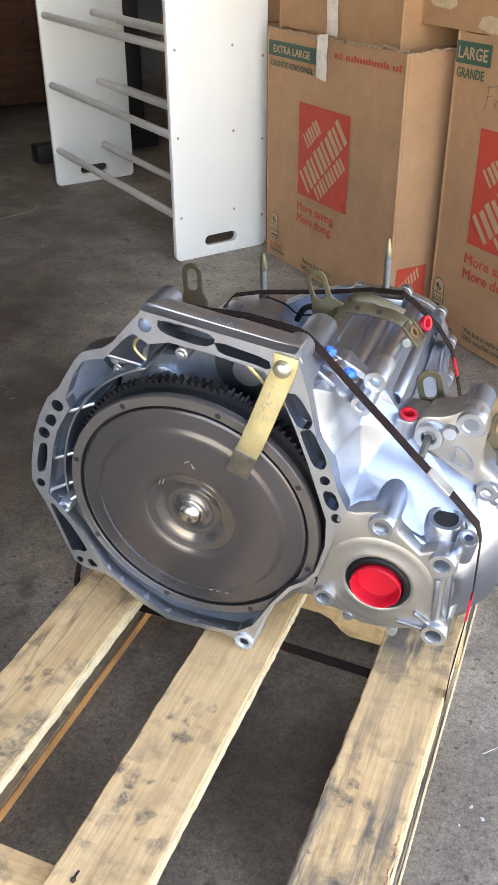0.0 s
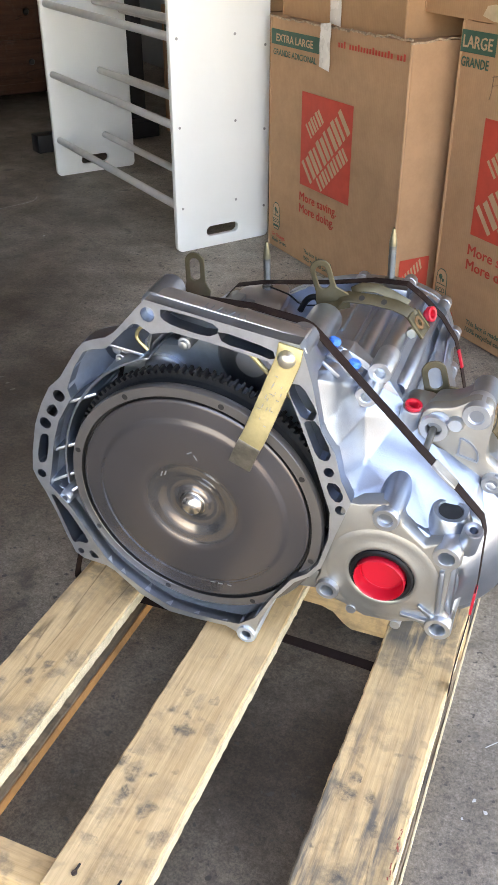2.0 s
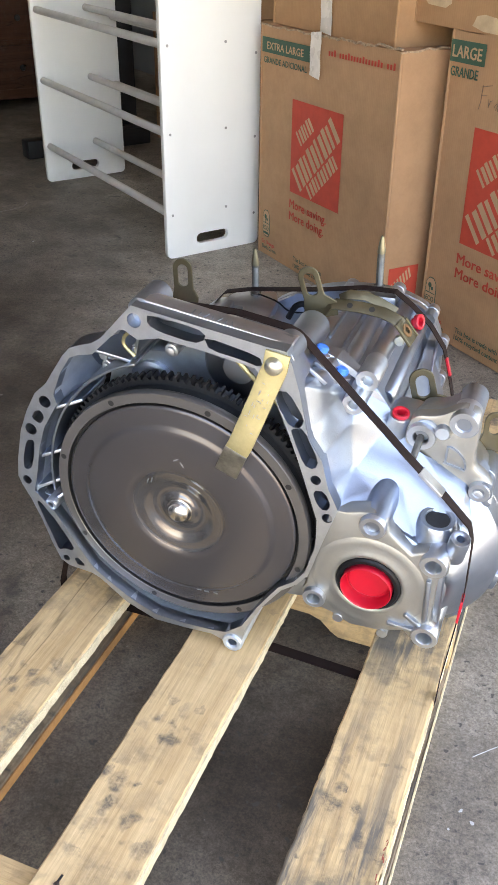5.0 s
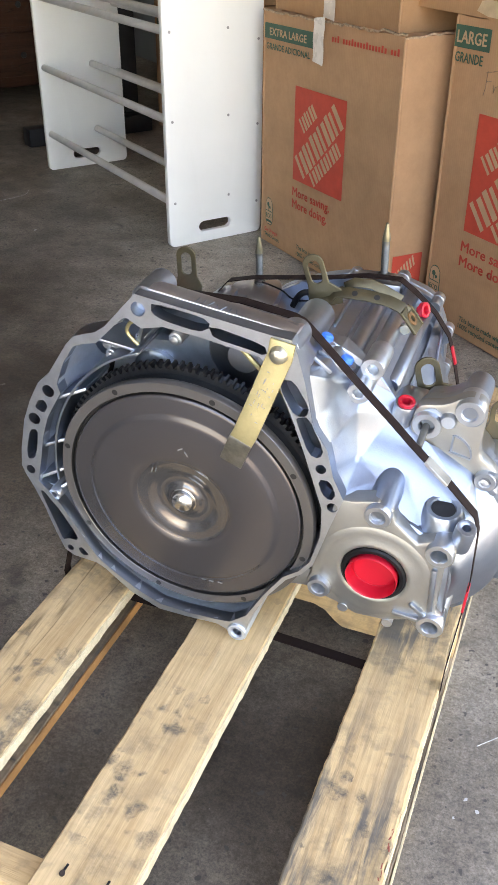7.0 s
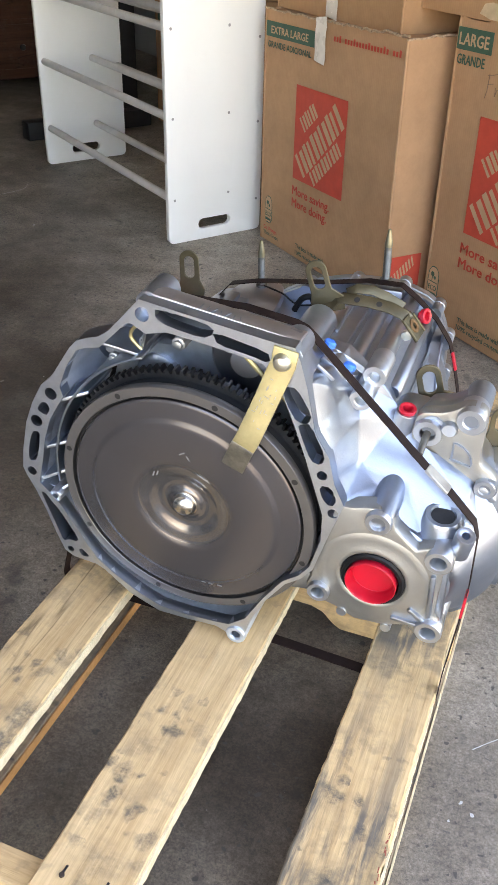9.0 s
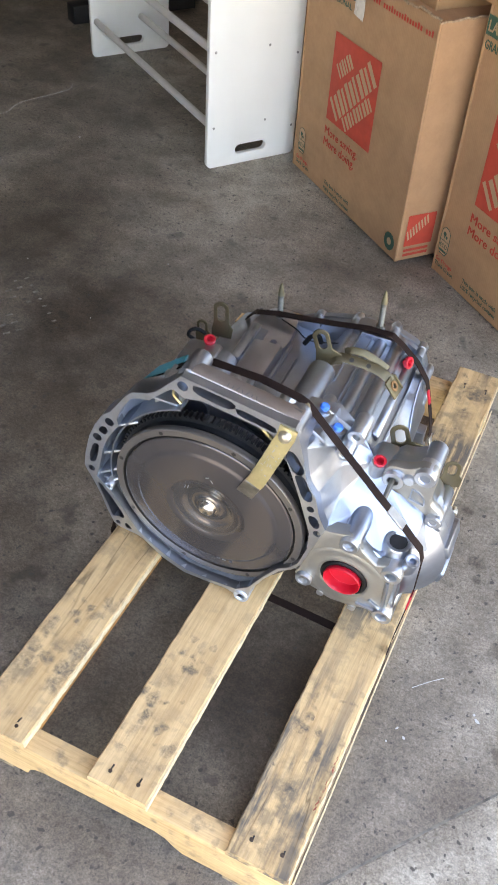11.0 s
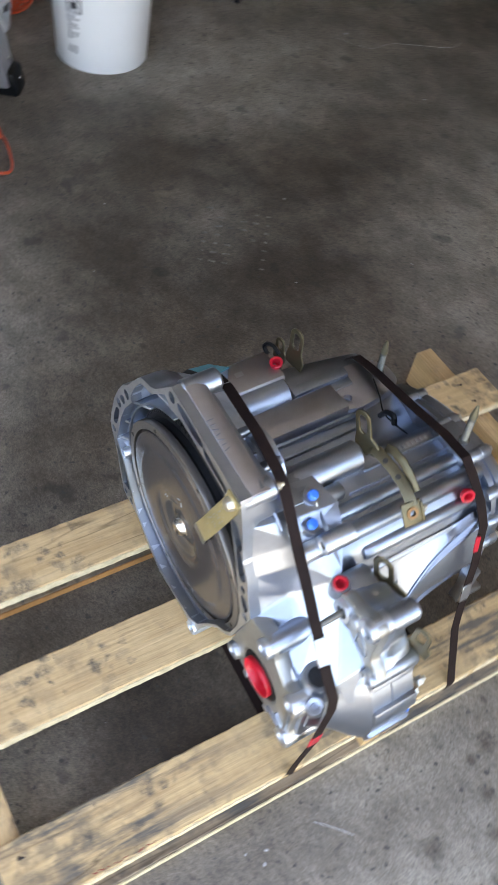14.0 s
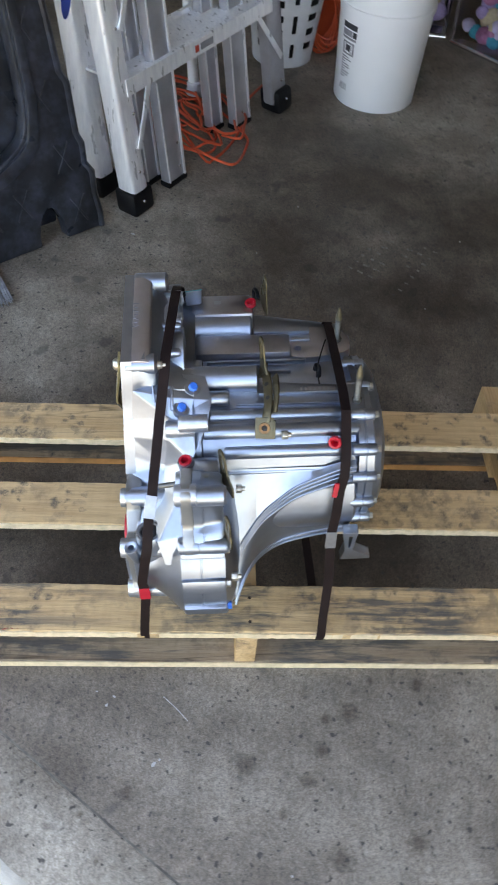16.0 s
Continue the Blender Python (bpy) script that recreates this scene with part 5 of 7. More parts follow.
# pads on the shoulder
for x, y, z, r, h in ((0.182, 0.088, 0.1374, 0.013, 0.04), (0.173, 0.068, 0.1172, 0.0125, 0.04)):
    bm = bm_new()
    lathe(bm, [(r * 0.45, 0.010), (r * 0.45, -0.001), (r * 0.55, -0.002), (r * 0.95, -0.002), (r, 0.0), (r, h)], Matrix.Translation((x, y, z)) @ pose(0, 0, 0, -90, 0, 0), 24)
    part("bolt_boss", bm, FACE, gear)
for x, y, z in ((0.124, 0.107, 0.152), (0.152, 0.090, 0.1385)):
    bm = bm_new()
    lathe(bm, [(0.012, -0.016), (0.012, 0.0), (0.0075, 0.001)], Matrix.Translation((x, y, z)) @ pose(0, 0, 0, -14, 18, 0), 20)
    cl = part("fluid_port", bm, CAST, gear)
    bm = bm_new()
    lathe(bm, [(0.0070, 0.0), (0.0070, 0.006), (0.0055, 0.0075), (0.0, 0.0078)], Matrix.Translation((x, y, z)) @ pose(0, 0, 0, -14, 18, 0), 8)
    part("blue_plug", bm, BLUE, cl, "bright blue plastic plug")
# red plugs: thin cups with dark open centres
for x, y, z, r, d, boss in ((0.220, 0.0934, 0.100, 0.0096, (0.15, -0.15, 1), 1), (-0.104, 0.2003, 0.1205, 0.0096, (0.1, -0.20, 1), 0), (0.193, 0.313, 0.098, 0.0100, (0.90, -0.30, 0.30), 0)):
    mm = Matrix.Translation((x, y, z)) @ Vector(d).to_track_quat("Z", "Y").to_matrix().to_4x4()
    pl = part("red_plug", lathe(bm_new(), [(r * 0.94, -0.004), (r, 0.001), (r, 0.0022), (r * 0.90, 0.0030), (r * 0.62, 0.0026), (r * 0.54, 0.0012), (r * 0.50, -0.009), (0.0, -0.009)], mm, 30, False), RED, gear, "bright red plastic plug with a hollow centre")
    if boss:
        part("port_boss", lathe(bm_new(), [(r * 1.35, -0.045), (r * 1.28, -0.003), (r * 1.18, -0.001), (r * 0.97, -0.001), (r * 0.93, -0.006)], mm, 28, False), CAST, gear)
# starter snout block and teal label at the far top left
bm = bm_new()
box(bm, (-0.108, 0.150, 0.090), (0.060, 0.110, 0.050), (0, -6, 0))
part("starter_block", bm, DULL, gear, bevel=0.008)
bm = bm_new()
box(bm, (-0.112, 0.145, 0.1165), (0.008, 0.012, 0.0006))
part("stamped_mark", bm, FACE, gear)
LBL = [(-0.166, 0.094, 0.099), (-0.097, 0.0925, 0.1535), (-0.0995, 0.1205, 0.1550), (-0.150, 0.118, 0.1135)]
bm_ = rings(bm_new(), [[(x, y, z - 0.030) for x, y, z in LBL], [(x, y, z - 0.0008) for x, y, z in LBL]])
part("label_shelf", bm_, CAST, gear, "cast shoulder under the label", bevel=0.003)
bm_ = rings(bm_new(), [[(x, y, z - 0.0006) for x, y, z in LBL], [(x - 0.0004, y, z + 0.0006) for x, y, z in LBL]])
part("teal_label", bm_, TEAL, gear, "teal adhesive label")
bm_ = rings(bm_new(), [[(-0.1685, 0.084, 0.093), (-0.096, 0.083, 0.1500), (-0.0965, 0.0935, 0.1545), (-0.1670, 0.0935, 0.0995)], [(-0.165, 0.086, 0.085), (-0.094, 0.085, 0.140), (-0.0945, 0.0945, 0.148), (-0.165, 0.0945, 0.092)]])
part("label_edge", bm_, BLACKRUB, gear, "black edge below the label")


def lifting_eye(p, h, w, face, lean, material, label, tail=0.0, roll=0.0):
    """A plate eye: a tall tongue with an oblong hole, bent at its foot. face: degrees round z."""
    out, hole = [], []
    for i in range(13):
        a = math.pi * i / 12
        out.append((w * math.cos(a), h + w * math.sin(a)))
        hole.append((w * 0.52 * math.cos(a), h * 0.95 + w * 0.55 * math.sin(a)))
    hole += [(-w * 0.52 * math.cos(math.pi * i / 12), h * 0.55 - w * 0.50 * math.sin(math.pi * i / 12)) for i in range(13)]
    out += [(-w * 1.02, h * 0.35), (-w * 1.3, -0.002), (-w * 1.3, -0.016), (w * 1.3 + tail, -0.016), (w * 1.5 + tail, 0.002), (w * 1.02, h * 0.35)]
    bm = plate(bm_new(), out, [hole], -0.0016, 0.0016)
    return part("lifting_eye", bm, material, gear, label, 0.0006, 1, m=Matrix.Translation(p) @ pose(0, 0, 0, lean, roll, face))


lifting_eye((-0.095, 0.224, 0.128), 0.042, 0.0125, 8, 0, ZINCDARK, "olive-zinc steel lifting eye")
lifting_eye((-0.128, 0.222, 0.110), 0.018, 0.009, 8, 0, ZINCDARK, "small olive-zinc bracket ear")
lifting_eye((0.086, 0.213, 0.150), 0.040, 0.0125, 12, 0, ZINCDARK, "olive-zinc steel lifting eye", 0.006, -16)
lifting_eye((0.238, 0.150, 0.079), 0.036, 0.0140, 20, 0, ZINCDARK, "olive-zinc steel lifting eye", 0.012, -14)
lifting_eye((0.316, 0.152, 0.048), 0.026, 0.0120, 15, 0, ZINCDARK, "olive-zinc steel lifting eye")
bm = bm_new()
tube(bm, smooth_path([(-0.118, 0.214, 0.118), (-0.130, 0.212, 0.124), (-0.142, 0.209, 0.120), (-0.146, 0.207, 0.110), (-0.136, 0.208, 0.104)], 3), 0.0032, 8)
part("wire_hook", bm, BLACKRUB, gear)
# shift-cable bracket: a stepped upright plate across the top
BW = Vector((0.0, 0.012, 0.0085))
cb = part("cable_bracket", band(bm_new(), [(0.074, 0.214, 0.147), (0.090, 0.212, 0.146), (0.097, 0.211, 0.147), (0.101, 0.214, 0.1535), (0.108, 0.216, 0.1555), (0.140, 0.217, 0.1555), (0.166, 0.216, 0.1530), (0.182, 0.213, 0.1490), (0.190, 0.211, 0.1440)], BW, 0.0030), ZINCDARK, gear, "olive-zinc stepped cable bracket", bevel=0.0008)
part("folded_flange", band(bm_new(), [(0.110, 0.228, 0.1570), (0.122, 0.229, 0.1640), (0.142, 0.229, 0.1650), (0.158, 0.228, 0.1600), (0.180, 0.224, 0.1525)], (0.0, 0.007, 0.009), 0.0028), ZINCDARK, cb, bevel=0.0006)
tb = part("tab", plate(bm_new(), [(-0.0135, -0.0155), (0.0135, -0.0155), (0.0135, 0.0150), (-0.0135, 0.0150)], [circle2((0.0, 0.0), 0.0040, 16)], 0, 0.0034), ZINCDARK, cb, "brown-stained square tab with a hole", bevel=0.0008, m=Matrix.Translation((0.197, 0.209, 0.1385)) @ pose(0, 0, 0, -38, 0, 86))
part("washer", lathe(bm_new(), [(0.0042, -0.0002), (0.0042, -0.0014), (0.0080, -0.0014), (0.0084, -0.0002)], pose(0, 0, 0, -90, 0, 0), 20, False), RUSTY, tb)
part("side_lip", box(bm_new(), (0.0145, 0.004, -0.002), (0.0030, 0.011, 0.026)), ZINCDARK, tb, bevel=0.0008)
for t in (0.25, 0.75):
    q = Vector((0.112, 0.2165, 0.1556)).lerp(Vector((0.166, 0.2165, 0.1532)), t)
    nn = Vector((0.05, -0.56, 0.83))
    part("hole", cyl(bm_new(), q + nn * 0.0012, q + nn * 0.0021, 0.0036, seg=14), GROOVE, cb)
for p in ((0.184, 0.235, 0.108), (0.112, 0.056, 0.1885), (0.235, 0.165, 0.05), (0.335, 0.155, -0.03)):
    bm = bm_new()
    cyl(bm, p, (p[0], p[1] + 0.009, p[2]), 0.0068, seg=6)
    cyl(bm, (p[0], p[1] + 0.009, p[2]), (p[0], p[1] + 0.014, p[2]), 0.0035, seg=10)
    part("bolt", bm, BOLT, gear, bevel=0.0006)
# black breather hose and clip in the valley
bm = bm_new()
tube(bm, smooth_path([(0.020, 0.300, 0.082), (0.030, 0.300, 0.100), (0.042, 0.302, 0.104), (0.048, 0.302, 0.092)]), 0.0042, 10)
part("breather_hose", bm, BLACKRUB, gear, "black rubber breather elbow")
bm = bm_new()
tube(bm, smooth_path([(-0.03, 0.32, 0.10), (0.0, 0.31, 0.098), (0.03, 0.302, 0.090), (0.10, 0.30, 0.112)]), 0.0012, 6)
part("wire", bm, BLACKRUB, gear)
# embossed and stamped marks
rnd = random.Random(9)
for i in range(7):
    bm = bm_new()
    box(bm, (0.012 + 0.007 * i, 0.026, 0.2215 - 0.00125 * i * 1.0), (0.0012, 0.006 if i % 2 else 0.009, 0.0008), (0, 0, rnd.uniform(-25, 25)))
    part("embossed_mark", bm, CAST, gear)
for x, z, a in ((-0.045, 0.012, 20), (-0.040, 0.014, 20), (0.000, 0.045, -30), (-0.007, 0.050, 60), (0.03, -0.147, 4), (0.018, -0.148, 0), (0.008, -0.148, -3)):
    bm = bm_new()
    box(bm, (x, -0.0050 if abs(z) < 0.1 else -0.0008, z), (0.0012, 0.0006, 0.007) if abs(z) < 0.1 else (0.006, 0.0006, 0.0014), (0, a, 0))
    part("paint_scratch", bm, FACE, conv)
bm = bm_new()
box(bm, (0.097, 0.285, 0.1128), (0.011, 0.075, 0.004), (0, 6, 0))
part("casting_plate", bm, DULL, gear, bevel=0.001)
for i in range(9):
    bm = bm_new()
    box(bm, (0.097, 0.256 + 0.007 * i, 0.1150), (0.006, 0.003, 0.0008), (0, 6, 0))
    part("embossed_mark", bm, FACE, gear)

# ---------------------------------------------------------------- steel-banding straps over the transmission


def to_world(pts):
    return [TM @ Vector(p) for p in pts]


WR = Vector((0, 0.0148, 0))


def strap(label, pts, red, clip, hang=None):
    st = thing("strap", pose(0, 0, 0), label, "strap", "straps over the transmission")
    body = part("webbing", band(bm_new(), pts, WR, 0.0012), STRAP, st)
    for a, b, mt, nm, ex in ((*red, RED, "red_tag", 0.0030), (*clip, CLIP, "crimp", 0.0035)):
        bm = bm_new()
        band(bm, [Vector(a), Vector(a).lerp(Vector(b), 0.5), Vector(b)], WR * (0.5 if mt is RED and pts[0].y > 0.6 else 1.12), ex)
        part(nm, bm, mt, st, "red plastic wrap" if mt is RED else "crimped bright metal seal", 0.0005, 1)
    return st


f1 = to_world([(-0.128, 0.086, 0.105), (-0.105, 0.085, 0.155), (-0.070, 0.084, 0.186), (-0.040, 0.082, 0.197), (0.040, 0.076, 0.201), (0.098, 0.070, 0.196), (0.110, 0.069, 0.192), (0.119, 0.068, 0.185), (0.176, 0.0575, 0.1350), (0.212, 0.0515, 0.1040), (0.236, 0.047, 0.0830), (0.262, 0.043, 0.061), (0.283, 0.038, 0.046),
               (0.314, 0.034, 0.016), (0.320, 0.030, -0.002), (0.321, 0.020, -0.060)])
low = [Vector((0.0205, 0.402, 0.255)), Vector((0.0125, 0.397, 0.150)), Vector((0.0116, 0.396, 0.119)), Vector((0.0110, 0.397, 0.103)), Vector((-0.05, 0.405, 0.1028)), Vector((-0.090, 0.412, 0.1020)), Vector((-0.210, 0.419, 0.1020)), Vector((-0.30, 0.419, 0.1018)), Vector((-0.510, 0.419, 0.102)), Vector((-0.5115, 0.419, 0.122)), Vector((-0.48, 0.428, 0.26))]
strap("dark brown steel strap with a crimped seal across the bell housing", f1 + low + [f1[0]], (f1[15].lerp(low[0], 0.45), low[0].lerp(low[1], 0.12)), (f1[10].lerp(f1[11], 0.75), f1[11].lerp(f1[12], 0.95)))
b1 = to_world([(-0.118, 0.325, 0.050), (-0.082, 0.328, 0.092), (-0.045, 0.329, 0.101), (0.058, 0.331, 0.115), (0.112, 0.331, 0.126), (0.156, 0.331, 0.127), (0.178, 0.330, 0.112), (0.205, 0.329, 0.088), (0.226, 0.326, 0.060), (0.235, 0.320, 0.037), (0.246, 0.316, -0.004), (0.256, 0.309, -0.055)])
low2 = [Vector((-0.027, 0.694, 0.221)), Vector((0.003, 0.690, 0.155)), Vector((0.0186, 0.689, 0.119)), Vector((0.018, 0.688, 0.103)), Vector((-0.085, 0.686, 0.102)), Vector((-0.285, 0.68, 0.102)), Vector((-0.504, 0.684, 0.102)), Vector((-0.5055, 0.684, 0.122)), Vector((-0.45, 0.694, 0.26))]
strap("dark brown steel strap with a crimped seal across the gear case", b1 + low2 + [b1[0]], (b1[8].lerp(b1[9], 0.45) + Vector((0.0025, -0.008, 0.001)), b1[9].lerp(b1[10], 0.25) + Vector((0.0025, -0.008, 0.001))), (b1[11].lerp(b1[10], 0.25), b1[11].lerp(low2[0], 0.22)))

# ---------------------------------------------------------------- cardboard boxes
BX = Vector((0.752, -0.659, 0))
BX2 = Vector((0.743, -0.669, 0))


def bframe(o, bx, lean):
    """A box's frame: its front runs along bx; lean: how far it sags sideways for each metre of height."""
    return Matrix(((bx.x, -bx.y, -lean * bx.x, o[0]), (bx.y, bx.x, -lean * bx.y, o[1]), (0, 0, 1, o[2]), (0, 0, 0, 1)))


FRONT = pose(0, 0, 0, 90, 0, 0)      # text plane of a box's front face


def carton(o, w, d, h, material, label, seed, bx=BX, lean=0.0):
    """A taped carton: slightly bowed walls, scored edges and a flap seam on top."""
    c = thing("cardboard_box", bframe(o, bx, lean), label, "box", "moving boxes")
    rnd = random.Random(seed)
    k = 10
    for nm, a, b in (("front_panel", (0, 0), (w, 0)), ("side_panel", (w, 0), (w, d)), ("back_panel", (w, d), (0, d)), ("side_panel", (0, d), (0, 0))):
        bm = bm_new()
        a, b = Vector((*a, 0)), Vector((*b, 0))
        nrm = Vector(((b - a).y, -(b - a).x, 0)).normalized()
        grid = []
        bow = rnd.uniform(0.001, 0.003)
        for j in range(k + 1):
            row = []
            for i in range(k + 1):
                u, v = i / k, j / k
                p = a.lerp(b, u) + Vector((0, 0, v * h)) + nrm * (bow * math.sin(math.pi * u) * math.sin(math.pi * v) - 0.002)
                if j == k:
                    p.z += rnd.uniform(-0.002, 0.002)
                row.append(p)
            grid.append(row + [p - nrm * 0.005 for p in reversed(row)])
        rings(bm, grid)
        bmesh.ops.recalc_face_normals(bm, faces=bm.faces)
        part(nm, bm, material, c)
    bm = bm_new()
    box(bm, (w / 2, d * 0.25 + 0.002, h - 0.006), (w - 0.012, d / 2 - 0.008, 0.005))
    part("top_flap", bm, material, c, bevel=0.001)
    bm = bm_new()
    box(bm, (w / 2, d * 0.75 - 0.002, h - 0.006), (w - 0.012, d / 2 - 0.008, 0.005))
    part("top_flap", bm, material, c, bevel=0.001)
    bm = bm_new()
    box(bm, (w / 2, d / 2, 0.004), (w - 0.012, d - 0.012, 0.005))
    part("bottom_flap", bm, material, c)
    for x, y in ((0, 0), (w, 0), (w, d), (0, d)):      # rounded, rubbed corners
        bm = bm_new()
        cyl(bm, (x + (0.003 if x == 0 else -0.003), y + (0.003 if y == 0 else -0.003), 0.001), (x + (0.003 if x == 0 else -0.003), y + (0.003 if y == 0 else -0.003), h - 0.003), 0.0042, seg=8)
        part("corner_fold", bm, material, c)
    return c


def inked(c, pts, material, name="print", y=-0.0062, label=""):
    bm = bm_new()
    quad(bm, [(x, y + 0.0042, z) for x, z in pts])
    bmesh.ops.subdivide_edges(bm, edges=bm.edges, cuts=1)
    return part(name, bm, material, c, label)


def words(c, body, size, x, z, width, material, y=-0.0066, name="lettering"):
    return lettering(name, body, size, width, material, Matrix.Translation((x, y + 0.0042, z)) @ FRONT, c)


def slant_logo(c, x, z, w, h, y=-0.0062, k=1.0):
    """The red square print with slanting unprinted bars in three rows."""
    lg = inked(c, ((x, z), (x + w, z), (x + w, z + h), (x, z + h)), REDINK, "logo_square", y, "red printed square with slanting bars")
    # three rising rows of strokes that lean back, tallest in the middle: start, run along the row, lean, number
    for (ox, oz), (rx, rz), (ux, uz), n in (((0.21, 0.535), (0.27, 0.225), (-0.12, 0.125), 6), ((0.23, 0.045), (0.76, 0.71), (-0.20, 0.205), 11), ((0.455, 0.012), (0.525, 0.47), (-0.115, 0.118), 10)):
        for i in range(n):
            fill = 0.70 if i % 3 else 0.52
            foot = (ox + rx * i / n, oz + rz * i / n)
            end = (foot[0] + rx * fill / n, foot[1] + rz * fill / n)
            e = 0.94 if i % 2 else 1.0
            pts = [foot, end, (end[0] + ux * e, end[1] + uz * e), (foot[0] + ux * e, foot[1] + uz * e)]
            inked(c, [(x + w * min(1.0, max(0.0, u)), z + h * min(1.0, max(0.0, v))) for u, v in pts], TANINK, "print", y - 0.0006)
    return lg


def eco_badge(c, x, z, s):
    """A tan badge with a thin dark green outline, a small tree and three letters."""
    rim = lambda e: soften([(x + e, z + e), (x + s - e, z + e), (x + s - e, z + 1.55 * s), (x + 0.7 * s, z + 1.9 * s - e), (x + 0.3 * s, z + 1.9 * s - e), (x + e, z + 1.55 * s)], 1)
    inked(c, rim(0.0), GREENINK, "badge", -0.0061, "small badge printed in thin dark green lines")
    inked(c, rim(0.06 * s), TANINK, "print", -0.0064)
    inked(c, circle2((x + 0.40 * s, z + 1.42 * s), 0.16 * s, 12), GREENINK, "print", -0.0067)
    inked(c, circle2((x + 0.62 * s, z + 1.25 * s), 0.11 * s, 10), GREENINK, "print", -0.0067)
    for u, v, w, h in ((0.37, 0.98, 0.06, 0.34), (0.10, 0.94, 0.80, 0.05), (0.14, 0.18, 0.72, 0.16)):
        inked(c, ((x + u * s, z + v * s), (x + (u + w) * s, z + v * s), (x + (u + w) * s, z + (v + h) * s), (x + u * s, z + (v + h) * s)), GREENINK, "print", -0.0067)
    words(c, "ECO", 0.42 * s, x + 0.14 * s, z + 0.48 * s, 0.72 * s, GREENINK, -0.0068)



xl = carton((-0.838, 2.097, 0), 0.635, 0.44, 0.632, KRAFT, "tall brown extra-large cardboard moving box with red and green print", 1, BX, 0.035)
inked(xl, ((0.010, 0.566), (0.270, 0.566), (0.270, 0.604), (0.010, 0.604)), GREENINK, "green_band", -0.006)
words(xl, "EXTRA LARGE", 0.026, 0.038, 0.575, 0.190, TANINK)
words(xl, "GRANDE ADICIONAL", 0.022, 0.022, 0.540, 0.225, GREENINK)
for i in range(23):      # the web address, as plain bars
    if i not in (3, 19):
        inked(xl, ((0.345 + 0.0121 * i, 0.592), (0.3527 + 0.0121 * i, 0.592), (0.3527 + 0.0121 * i, 0.603 + 0.004 * (i % 5 == 2)), (0.345 + 0.0121 * i, 0.603 + 0.004 * (i % 5 == 2))), REDINK, "print")
slant_logo(xl, 0.181, 0.224, 0.246, 0.244)
words(xl, "More saving.", 0.034, 0.183, 0.180, 0.190, REDINK)
words(xl, "More doing.", 0.034, 0.183, 0.146, 0.180, REDINK)
eco_badge(xl, 0.030, 0.058, 0.042)
words(xl, "Go Orange.", 0.0155, 0.026, 0.036, 0.078, REDINK)
words(xl, "Think Green.", 0.0155, 0.026, 0.020, 0.088, GREENINK)
words(xl, "This box is made with", 0.017, 0.213, 0.034, 0.150, GREENINK)
words(xl, "100% recycled content", 0.017, 0.213, 0.014, 0.155, GREENINK)
eco = inked(xl, circle2((0.594, 0.043), 0.026, 12), GREENINK, "badge", -0.0061)
inked(xl, circle2((0.594, 0.043), 0.011, 8), TANINK, "print", -0.0064)
# end panel print: a small red square low on the side
bm = bm_new()
quad(bm, [(0.6374, 0.018, 0.045), (0.6374, 0.108, 0.045), (0.6374, 0.108, 0.138), (0.6374, 0.018, 0.138)])
sl = part("logo_square", bm, REDINK, xl)
for i in range(8):
    bm = bm_new()
    y, z = 0.028 + 0.008 * i, 0.062 + 0.0062 * i
    quad(bm, [(0.6378, y, z), (0.6378, y + 0.004, z + 0.004), (0.6378, y - 0.0045, z + 0.030), (0.6378, y - 0.0085, z + 0.026)])
    part("print", bm, TANINK, xl)
for z in (0.028, 0.014):
    bm = bm_new()
    quad(bm, [(0.6376, 0.02, z), (0.6376, 0.10, z), (0.6376, 0.10, z + 0.008), (0.6376, 0.02, z + 0.008)])
    part("print", bm, REDINK, xl)
# torn rim and tape
rnd = random.Random(21)
bm = bm_new()
band(bm, [(0.635 * i / 50, 0.001 + rnd.uniform(-0.002, 0.002), 0.632 + rnd.uniform(-0.002, 0.004) + (0.004 if i > 42 else 0)) for i in range(51)], (0, 0.006, 0), 0.004)
part("torn_rim", bm, KRAFTEDGE, xl)
bm = bm_new()
band(bm, [(0.632 + rnd.uniform(-0.002, 0.002), 0.44 * i / 24, 0.632 + rnd.uniform(-0.003, 0.005)) for i in range(25)], (0.006, 0, 0), 0.004)
part("torn_rim", bm, KRAFTEDGE, xl)
bm = bm_new()
band(bm, [(0.287 + 0.0015 * math.sin(i), -0.0034 - 0.0010 * abs(math.sin(i * 1.7)), 0.640 - 0.0105 * i) for i in range(11)], (0.048, 0, 0), 0.0006)
part("tape", bm, TAPE, xl, "crinkled clear packing tape")

lg = carton((-0.264, 1.720, 0), 0.43, 0.42, 0.690, KRAFT, "brown large cardboard moving box with red and green print", 2, BX2, 0.030)
inked(lg, ((0.004, 0.628), (0.118, 0.628), (0.118, 0.672), (0.004, 0.672)), GREENINK, "green_band", -0.006)
words(lg, "LARGE", 0.034, 0.012, 0.638, 0.095, TANINK)
words(lg, "GRANDE", 0.028, 0.012, 0.600, 0.090, GREENINK)
slant_logo(lg, 0.114, 0.252, 0.250, 0.256)
words(lg, "More saving.", 0.034, 0.114, 0.205, 0.200, REDINK)
words(lg, "More doing.", 0.034, 0.114, 0.170, 0.190, REDINK)
eco_badge(lg, 0.012, 0.062, 0.042)
words(lg, "Go Orange.", 0.0155, 0.012, 0.040, 0.078, REDINK)
words(lg, "Think Green.", 0.0155, 0.012, 0.024, 0.088, GREENINK)
words(lg, "This box is made with", 0.017, 0.140, 0.040, 0.150, GREENINK)
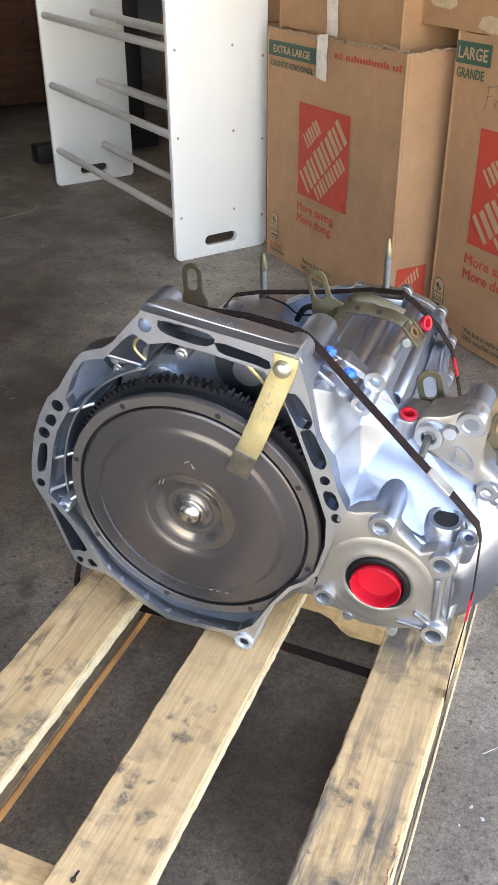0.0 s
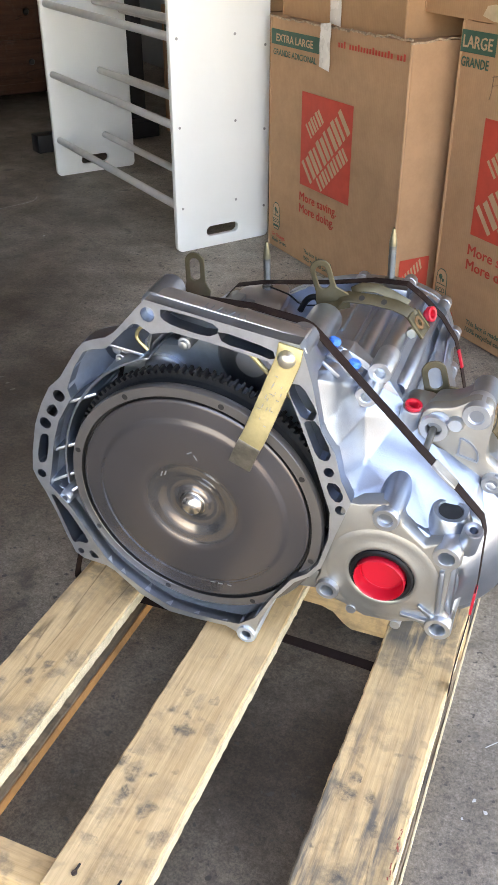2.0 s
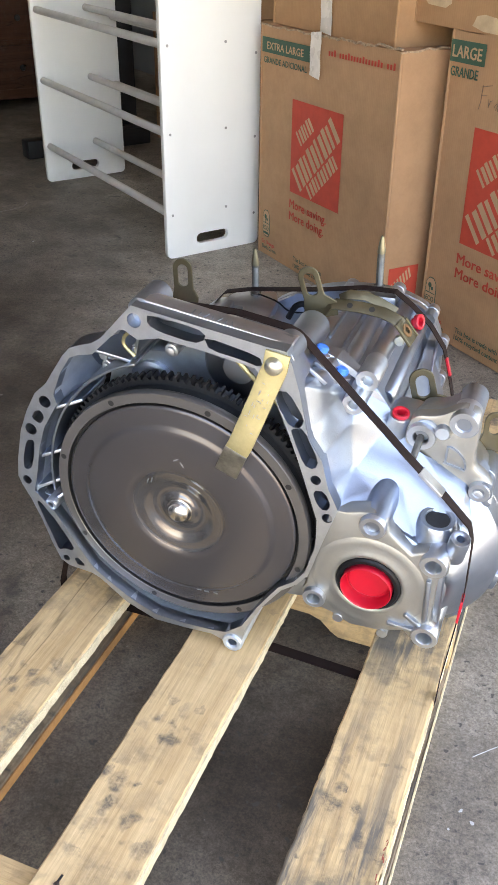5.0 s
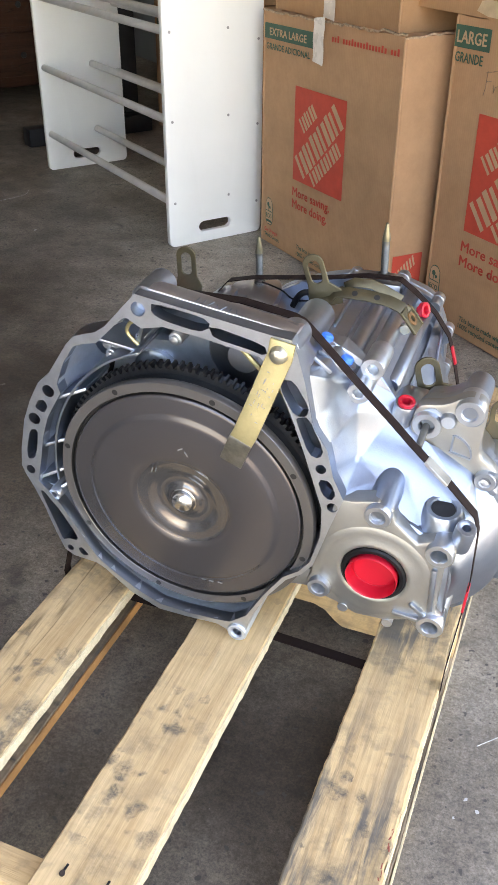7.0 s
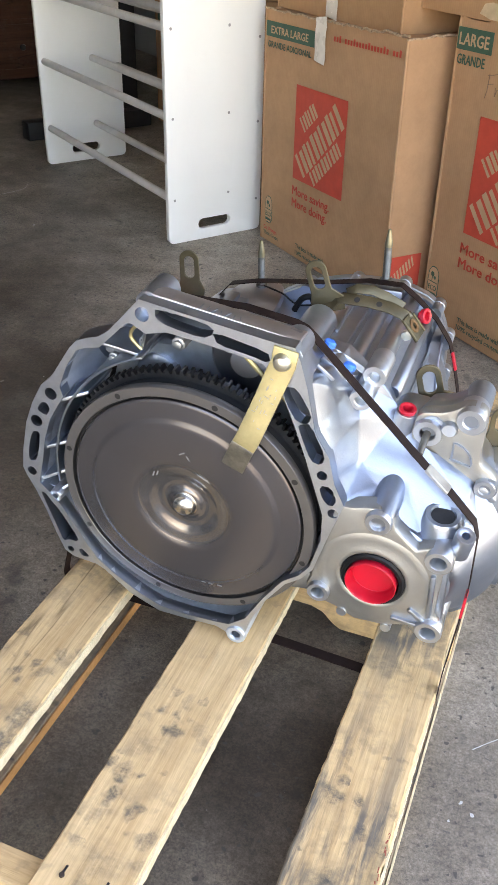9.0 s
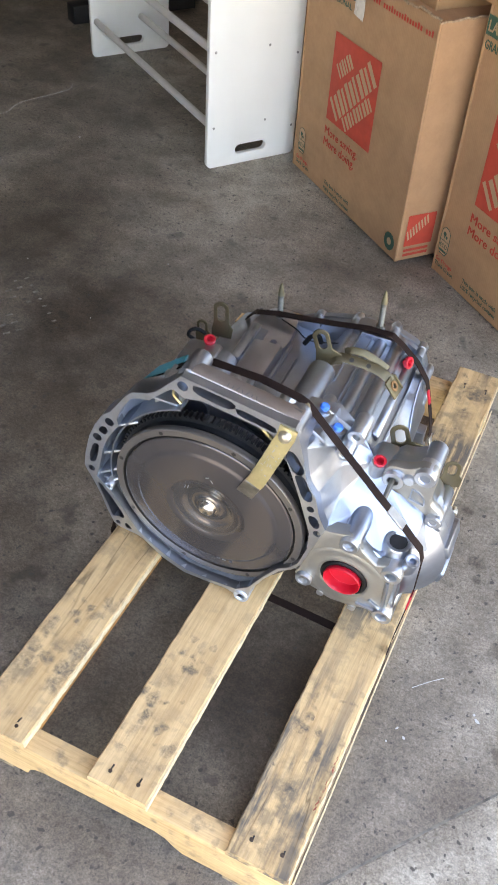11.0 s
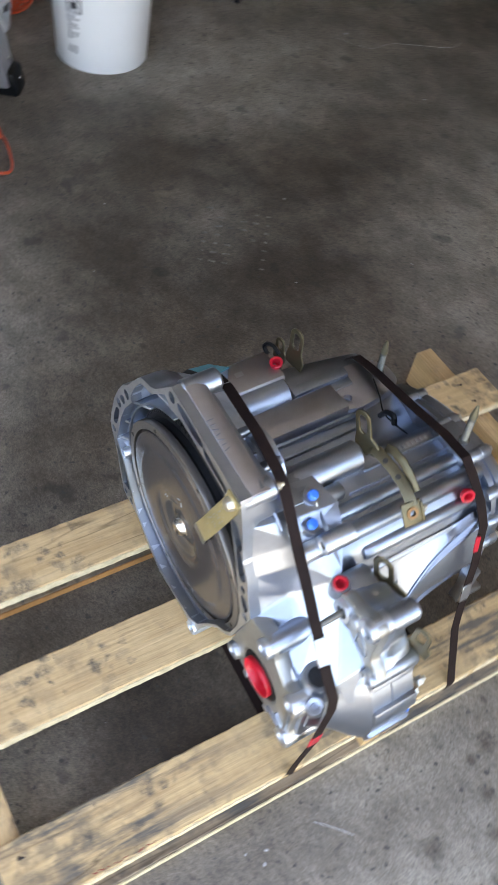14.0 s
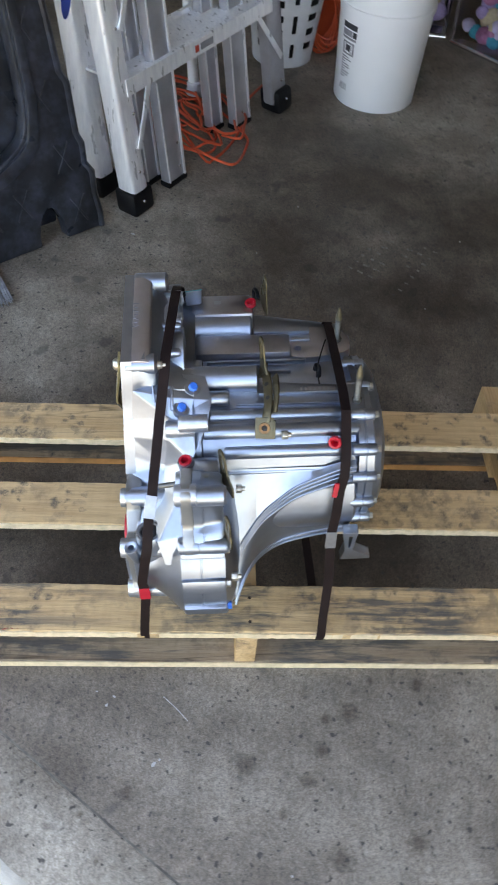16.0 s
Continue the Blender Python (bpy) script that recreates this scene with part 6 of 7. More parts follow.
words(lg, "100% recycled content", 0.017, 0.140, 0.022, 0.155, GREENINK)
for pts in ([(0.118, 0.600), (0.150, 0.607)], [(0.122, 0.604), (0.120, 0.570), (0.116, 0.555)], [(0.120, 0.583), (0.137, 0.586)], [(0.145, 0.580), (0.146, 0.563), (0.150, 0.576), (0.158, 0.579)], [(0.172, 0.575), (0.164, 0.568), (0.170, 0.561), (0.174, 0.574), (0.176, 0.560)]):
    bm = bm_new()
    tube(bm, [(x, -0.0014, z - 0.010) for x, z in pts], 0.0008, 5)
    part("pencil_mark", bm, PENCIL, lg)

t1 = carton((-0.838 - 0.752 * 0.022 + 0.659 * 0.047, 2.097 + 0.659 * 0.022 + 0.752 * 0.047, 0.633), 0.560, 0.38, 0.435, KRAFT2, "plain worn cardboard box stacked on another box", 3)
bm = bm_new()
band(bm, [(0.275 + 0.002 * math.sin(i), -0.0048 - 0.001 * abs(math.sin(i * 1.9)), 0.004 + 0.016 * i) for i in range(20)], (0.050, 0, 0), 0.0006)
part("tape", bm, TAPE, t1, "crinkled clear packing tape")
t2 = carton((-0.264 - 0.743 * 0.148, 1.720 + 0.669 * 0.148, 0.692), 0.59, 0.41, 0.42, KRAFT2, "worn cardboard box with tape residue stacked on top", 4, BX2)
for x, z, w, h in ((0.03, 0.04, 0.10, 0.05), (0.20, 0.005, 0.20, 0.030), (0.33, 0.02, 0.12, 0.05)):
    inked(t2, soften([(x, z), (x + w, z - 0.004), (x + w * 0.96, z + h), (x + w * 0.6, z + h * 0.8), (x + w * 0.1, z + h * 1.1)], 1), OLDTAPE, "tape_residue", -0.0045)

# ---------------------------------------------------------------- white dowel rack
SX, SY = Vector((0.602, 0.798, 0)), Vector((-0.798, 0.602, 0))
RK = Matrix(((SX.x, SY.x, 0, -1.058), (SX.y, SY.y, 0, 1.914), (0, 0, 1, 0), (0, 0, 0, 1))) @ Matrix.Scale(0.949, 4)
rack = thing("dowel_rack", RK, "white two-sided rack with round grey-white dowel rails", "rack")
RW, RH, RL = 0.335, 1.02, 1.014
sl = []
for i in range(9):
    a = -math.pi / 2 + math.pi * i / 8
    sl.append((0.205 + 0.0165 * math.cos(a), 0.0495 + 0.0165 * math.sin(a)))
for i in range(9):
    a = math.pi / 2 + math.pi * i / 8
    sl.append((0.121 + 0.0165 * math.cos(a), 0.0495 + 0.0165 * math.sin(a)))
rr = 0.018
outl = []
for cx, cz, a0 in ((RW - rr, rr, -90), (RW - rr, RH - rr, 0), (rr, RH - rr, 90), (rr, rr, 180)):
    outl += [(cx + rr * math.cos(radians(a0 + 15 * i)), cz + rr * math.sin(radians(a0 + 15 * i))) for i in range(7)]
for y in (0.0, RL):
    pn = part("end_panel", plate(bm_new(), outl, [sl], y, y + 0.018), WHITE, rack, "white laminated end panel with a hand slot", bevel=0.0015)
    for z in (0.137, 0.378, 0.619, 0.860):
        for x, dz in ((0.022, 0), (0.213, 0), (0.318, -0.036)):
            bm = bm_new()
            lathe(bm, [(0.0042, 0.0), (0.0042, 0.0006), (0.0016, 0.0010), (0.0, 0.0002)], Matrix.Translation((x, y + (-0.0002 if y == 0 else 0.0182), z + dz)) @ pose(0, 0, 0, 90 if y == 0 else -90, 0, 0), 12)
            part("screw", bm, SCREW, pn)
for z in (0.137, 0.378, 0.619, 0.860):
    for x, dz in ((0.022, 0), (0.213, 0), (0.318, -0.036)):
        if x > 0.3 and z < 0.2:
            continue
        bm = bm_new()
        cyl(bm, (x, 0.017, z + dz), (x, RL + 0.001, z + dz), 0.0125, seg=20)
        part("dowel_rail", bm, DOWEL, rack)

# ---------------------------------------------------------------- far end of the garage
DR = Matrix(((LAT.x, IN.x, 0, -2.57), (LAT.y, IN.y, 0, 3.575), (0, 0, 1, 0), (0, 0, 0, 1))) @ Matrix.Scale(0.911, 4)
dresser = thing("dresser", DR, "dark reddish-brown wooden dresser in deep shade", "dresser")
bm = bm_new()
box(bm, (-0.45, 0.25, 0.57), (1.5, 0.5, 1.0))
part("carcass", bm, DARKWOOD, dresser, bevel=0.006)
for z in (0.12, 0.36, 0.60, 0.84):
    bm = bm_new()
    box(bm, (-0.45, -0.008, z + 0.11), (1.44, 0.02, 0.215))
    dw = part("drawer_front", bm, DARKWOOD, dresser, bevel=0.006)
    for x in (-0.85, -0.05):
        bm = bm_new()
        lathe(bm, [(0.008, 0.0), (0.008, 0.012), (0.016, 0.018), (0.013, 0.026), (0.0, 0.028)], Matrix.Translation((x, -0.018, z + 0.11)) @ pose(0, 0, 0, 90, 0, 0), 16)
        part("knob", bm, BLACKMETAL, dw)
for x in (-1.15, 0.25):
    for y in (0.04, 0.46):
        bm = bm_new()
        box(bm, (x, y, 0.035), (0.06, 0.06, 0.07))
        part("foot", bm, DARKWOOD, dresser, bevel=0.004)
stand = thing("metal_stand", pose(-2.062, 2.790, 0, 0, 0, 55) @ Matrix.Scale(0.93, 4), "black square-tube metal stand in the shade", "stand")
bm = bm_new()
box(bm, (0.25, 0.0, 0.043), (0.60, 0.075, 0.075))
part("foot_bar", bm, BLACKMETAL, stand, bevel=0.004)
bm = bm_new()
box(bm, (0.50, 0.10, 0.60), (0.075, 0.075, 1.12))
part("post", bm, BLACKMETAL, stand, bevel=0.004)
bm = bm_new()
box(bm, (0.50, 0.05, 0.060), (0.07, 0.16, 0.04))
part("gusset", bm, BLACKMETAL, stand, bevel=0.003)
for o, w, d, h in (((-1.77, 3.32, 0), 0.46, 0.37, 0.51), ((-1.725, 3.275, 0.516), 0.415, 0.35, 0.415)):
    b = carton(o, w, d, h, KRAFT2, "brown cardboard box in the shade behind the rack", int(h * 100))
    inked(b, ((0.03, h - 0.10), (0.20, h - 0.10), (0.20, h - 0.05), (0.03, h - 0.05)), GREENINK, "green_band", -0.006)

# ---------------------------------------------------------------- ladder corner
LD = Matrix(((-0.803, 0.596, 0, -1.380), (0.596, 0.803, 0, 0.3275), (0, 0, 1, 0), (0, 0, 0, 1))) @ Matrix.Scale(0.962, 4)
ladder = thing("stepladder", LD, "folded aluminium stepladder leaning with black rubber feet", "ladder")
LEAN_L = -0.15


def lp(s, z, y=0.0):
    return Vector((s, y + LEAN_L * z, z))


def solid(s0, z0, s1, z1, w, d, material, y=0.0, name="rail", bev=0.006):
    a, b = lp(s0, z0, y), lp(s1, z1, y)
    pf = ((-w / 2, -d / 2), (w / 2, -d / 2), (w / 2, d / 2), (-w / 2, d / 2))
    return part(name, rings(bm_new(), [[a + Vector((p, q, 0)) for p, q in pf], [b + Vector((p, q, 0)) for p, q in pf]]), material, ladder, bevel=bev)


TOPZ = 1.75


def oval(s0, s1, y, w, d, material, name="rail"):
    """A rounded box-section rail."""
    a, b = lp(s0, 0.05, y), lp(s1, TOPZ, y)
    pf = []
    for i in range(28):
        t = 2 * math.pi * i / 28
        c, q = math.cos(t), math.sin(t)
        pf.append(Vector((w / 2 * math.copysign(abs(c) ** 0.38, c), d / 2 * math.copysign(abs(q) ** 0.38, q), 0)))
    return part(name, rings(bm_new(), [[a + p for p in pf], [b + p for p in pf]]), material, ladder)


oval(-0.005, -0.03, 0.0, 0.066, 0.062, ALU)
solid(-0.005, 0.0, -0.004, 0.068, 0.086, 0.072, BLACKRUB, name="rubber_foot", bev=0.010)
oval(0.005, 0.055, -0.135, 0.066, 0.062, ALU)
solid(0.005, 0.0, 0.006, 0.060, 0.084, 0.070, BLACKRUB, y=-0.135, name="rubber_foot", bev=0.010)
for s, y in ((0.175, 0.0), (0.130, -0.055), (0.575, -0.035), (0.500, -0.085)):
    wd = 0.082 if y > -0.04 else 0.06
    e = wd / 2 - 0.005
    solid(s, 0.012, s, TOPZ, wd, 0.028, ALUDULL, y=y, bev=0.002)
    solid(s + e, 0.012, s + e, TOPZ, 0.010, 0.034, ALU, y=y, name="rail_lip", bev=0.002)
    solid(s - e, 0.012, s - e, TOPZ, 0.006, 0.033, ALU, y=y, name="rail_lip", bev=0.002)
    solid(s, 0.0, s, 0.016, wd + 0.006, 0.036, BLACKRUB, y=y, name="rubber_foot", bev=0.003)
solid(0.735, 0.03, 0.66, TOPZ, 0.085, 0.040, ALUDULL, name="rail", bev=0.008)
solid(0.745, 0.0, 0.742, 0.075, 0.085, 0.080, BLACKRUB, name="rubber_foot", bev=0.014)
for z in (0.372, 0.682, 0.992):
    bm = bm_new()
    # a channel step: upright front, ribbed tread a little lower, upright back lip
    tread = [(0.022, z - 0.010)]
    for i in range(7):
        tread += [(0.018 - 0.018 * i, z - 0.010), (0.014 - 0.018 * i, z - 0.007), (0.008 - 0.018 * i, z - 0.007), (0.004 - 0.018 * i, z - 0.010)]
    sec = [(0.034, z - 0.042), (0.034, z), (0.022, z)] + tread + [(-0.110, z), (-0.122, z), (-0.122, z - 0.030), (-0.114, z - 0.030), (-0.114, z - 0.016), (0.026, z - 0.016), (0.026, z - 0.042)]
    rings(bm, [[lp(s, zz, y) for y, zz in sec] for s in (0.000, 0.35, 0.695)])
    st = part("step", bm, ALU, ladder, "ribbed aluminium step with a folded front")
    for s0, s1 in ((0.045, 0.010), (0.685, 0.735)):
        bm = bm_new()
        band(bm, [lp(s0 + (0.05 if s0 < 0.3 else -0.07), z - 0.03, 0.03), lp(s1, z - 0.19, 0.034)], (0.018, 0, 0), 0.004)
        part("brace", bm, ALU, ladder, bevel=0.001)
bm = bm_new()
pts = [lp(0.290, 0.334, 0.0352), lp(0.390, 0.334, 0.0352), lp(0.390, 0.368, 0.0352), lp(0.290, 0.368, 0.0352)]
quad(bm, pts)
lbl = part("sticker", bm, WHITEP, ladder, "small white safety sticker")
for a, b, mt in ((0.06, 0.24, REDINK), (0.32, 0.92, GREYINK)):
    bm = bm_new()
    quad(bm, [pts[0].lerp(pts[1], a) + (pts[3] - pts[0]) * 0.2 + Vector((0, 0.0006, 0)), pts[0].lerp(pts[1], b) + (pts[3] - pts[0]) * 0.2 + Vector((0, 0.0006, 0)), pts[0].lerp(pts[1], b) + (pts[3] - pts[0]) * 0.75 + Vector((0, 0.0006, 0)), pts[0].lerp(pts[1], a) + (pts[3] - pts[0]) * 0.75 + Vector((0, 0.0006, 0))])
    part("print", bm, mt, lbl)
bm = bm_new()
el = [(0.018 * math.cos(2 * math.pi * i / 24), 0.055 * math.sin(2 * math.pi * i / 24)) for i in range(24)]
plate(bm, el, [], 0, 0.0006)
part("sticker", bm, BLUEINK, ladder, "oval blue maker's sticker", m=Matrix.Translation(lp(-0.03, 0.545, -0.0955)) @ pose(0, 0, 0, 8, 0, 180))
for s, z, y in ((0.0, 0.12, 0.031), (0.012, 0.34, 0.031), (0.012, 0.28, 0.031), (-0.005, 0.5, 0.031), (0.19, 0.05, 0.017), (0.19, 0.12, 0.017), (0.57, 0.05, -0.018), (0.745, 0.1, 0.022), (0.745, 0.045, 0.041), (-0.005, 0.036, 0.0365)):
    bm = bm_new()
    lathe(bm, [(0.0045, 0.0), (0.004, 0.0018), (0.002, 0.003), (0.0, 0.0032)], Matrix.Translation(lp(s, z, y)) @ pose(0, 0, 0, -90, 0, 0), 12)
    part("rivet", bm, HUB, ladder)

# folded black plastic sawhorse
TX, TYV = Vector((-0.586, 0.810, 0)), Vector((0.810, 0.586, 0))
TB = Matrix(((TX.x, -TYV.x, 0, -1.303), (TX.y, -TYV.y, 0, 0.219), (0, 0, 1, 0), (0, 0, 0, 1))) @ pose(0, 0, 0, -8.5, 0, 0) @ Matrix.Scale(0.974, 4)
saw = thing("folding_sawhorse", TB, "folded scuffed black plastic sawhorse leaning on the ladder", "sawhorse")
outl = [(0.0, 0.0), (0.002, 0.04), (-0.006, 0.10), (-0.004, 0.16), (-0.022, 0.19), (-0.020, 0.24), (-0.032, 0.27), (-0.034, 0.40), (-0.050, 0.43), (-0.062, 0.60), (-0.09, 0.92), (-0.66, 0.92), (-0.68, 0.6), (-0.70, 0.0), (-0.60, 0.0)] + list(reversed([(-0.545 + 0.055 * math.cos(math.pi * i / 10), 0.095 * math.sin(math.pi * i / 10)) for i in range(11)])) + [(-0.47, 0.0), (-0.18, 0.0)] + list(reversed([(-0.140 + 0.040 * math.cos(math.pi * i / 10), 0.100 * math.sin(math.pi * i / 10)) for i in range(11)])) + [(-0.095, 0.0)]
win = soften([(-0.165, 0.30), (-0.150, 0.42), (-0.165, 0.80), (-0.55, 0.80), (-0.55, 0.25), (-0.30, 0.225), (-0.21, 0.265)], 2)
part("leg_frame", plate(bm_new(), outl, [win], -0.022, 0.022), PLASTBLACK, saw, bevel=0.005)
mid = lambda k: [(-0.355 + (x + 0.355) * k, 0.51 + (z - 0.51) * k) for x, z in win]
part("window_rim", plate(bm_new(), mid(1.16), [mid(1.03)], -0.034, -0.021), PLASTBLACK, saw, "raised moulded rim", bevel=0.004)
part("edge_rim", tube(bm_new(), [(x + 0.004, -0.020, z) for x, z in outl[:11]], 0.009, 8), PLASTBLACK, saw)
part("inner_leg_frame", plate(bm_new(), [(-0.10, 0.03), (-0.13, 0.85), (-0.62, 0.85), (-0.62, 0.03)], [soften([(-0.20, 0.33), (-0.21, 0.74), (-0.5, 0.74), (-0.5, 0.3)], 1)], 0.030, 0.060), PLASTBLACK, saw, bevel=0.005)
for x, z in ((-0.055, 0.07), (-0.075, 0.22), (-0.105, 0.38), (-0.30, 0.12), (-0.21, 0.13), (-0.12, 0.55)):
    for a in (28, -28):
        bm = bm_new()
        box(bm, (x, -0.0235, z), (0.0045, 0.004, 0.085), (0, a, 0))
        part("moulded_rib", bm, PLASTBLACK, saw, bevel=0.001)

# orange extension cord in a loose heap
rnd = random.Random(31)
cord = thing("extension_cord", pose(-1.850, 0.462, 0, 0, 0, 6) @ Matrix.Scale(1.02, 4), "loose heap of orange extension cord on the floor", "extension cord")
pts = []
for i in range(104):
    a = i * 0.52 + rnd.uniform(-0.12, 0.12)
    r = 0.115 + 0.085 * math.sin(i * 0.37) + rnd.uniform(-0.02, 0.02)
    c = Vector((0.02 * math.sin(i * 0.11), 0.05 * math.cos(i * 0.083), 0))
    pts.append(c + Vector((r * 1.35 * math.cos(a), r * 0.62 * math.sin(a) + 0.05 * math.cos(a), 0.008 + 0.045 * (0.5 + 0.5 * math.sin(i * 0.9)) * (1 - abs(r - 0.13) * 2.5))))
pts += [Vector((0.20, 0.02, 0.006)), Vector((0.22, 0.06, 0.006)), Vector((0.14, 0.12, 0.006)), Vector((0.03, 0.17, 0.006)), Vector((-0.10, 0.20, 0.006)), Vector((-0.22, 0.28, 0.006))]
part("cable", tube(bm_new(), smooth_path(pts, 4), 0.0040, 8), ORANGE, cord)

# white pipe with its fitting
pipe = thing("plastic_pipe", pose(-2.013, 0.486, 0) @ Matrix.Scale(0.96, 4), "white plastic pipe with an end fitting standing behind the ladder", "pipe")
bm = bm_new()
cyl(bm, (0, 0, 0.03), (-0.05, -0.10, 1.3), 0.0185, seg=20)
part("tube", bm, WHITEP, pipe)
part("fitting", lathe(bm_new(), [(0.018, 0.0), (0.026, 0.002), (0.028, 0.014), (0.026, 0.026), (0.024, 0.030), (0.024, 0.050), (0.020, 0.054)], Matrix(), 20), GREYW, pipe)

# ---------------------------------------------------------------- bucket and the corner behind it
bucket = thing("bucket", pose(-2.068, 1.085, 0) @ Matrix.Scale(1.008, 4), "white plastic five-gallon bucket with a printed label", "bucket")
BH = 0.37
part("body", lathe(bm_new(), [(0.0, 0.004), (0.122, 0.004), (0.129, 0.0), (0.1315, 0.004), (0.145, BH - 0.09), (0.1455, BH - 0.075), (0.1495, BH - 0.075), (0.1495, BH - 0.060), (0.1465, BH - 0.058), (0.148, BH - 0.01), (0.152, BH - 0.008), (0.152, BH), (0.145, BH), (0.142, BH - 0.02), (0.127, 0.012), (0.0, 0.010)], Matrix(), 72), WHITEP, bucket)

def curved_print(a0, a1, z0, z1, material, name="print"):
    bm = bm_new()
    a0, a1 = ((a - A0 - 0.12) * 1.8 + A0 + 0.15 for a in (a0, a1))
    rad = lambda z: 0.1315 + 0.0135 * (z / (BH - 0.09)) + 0.0008
    rings(bm, [[(rad(z) * math.cos(a), rad(z) * math.sin(a), z) for a in [a0 + (a1 - a0) * i / 8 for i in range(9)]] for z in (z0, (z0 + z1) / 2, z1)], False, False, False)
    return part(name, bm, material, bucket)


A0 = radians(-66)
curved_print(A0, A0 + 0.24, 0.245, 0.262, INK)
curved_print(A0, A0 + 0.17, 0.222, 0.240, GREYINK)
curved_print(A0 + 0.18, A0 + 0.24, 0.222, 0.240, INK)
curved_print(A0, A0 + 0.24, 0.212, 0.219, GREYINK)
curved_print(A0 + 0.02, A0 + 0.22, 0.165, 0.205, GREYINK)
curved_print(A0 + 0.04, A0 + 0.20, 0.170, 0.200, WHITEP).data.materials[0] = WHITEP
curved_print(A0 + 0.08, A0 + 0.16, 0.176, 0.196, INK)
for i in range(9):
    curved_print(A0 + 0.02, A0 + 0.02 + 0.18 * (0.7 + 0.3 * math.sin(i * 2.2)), 0.155 - 0.008 * i, 0.159 - 0.008 * i, GREYINK)
for i in range(7):
    curved_print(A0 + 0.02 + 0.02 * i, A0 + 0.03 + 0.02 * i, 0.050, 0.072, GREYINK)

basket = thing("laundry_basket", pose(-2.330, 0.795, 0) @ Matrix.Scale(0.76, 4), "white plastic laundry basket with rows of slots", "laundry basket")
bm = bm_new()
SEG, ROW = 96, 34
vs = [[bm.verts.new(((0.135 + 0.065 * j / ROW) * math.cos(2 * math.pi * i / SEG), (0.135 + 0.065 * j / ROW) * math.sin(2 * math.pi * i / SEG), 0.55 * j / ROW)) for i in range(SEG)] for j in range(ROW + 1)]
for j in range(ROW):
    for i in range(SEG):
        upr = (i // 8) % 3 == 0
        slot = (2 <= j % 8 <= 6 and i % 8 in (2, 3)) if upr else (j % 4 in (1, 2) and 1 <= i % 8 <= 5)
        if j < 3 or j > ROW - 4 or not slot:
            bm.faces.new((vs[j][i], vs[j][(i + 1) % SEG], vs[j + 1][(i + 1) % SEG], vs[j + 1][i]))
part("wall", bm, GREYW, basket).modifiers.new("thickness", "SOLIDIFY").thickness = 0.003
part("base", lathe(bm_new(), [(0.0, 0.002), (0.134, 0.0), (0.137, 0.006), (0.0, 0.008)], Matrix(), 48), GREYW, basket)
part("rim", lathe(bm_new(), [(0.199, 0.545), (0.212, 0.545), (0.214, 0.560), (0.199, 0.560), (0.199, 0.545)], Matrix(), 48), GREYW, basket)
part("lining", lathe(bm_new(), [(0.0, 0.012), (0.118, 0.012), (0.18, 0.50), (0.0, 0.50)], Matrix(), 32), BLACKRUB, basket, "dark laundry inside")

tub = thing("orange_tub", pose(-2.537, 0.896, 0) @ Matrix.Scale(0.952, 4), "orange-red plastic tub standing behind the basket", "tub")
part("body", lathe(bm_new(), [(0.0, 0.004), (0.14, 0.0), (0.145, 0.01), (0.175, 0.34), (0.182, 0.34), (0.182, 0.355), (0.168, 0.355), (0.14, 0.02), (0.0, 0.015)], Matrix(), 48), ORANGEP, tub)
coil = thing("coiled_cord", pose(-2.366, 0.938, 0) @ Matrix.Scale(0.955, 4), "orange cord coiled upright beside the tub", "extension cord")
pts = []
for i in range(110):
    a = i * 0.48
    r = 0.075 + 0.02 * math.sin(i * 0.7)
    pts.append((0.02 * math.sin(i * 0.21), r * 0.75 * math.cos(a), 0.13 + 1.45 * r * math.sin(a) * 0.95))
part("cable", tube(bm_new(), smooth_path(pts, 3), 0.0048, 8), ORANGE, coil)
brush = thing("hand_brush", pose(-2.385, 0.896, 0.340) @ Matrix.Scale(0.952, 4), "yellow-bristled brush with a white ribbed collar on the tub", "brush")
bm = bm_new()
pr = []
for i in range(7):
    pr += [(0.030, 0.006 + 0.009 * i), (0.026, 0.011 + 0.009 * i)]
lathe(bm, [(0.0, 0.0), (0.03, 0.0)] + pr + [(0.0, 0.07)], pose(0, 0, 0.0, 0, 0, 0), 24)
part("collar", bm, WHITEP, brush)
rnd = random.Random(8)
bm = bm_new()
for i in range(90):
    a, r = rnd.uniform(0, 6.28), 0.026 * math.sqrt(rnd.random())
    k = rnd.uniform(1.5, 2.3)
    cyl(bm, (r * math.cos(a), r * math.sin(a), 0.066), (k * r * math.cos(a), k * r * math.sin(a), 0.12 + rnd.uniform(-0.01, 0.015)), 0.0022, 0.0012, seg=4)
part("bristles", bm, YELLOW, brush)

# clear bins of pom-poms on a chrome rail


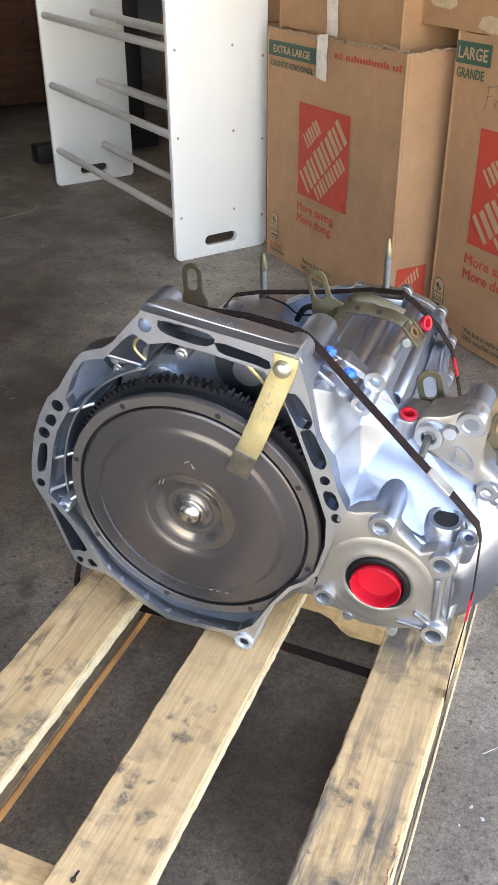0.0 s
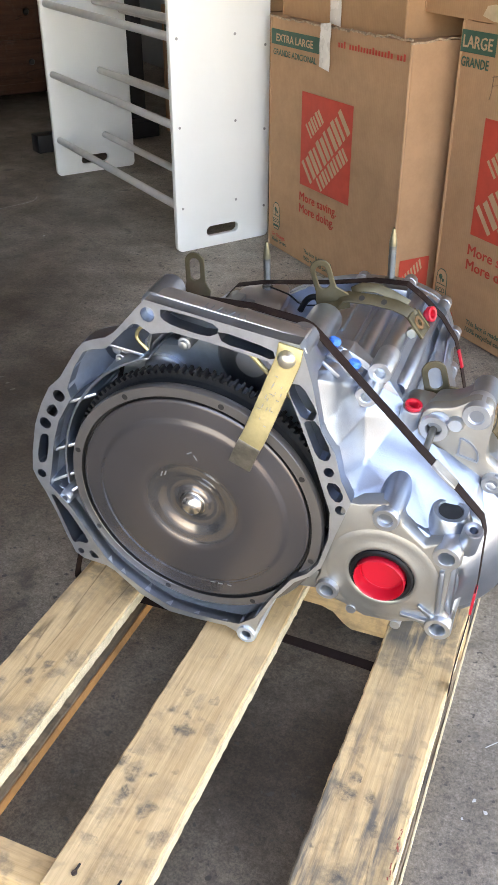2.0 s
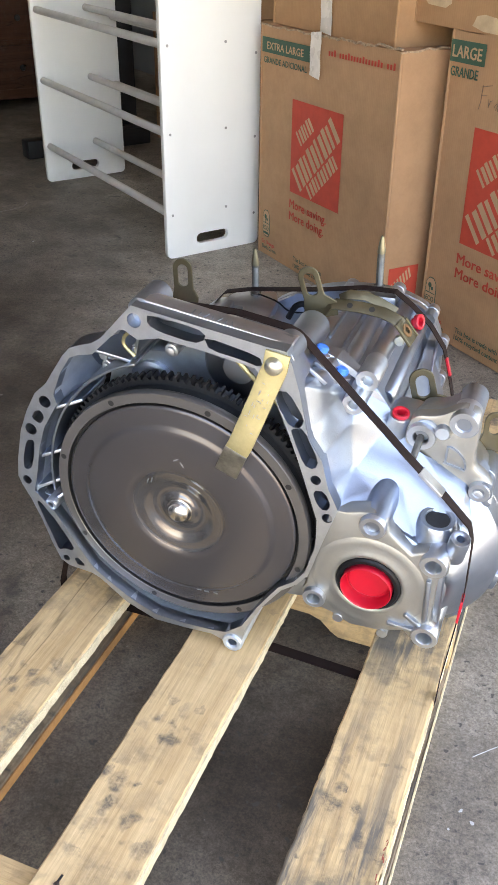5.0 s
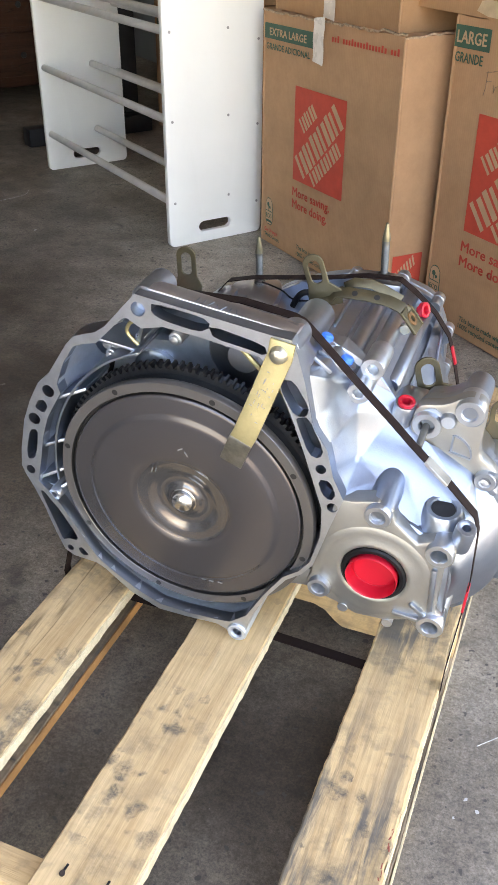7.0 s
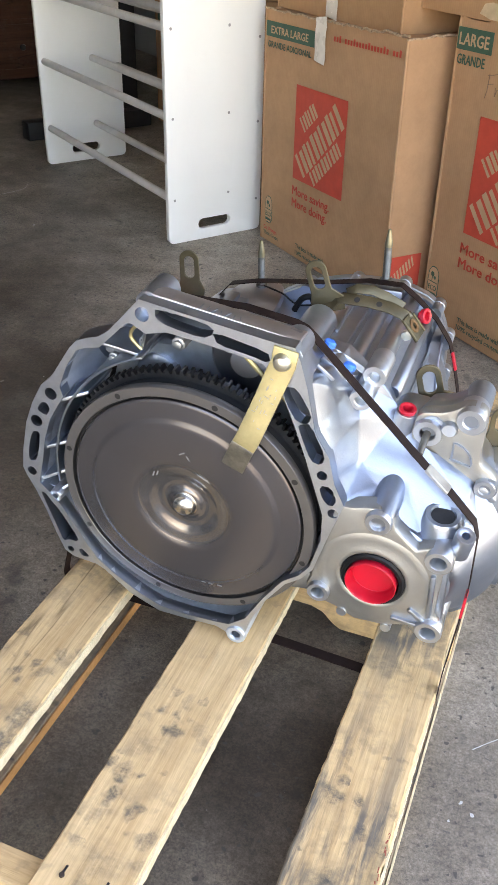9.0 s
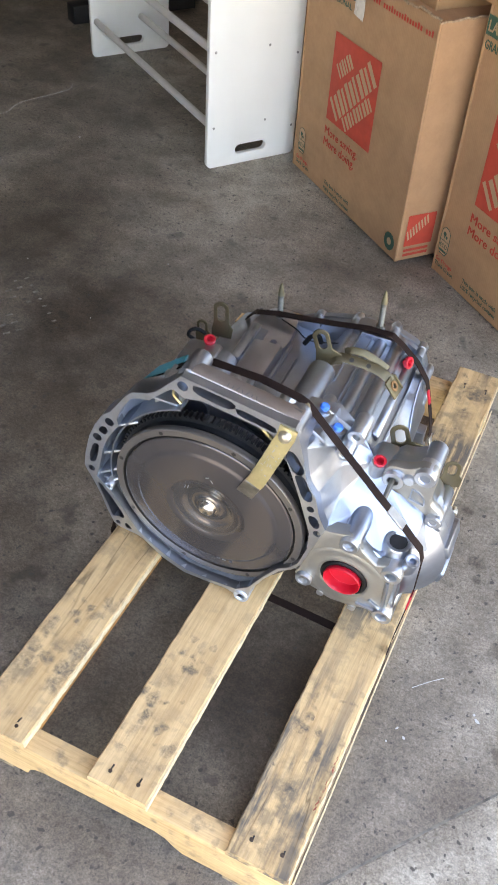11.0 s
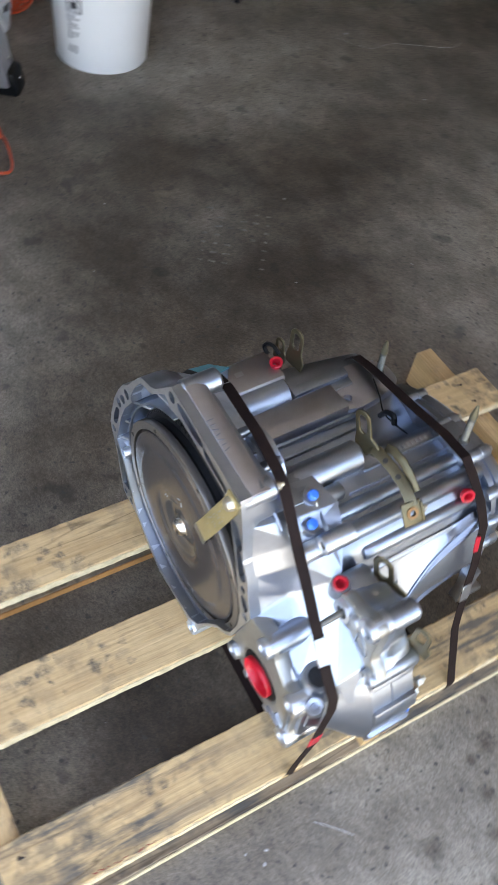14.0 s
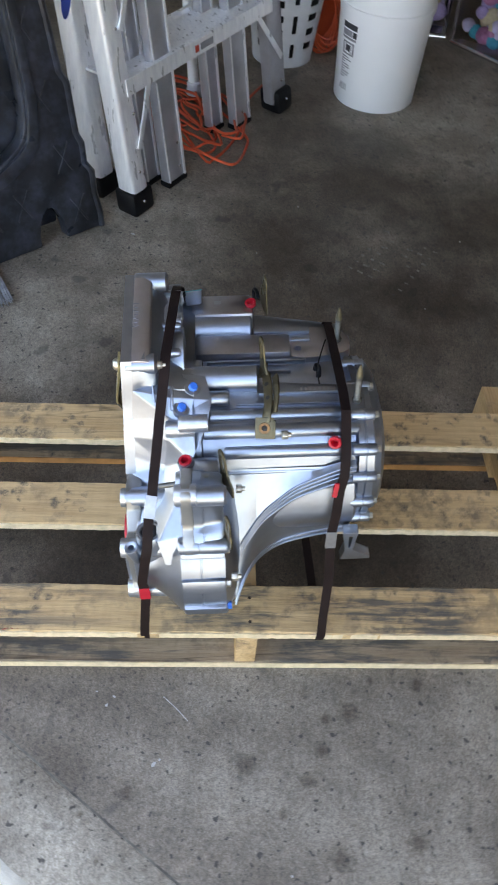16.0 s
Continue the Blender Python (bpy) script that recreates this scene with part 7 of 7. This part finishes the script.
def pom_bin(o, ang, w, d, h, seed):
    c = thing("clear_bin", pose(*o, 0, 0, ang), "clear bin with a chrome edge full of soft coloured pom-poms", "bin", "clear bins")
    rnd = random.Random(seed)
    for i in range(70):
        r = rnd.uniform(0.022, 0.034)
        x, y, z = rnd.uniform(r, w - r), r + 0.004 + (rnd.random() ** 2) * (d * 0.5), rnd.uniform(0.02 + r, h - 0.02)
        bm = bm_new()
        bmesh.ops.create_icosphere(bm, subdivisions=2, radius=r)
        for v in bm.verts:
            v.co = v.co * (1 + 0.10 * noise.noise(v.co * 90 + Vector((i, 0, 0)))) + Vector((x, y, z))
        part("pom_pom", bm, POM[rnd.randrange(5)], c)
    bm = bm_new()
    box(bm, (w / 2, d / 2, h / 2 + 0.012), (w, d, h))
    sh = part("shell", bm, GLASS, c, "clear plastic shell", bevel=0.004)
    sh.visible_shadow = False
    bm = bm_new()
    box(bm, (w / 2, d * 0.8, h / 2 + 0.012), (w - 0.02, 0.01, h - 0.02))
    part("backing", bm, POM[1], c)
    bm = bm_new()
    tube(bm, [(-0.005, -0.006, 0.008), (w + 0.10 * (seed == 1), -0.006, 0.008)], 0.008, 12)
    tube(bm, [(-0.005, -0.006, 0.008), (-0.005, -0.006, h)], 0.006, 12)
    part("chrome_edge", bm, CHROME, c)
    if seed == 1:
        bm = bm_new()
        cyl(bm, (w + 0.095, -0.006, 0.008), (w + 0.115, -0.006, 0.008), 0.010, seg=14)
        part("end_cap", bm, BLACKRUB, c)
    return c


pom_bin((-2.471, 1.439, 0), 41, 0.22, 0.24, 0.40, 1)
pom_bin((-2.551, 1.146, 0), 81, 0.275, 0.24, 0.40, 2)

# ---------------------------------------------------------------- small things on the floor
broom = thing("broom_head", pose(-0.966, -0.020, 0, 0, 0, 200) @ Matrix.Scale(0.977, 4), "worn grey flat broom head lying on the floor", "broom")
rnd = random.Random(14)
bm = bm_new()
for i in range(160):
    y = rnd.uniform(-0.05, 0.05)
    cyl(bm, (-0.03 + rnd.uniform(-0.01, 0.015), y * 1.15, 0.003 + rnd.random() * 0.012), (0.14, y * 0.8, 0.006 + rnd.random() * 0.02), 0.0012, seg=4)
part("bristles", bm, BRISTLE, broom)
bm = bm_new()
box(bm, (0.16, 0, 0.018), (0.05, 0.11, 0.034))
part("head", bm, PLASTBLACK, broom, bevel=0.006)
chip = bm_new()
bmesh.ops.create_icosphere(chip, subdivisions=2, radius=0.006)
for v in chip.verts:
    v.co = Vector((v.co.x * 1.1, v.co.y * 0.8, v.co.z * 0.6 + 0.0035)) * (1 + 0.2 * noise.noise(v.co * 200))
tagged(part("brick_chip", chip, CHIP, None, m=pose(0.015, 0.023, 0)), "small chip of red brick on the floor", "chip")


def flake(x, y, s, seed):
    rnd = random.Random(seed)
    bm = bm_new()
    k = 9
    ring = [(s * rnd.uniform(0.4, 1.0) * math.cos(2 * math.pi * i / k), s * rnd.uniform(0.25, 0.7) * math.sin(2 * math.pi * i / k)) for i in range(k)]
    rings(bm, [[(p, q, 0.0004) for p, q in ring], [(p * 0.9, q * 0.9, 0.0012) for p, q in ring]])
    tagged(part("paint_fleck", bm, FLAKE, None, m=pose(x, y, 0, 0, 0, rnd.uniform(0, 180))), "small white fleck of dried paint on the concrete", "fleck", "flecks on the floor")


for i, (x, y, s) in enumerate(((0.184, 0.412, 0.01), (0.177, 0.422, 0.006), (-1.255, 0.319, 0.012), (-1.516, 1.899, 0.012), (-1.935, 1.895, 0.016), (0.066, 0.342, 0.006), (0.081, 0.33, 0.007), (0.056, 0.312, 0.005), (-1.252, 1.216, 0.006), (-0.965, 1.067, 0.005), (-1.4, 0.778, 0.006), (-1.182, 0.649, 0.004), (-0.91, 1.376, 0.005), (0.36, 0.626, 0.005))):
    flake(x, y, s * 0.65, i)
for pts in ([(-1.923, 1.849), (-1.874, 1.877), (-1.827, 1.927), (-1.833, 1.987), (-1.826, 2.032), (-1.79, 2.105), (-1.75, 2.194), (-1.764, 2.251)], [(0.067, 0.426), (0.092, 0.451), (0.112, 0.468)]):
    bm = bm_new()
    tube(bm, smooth_path([(x, y, 0.0002) for x, y in pts]), 0.0006, 5)
    tagged(part("scratch", bm, FLAKE), "thin pale scratch in the concrete", "scratch", "", "structure")
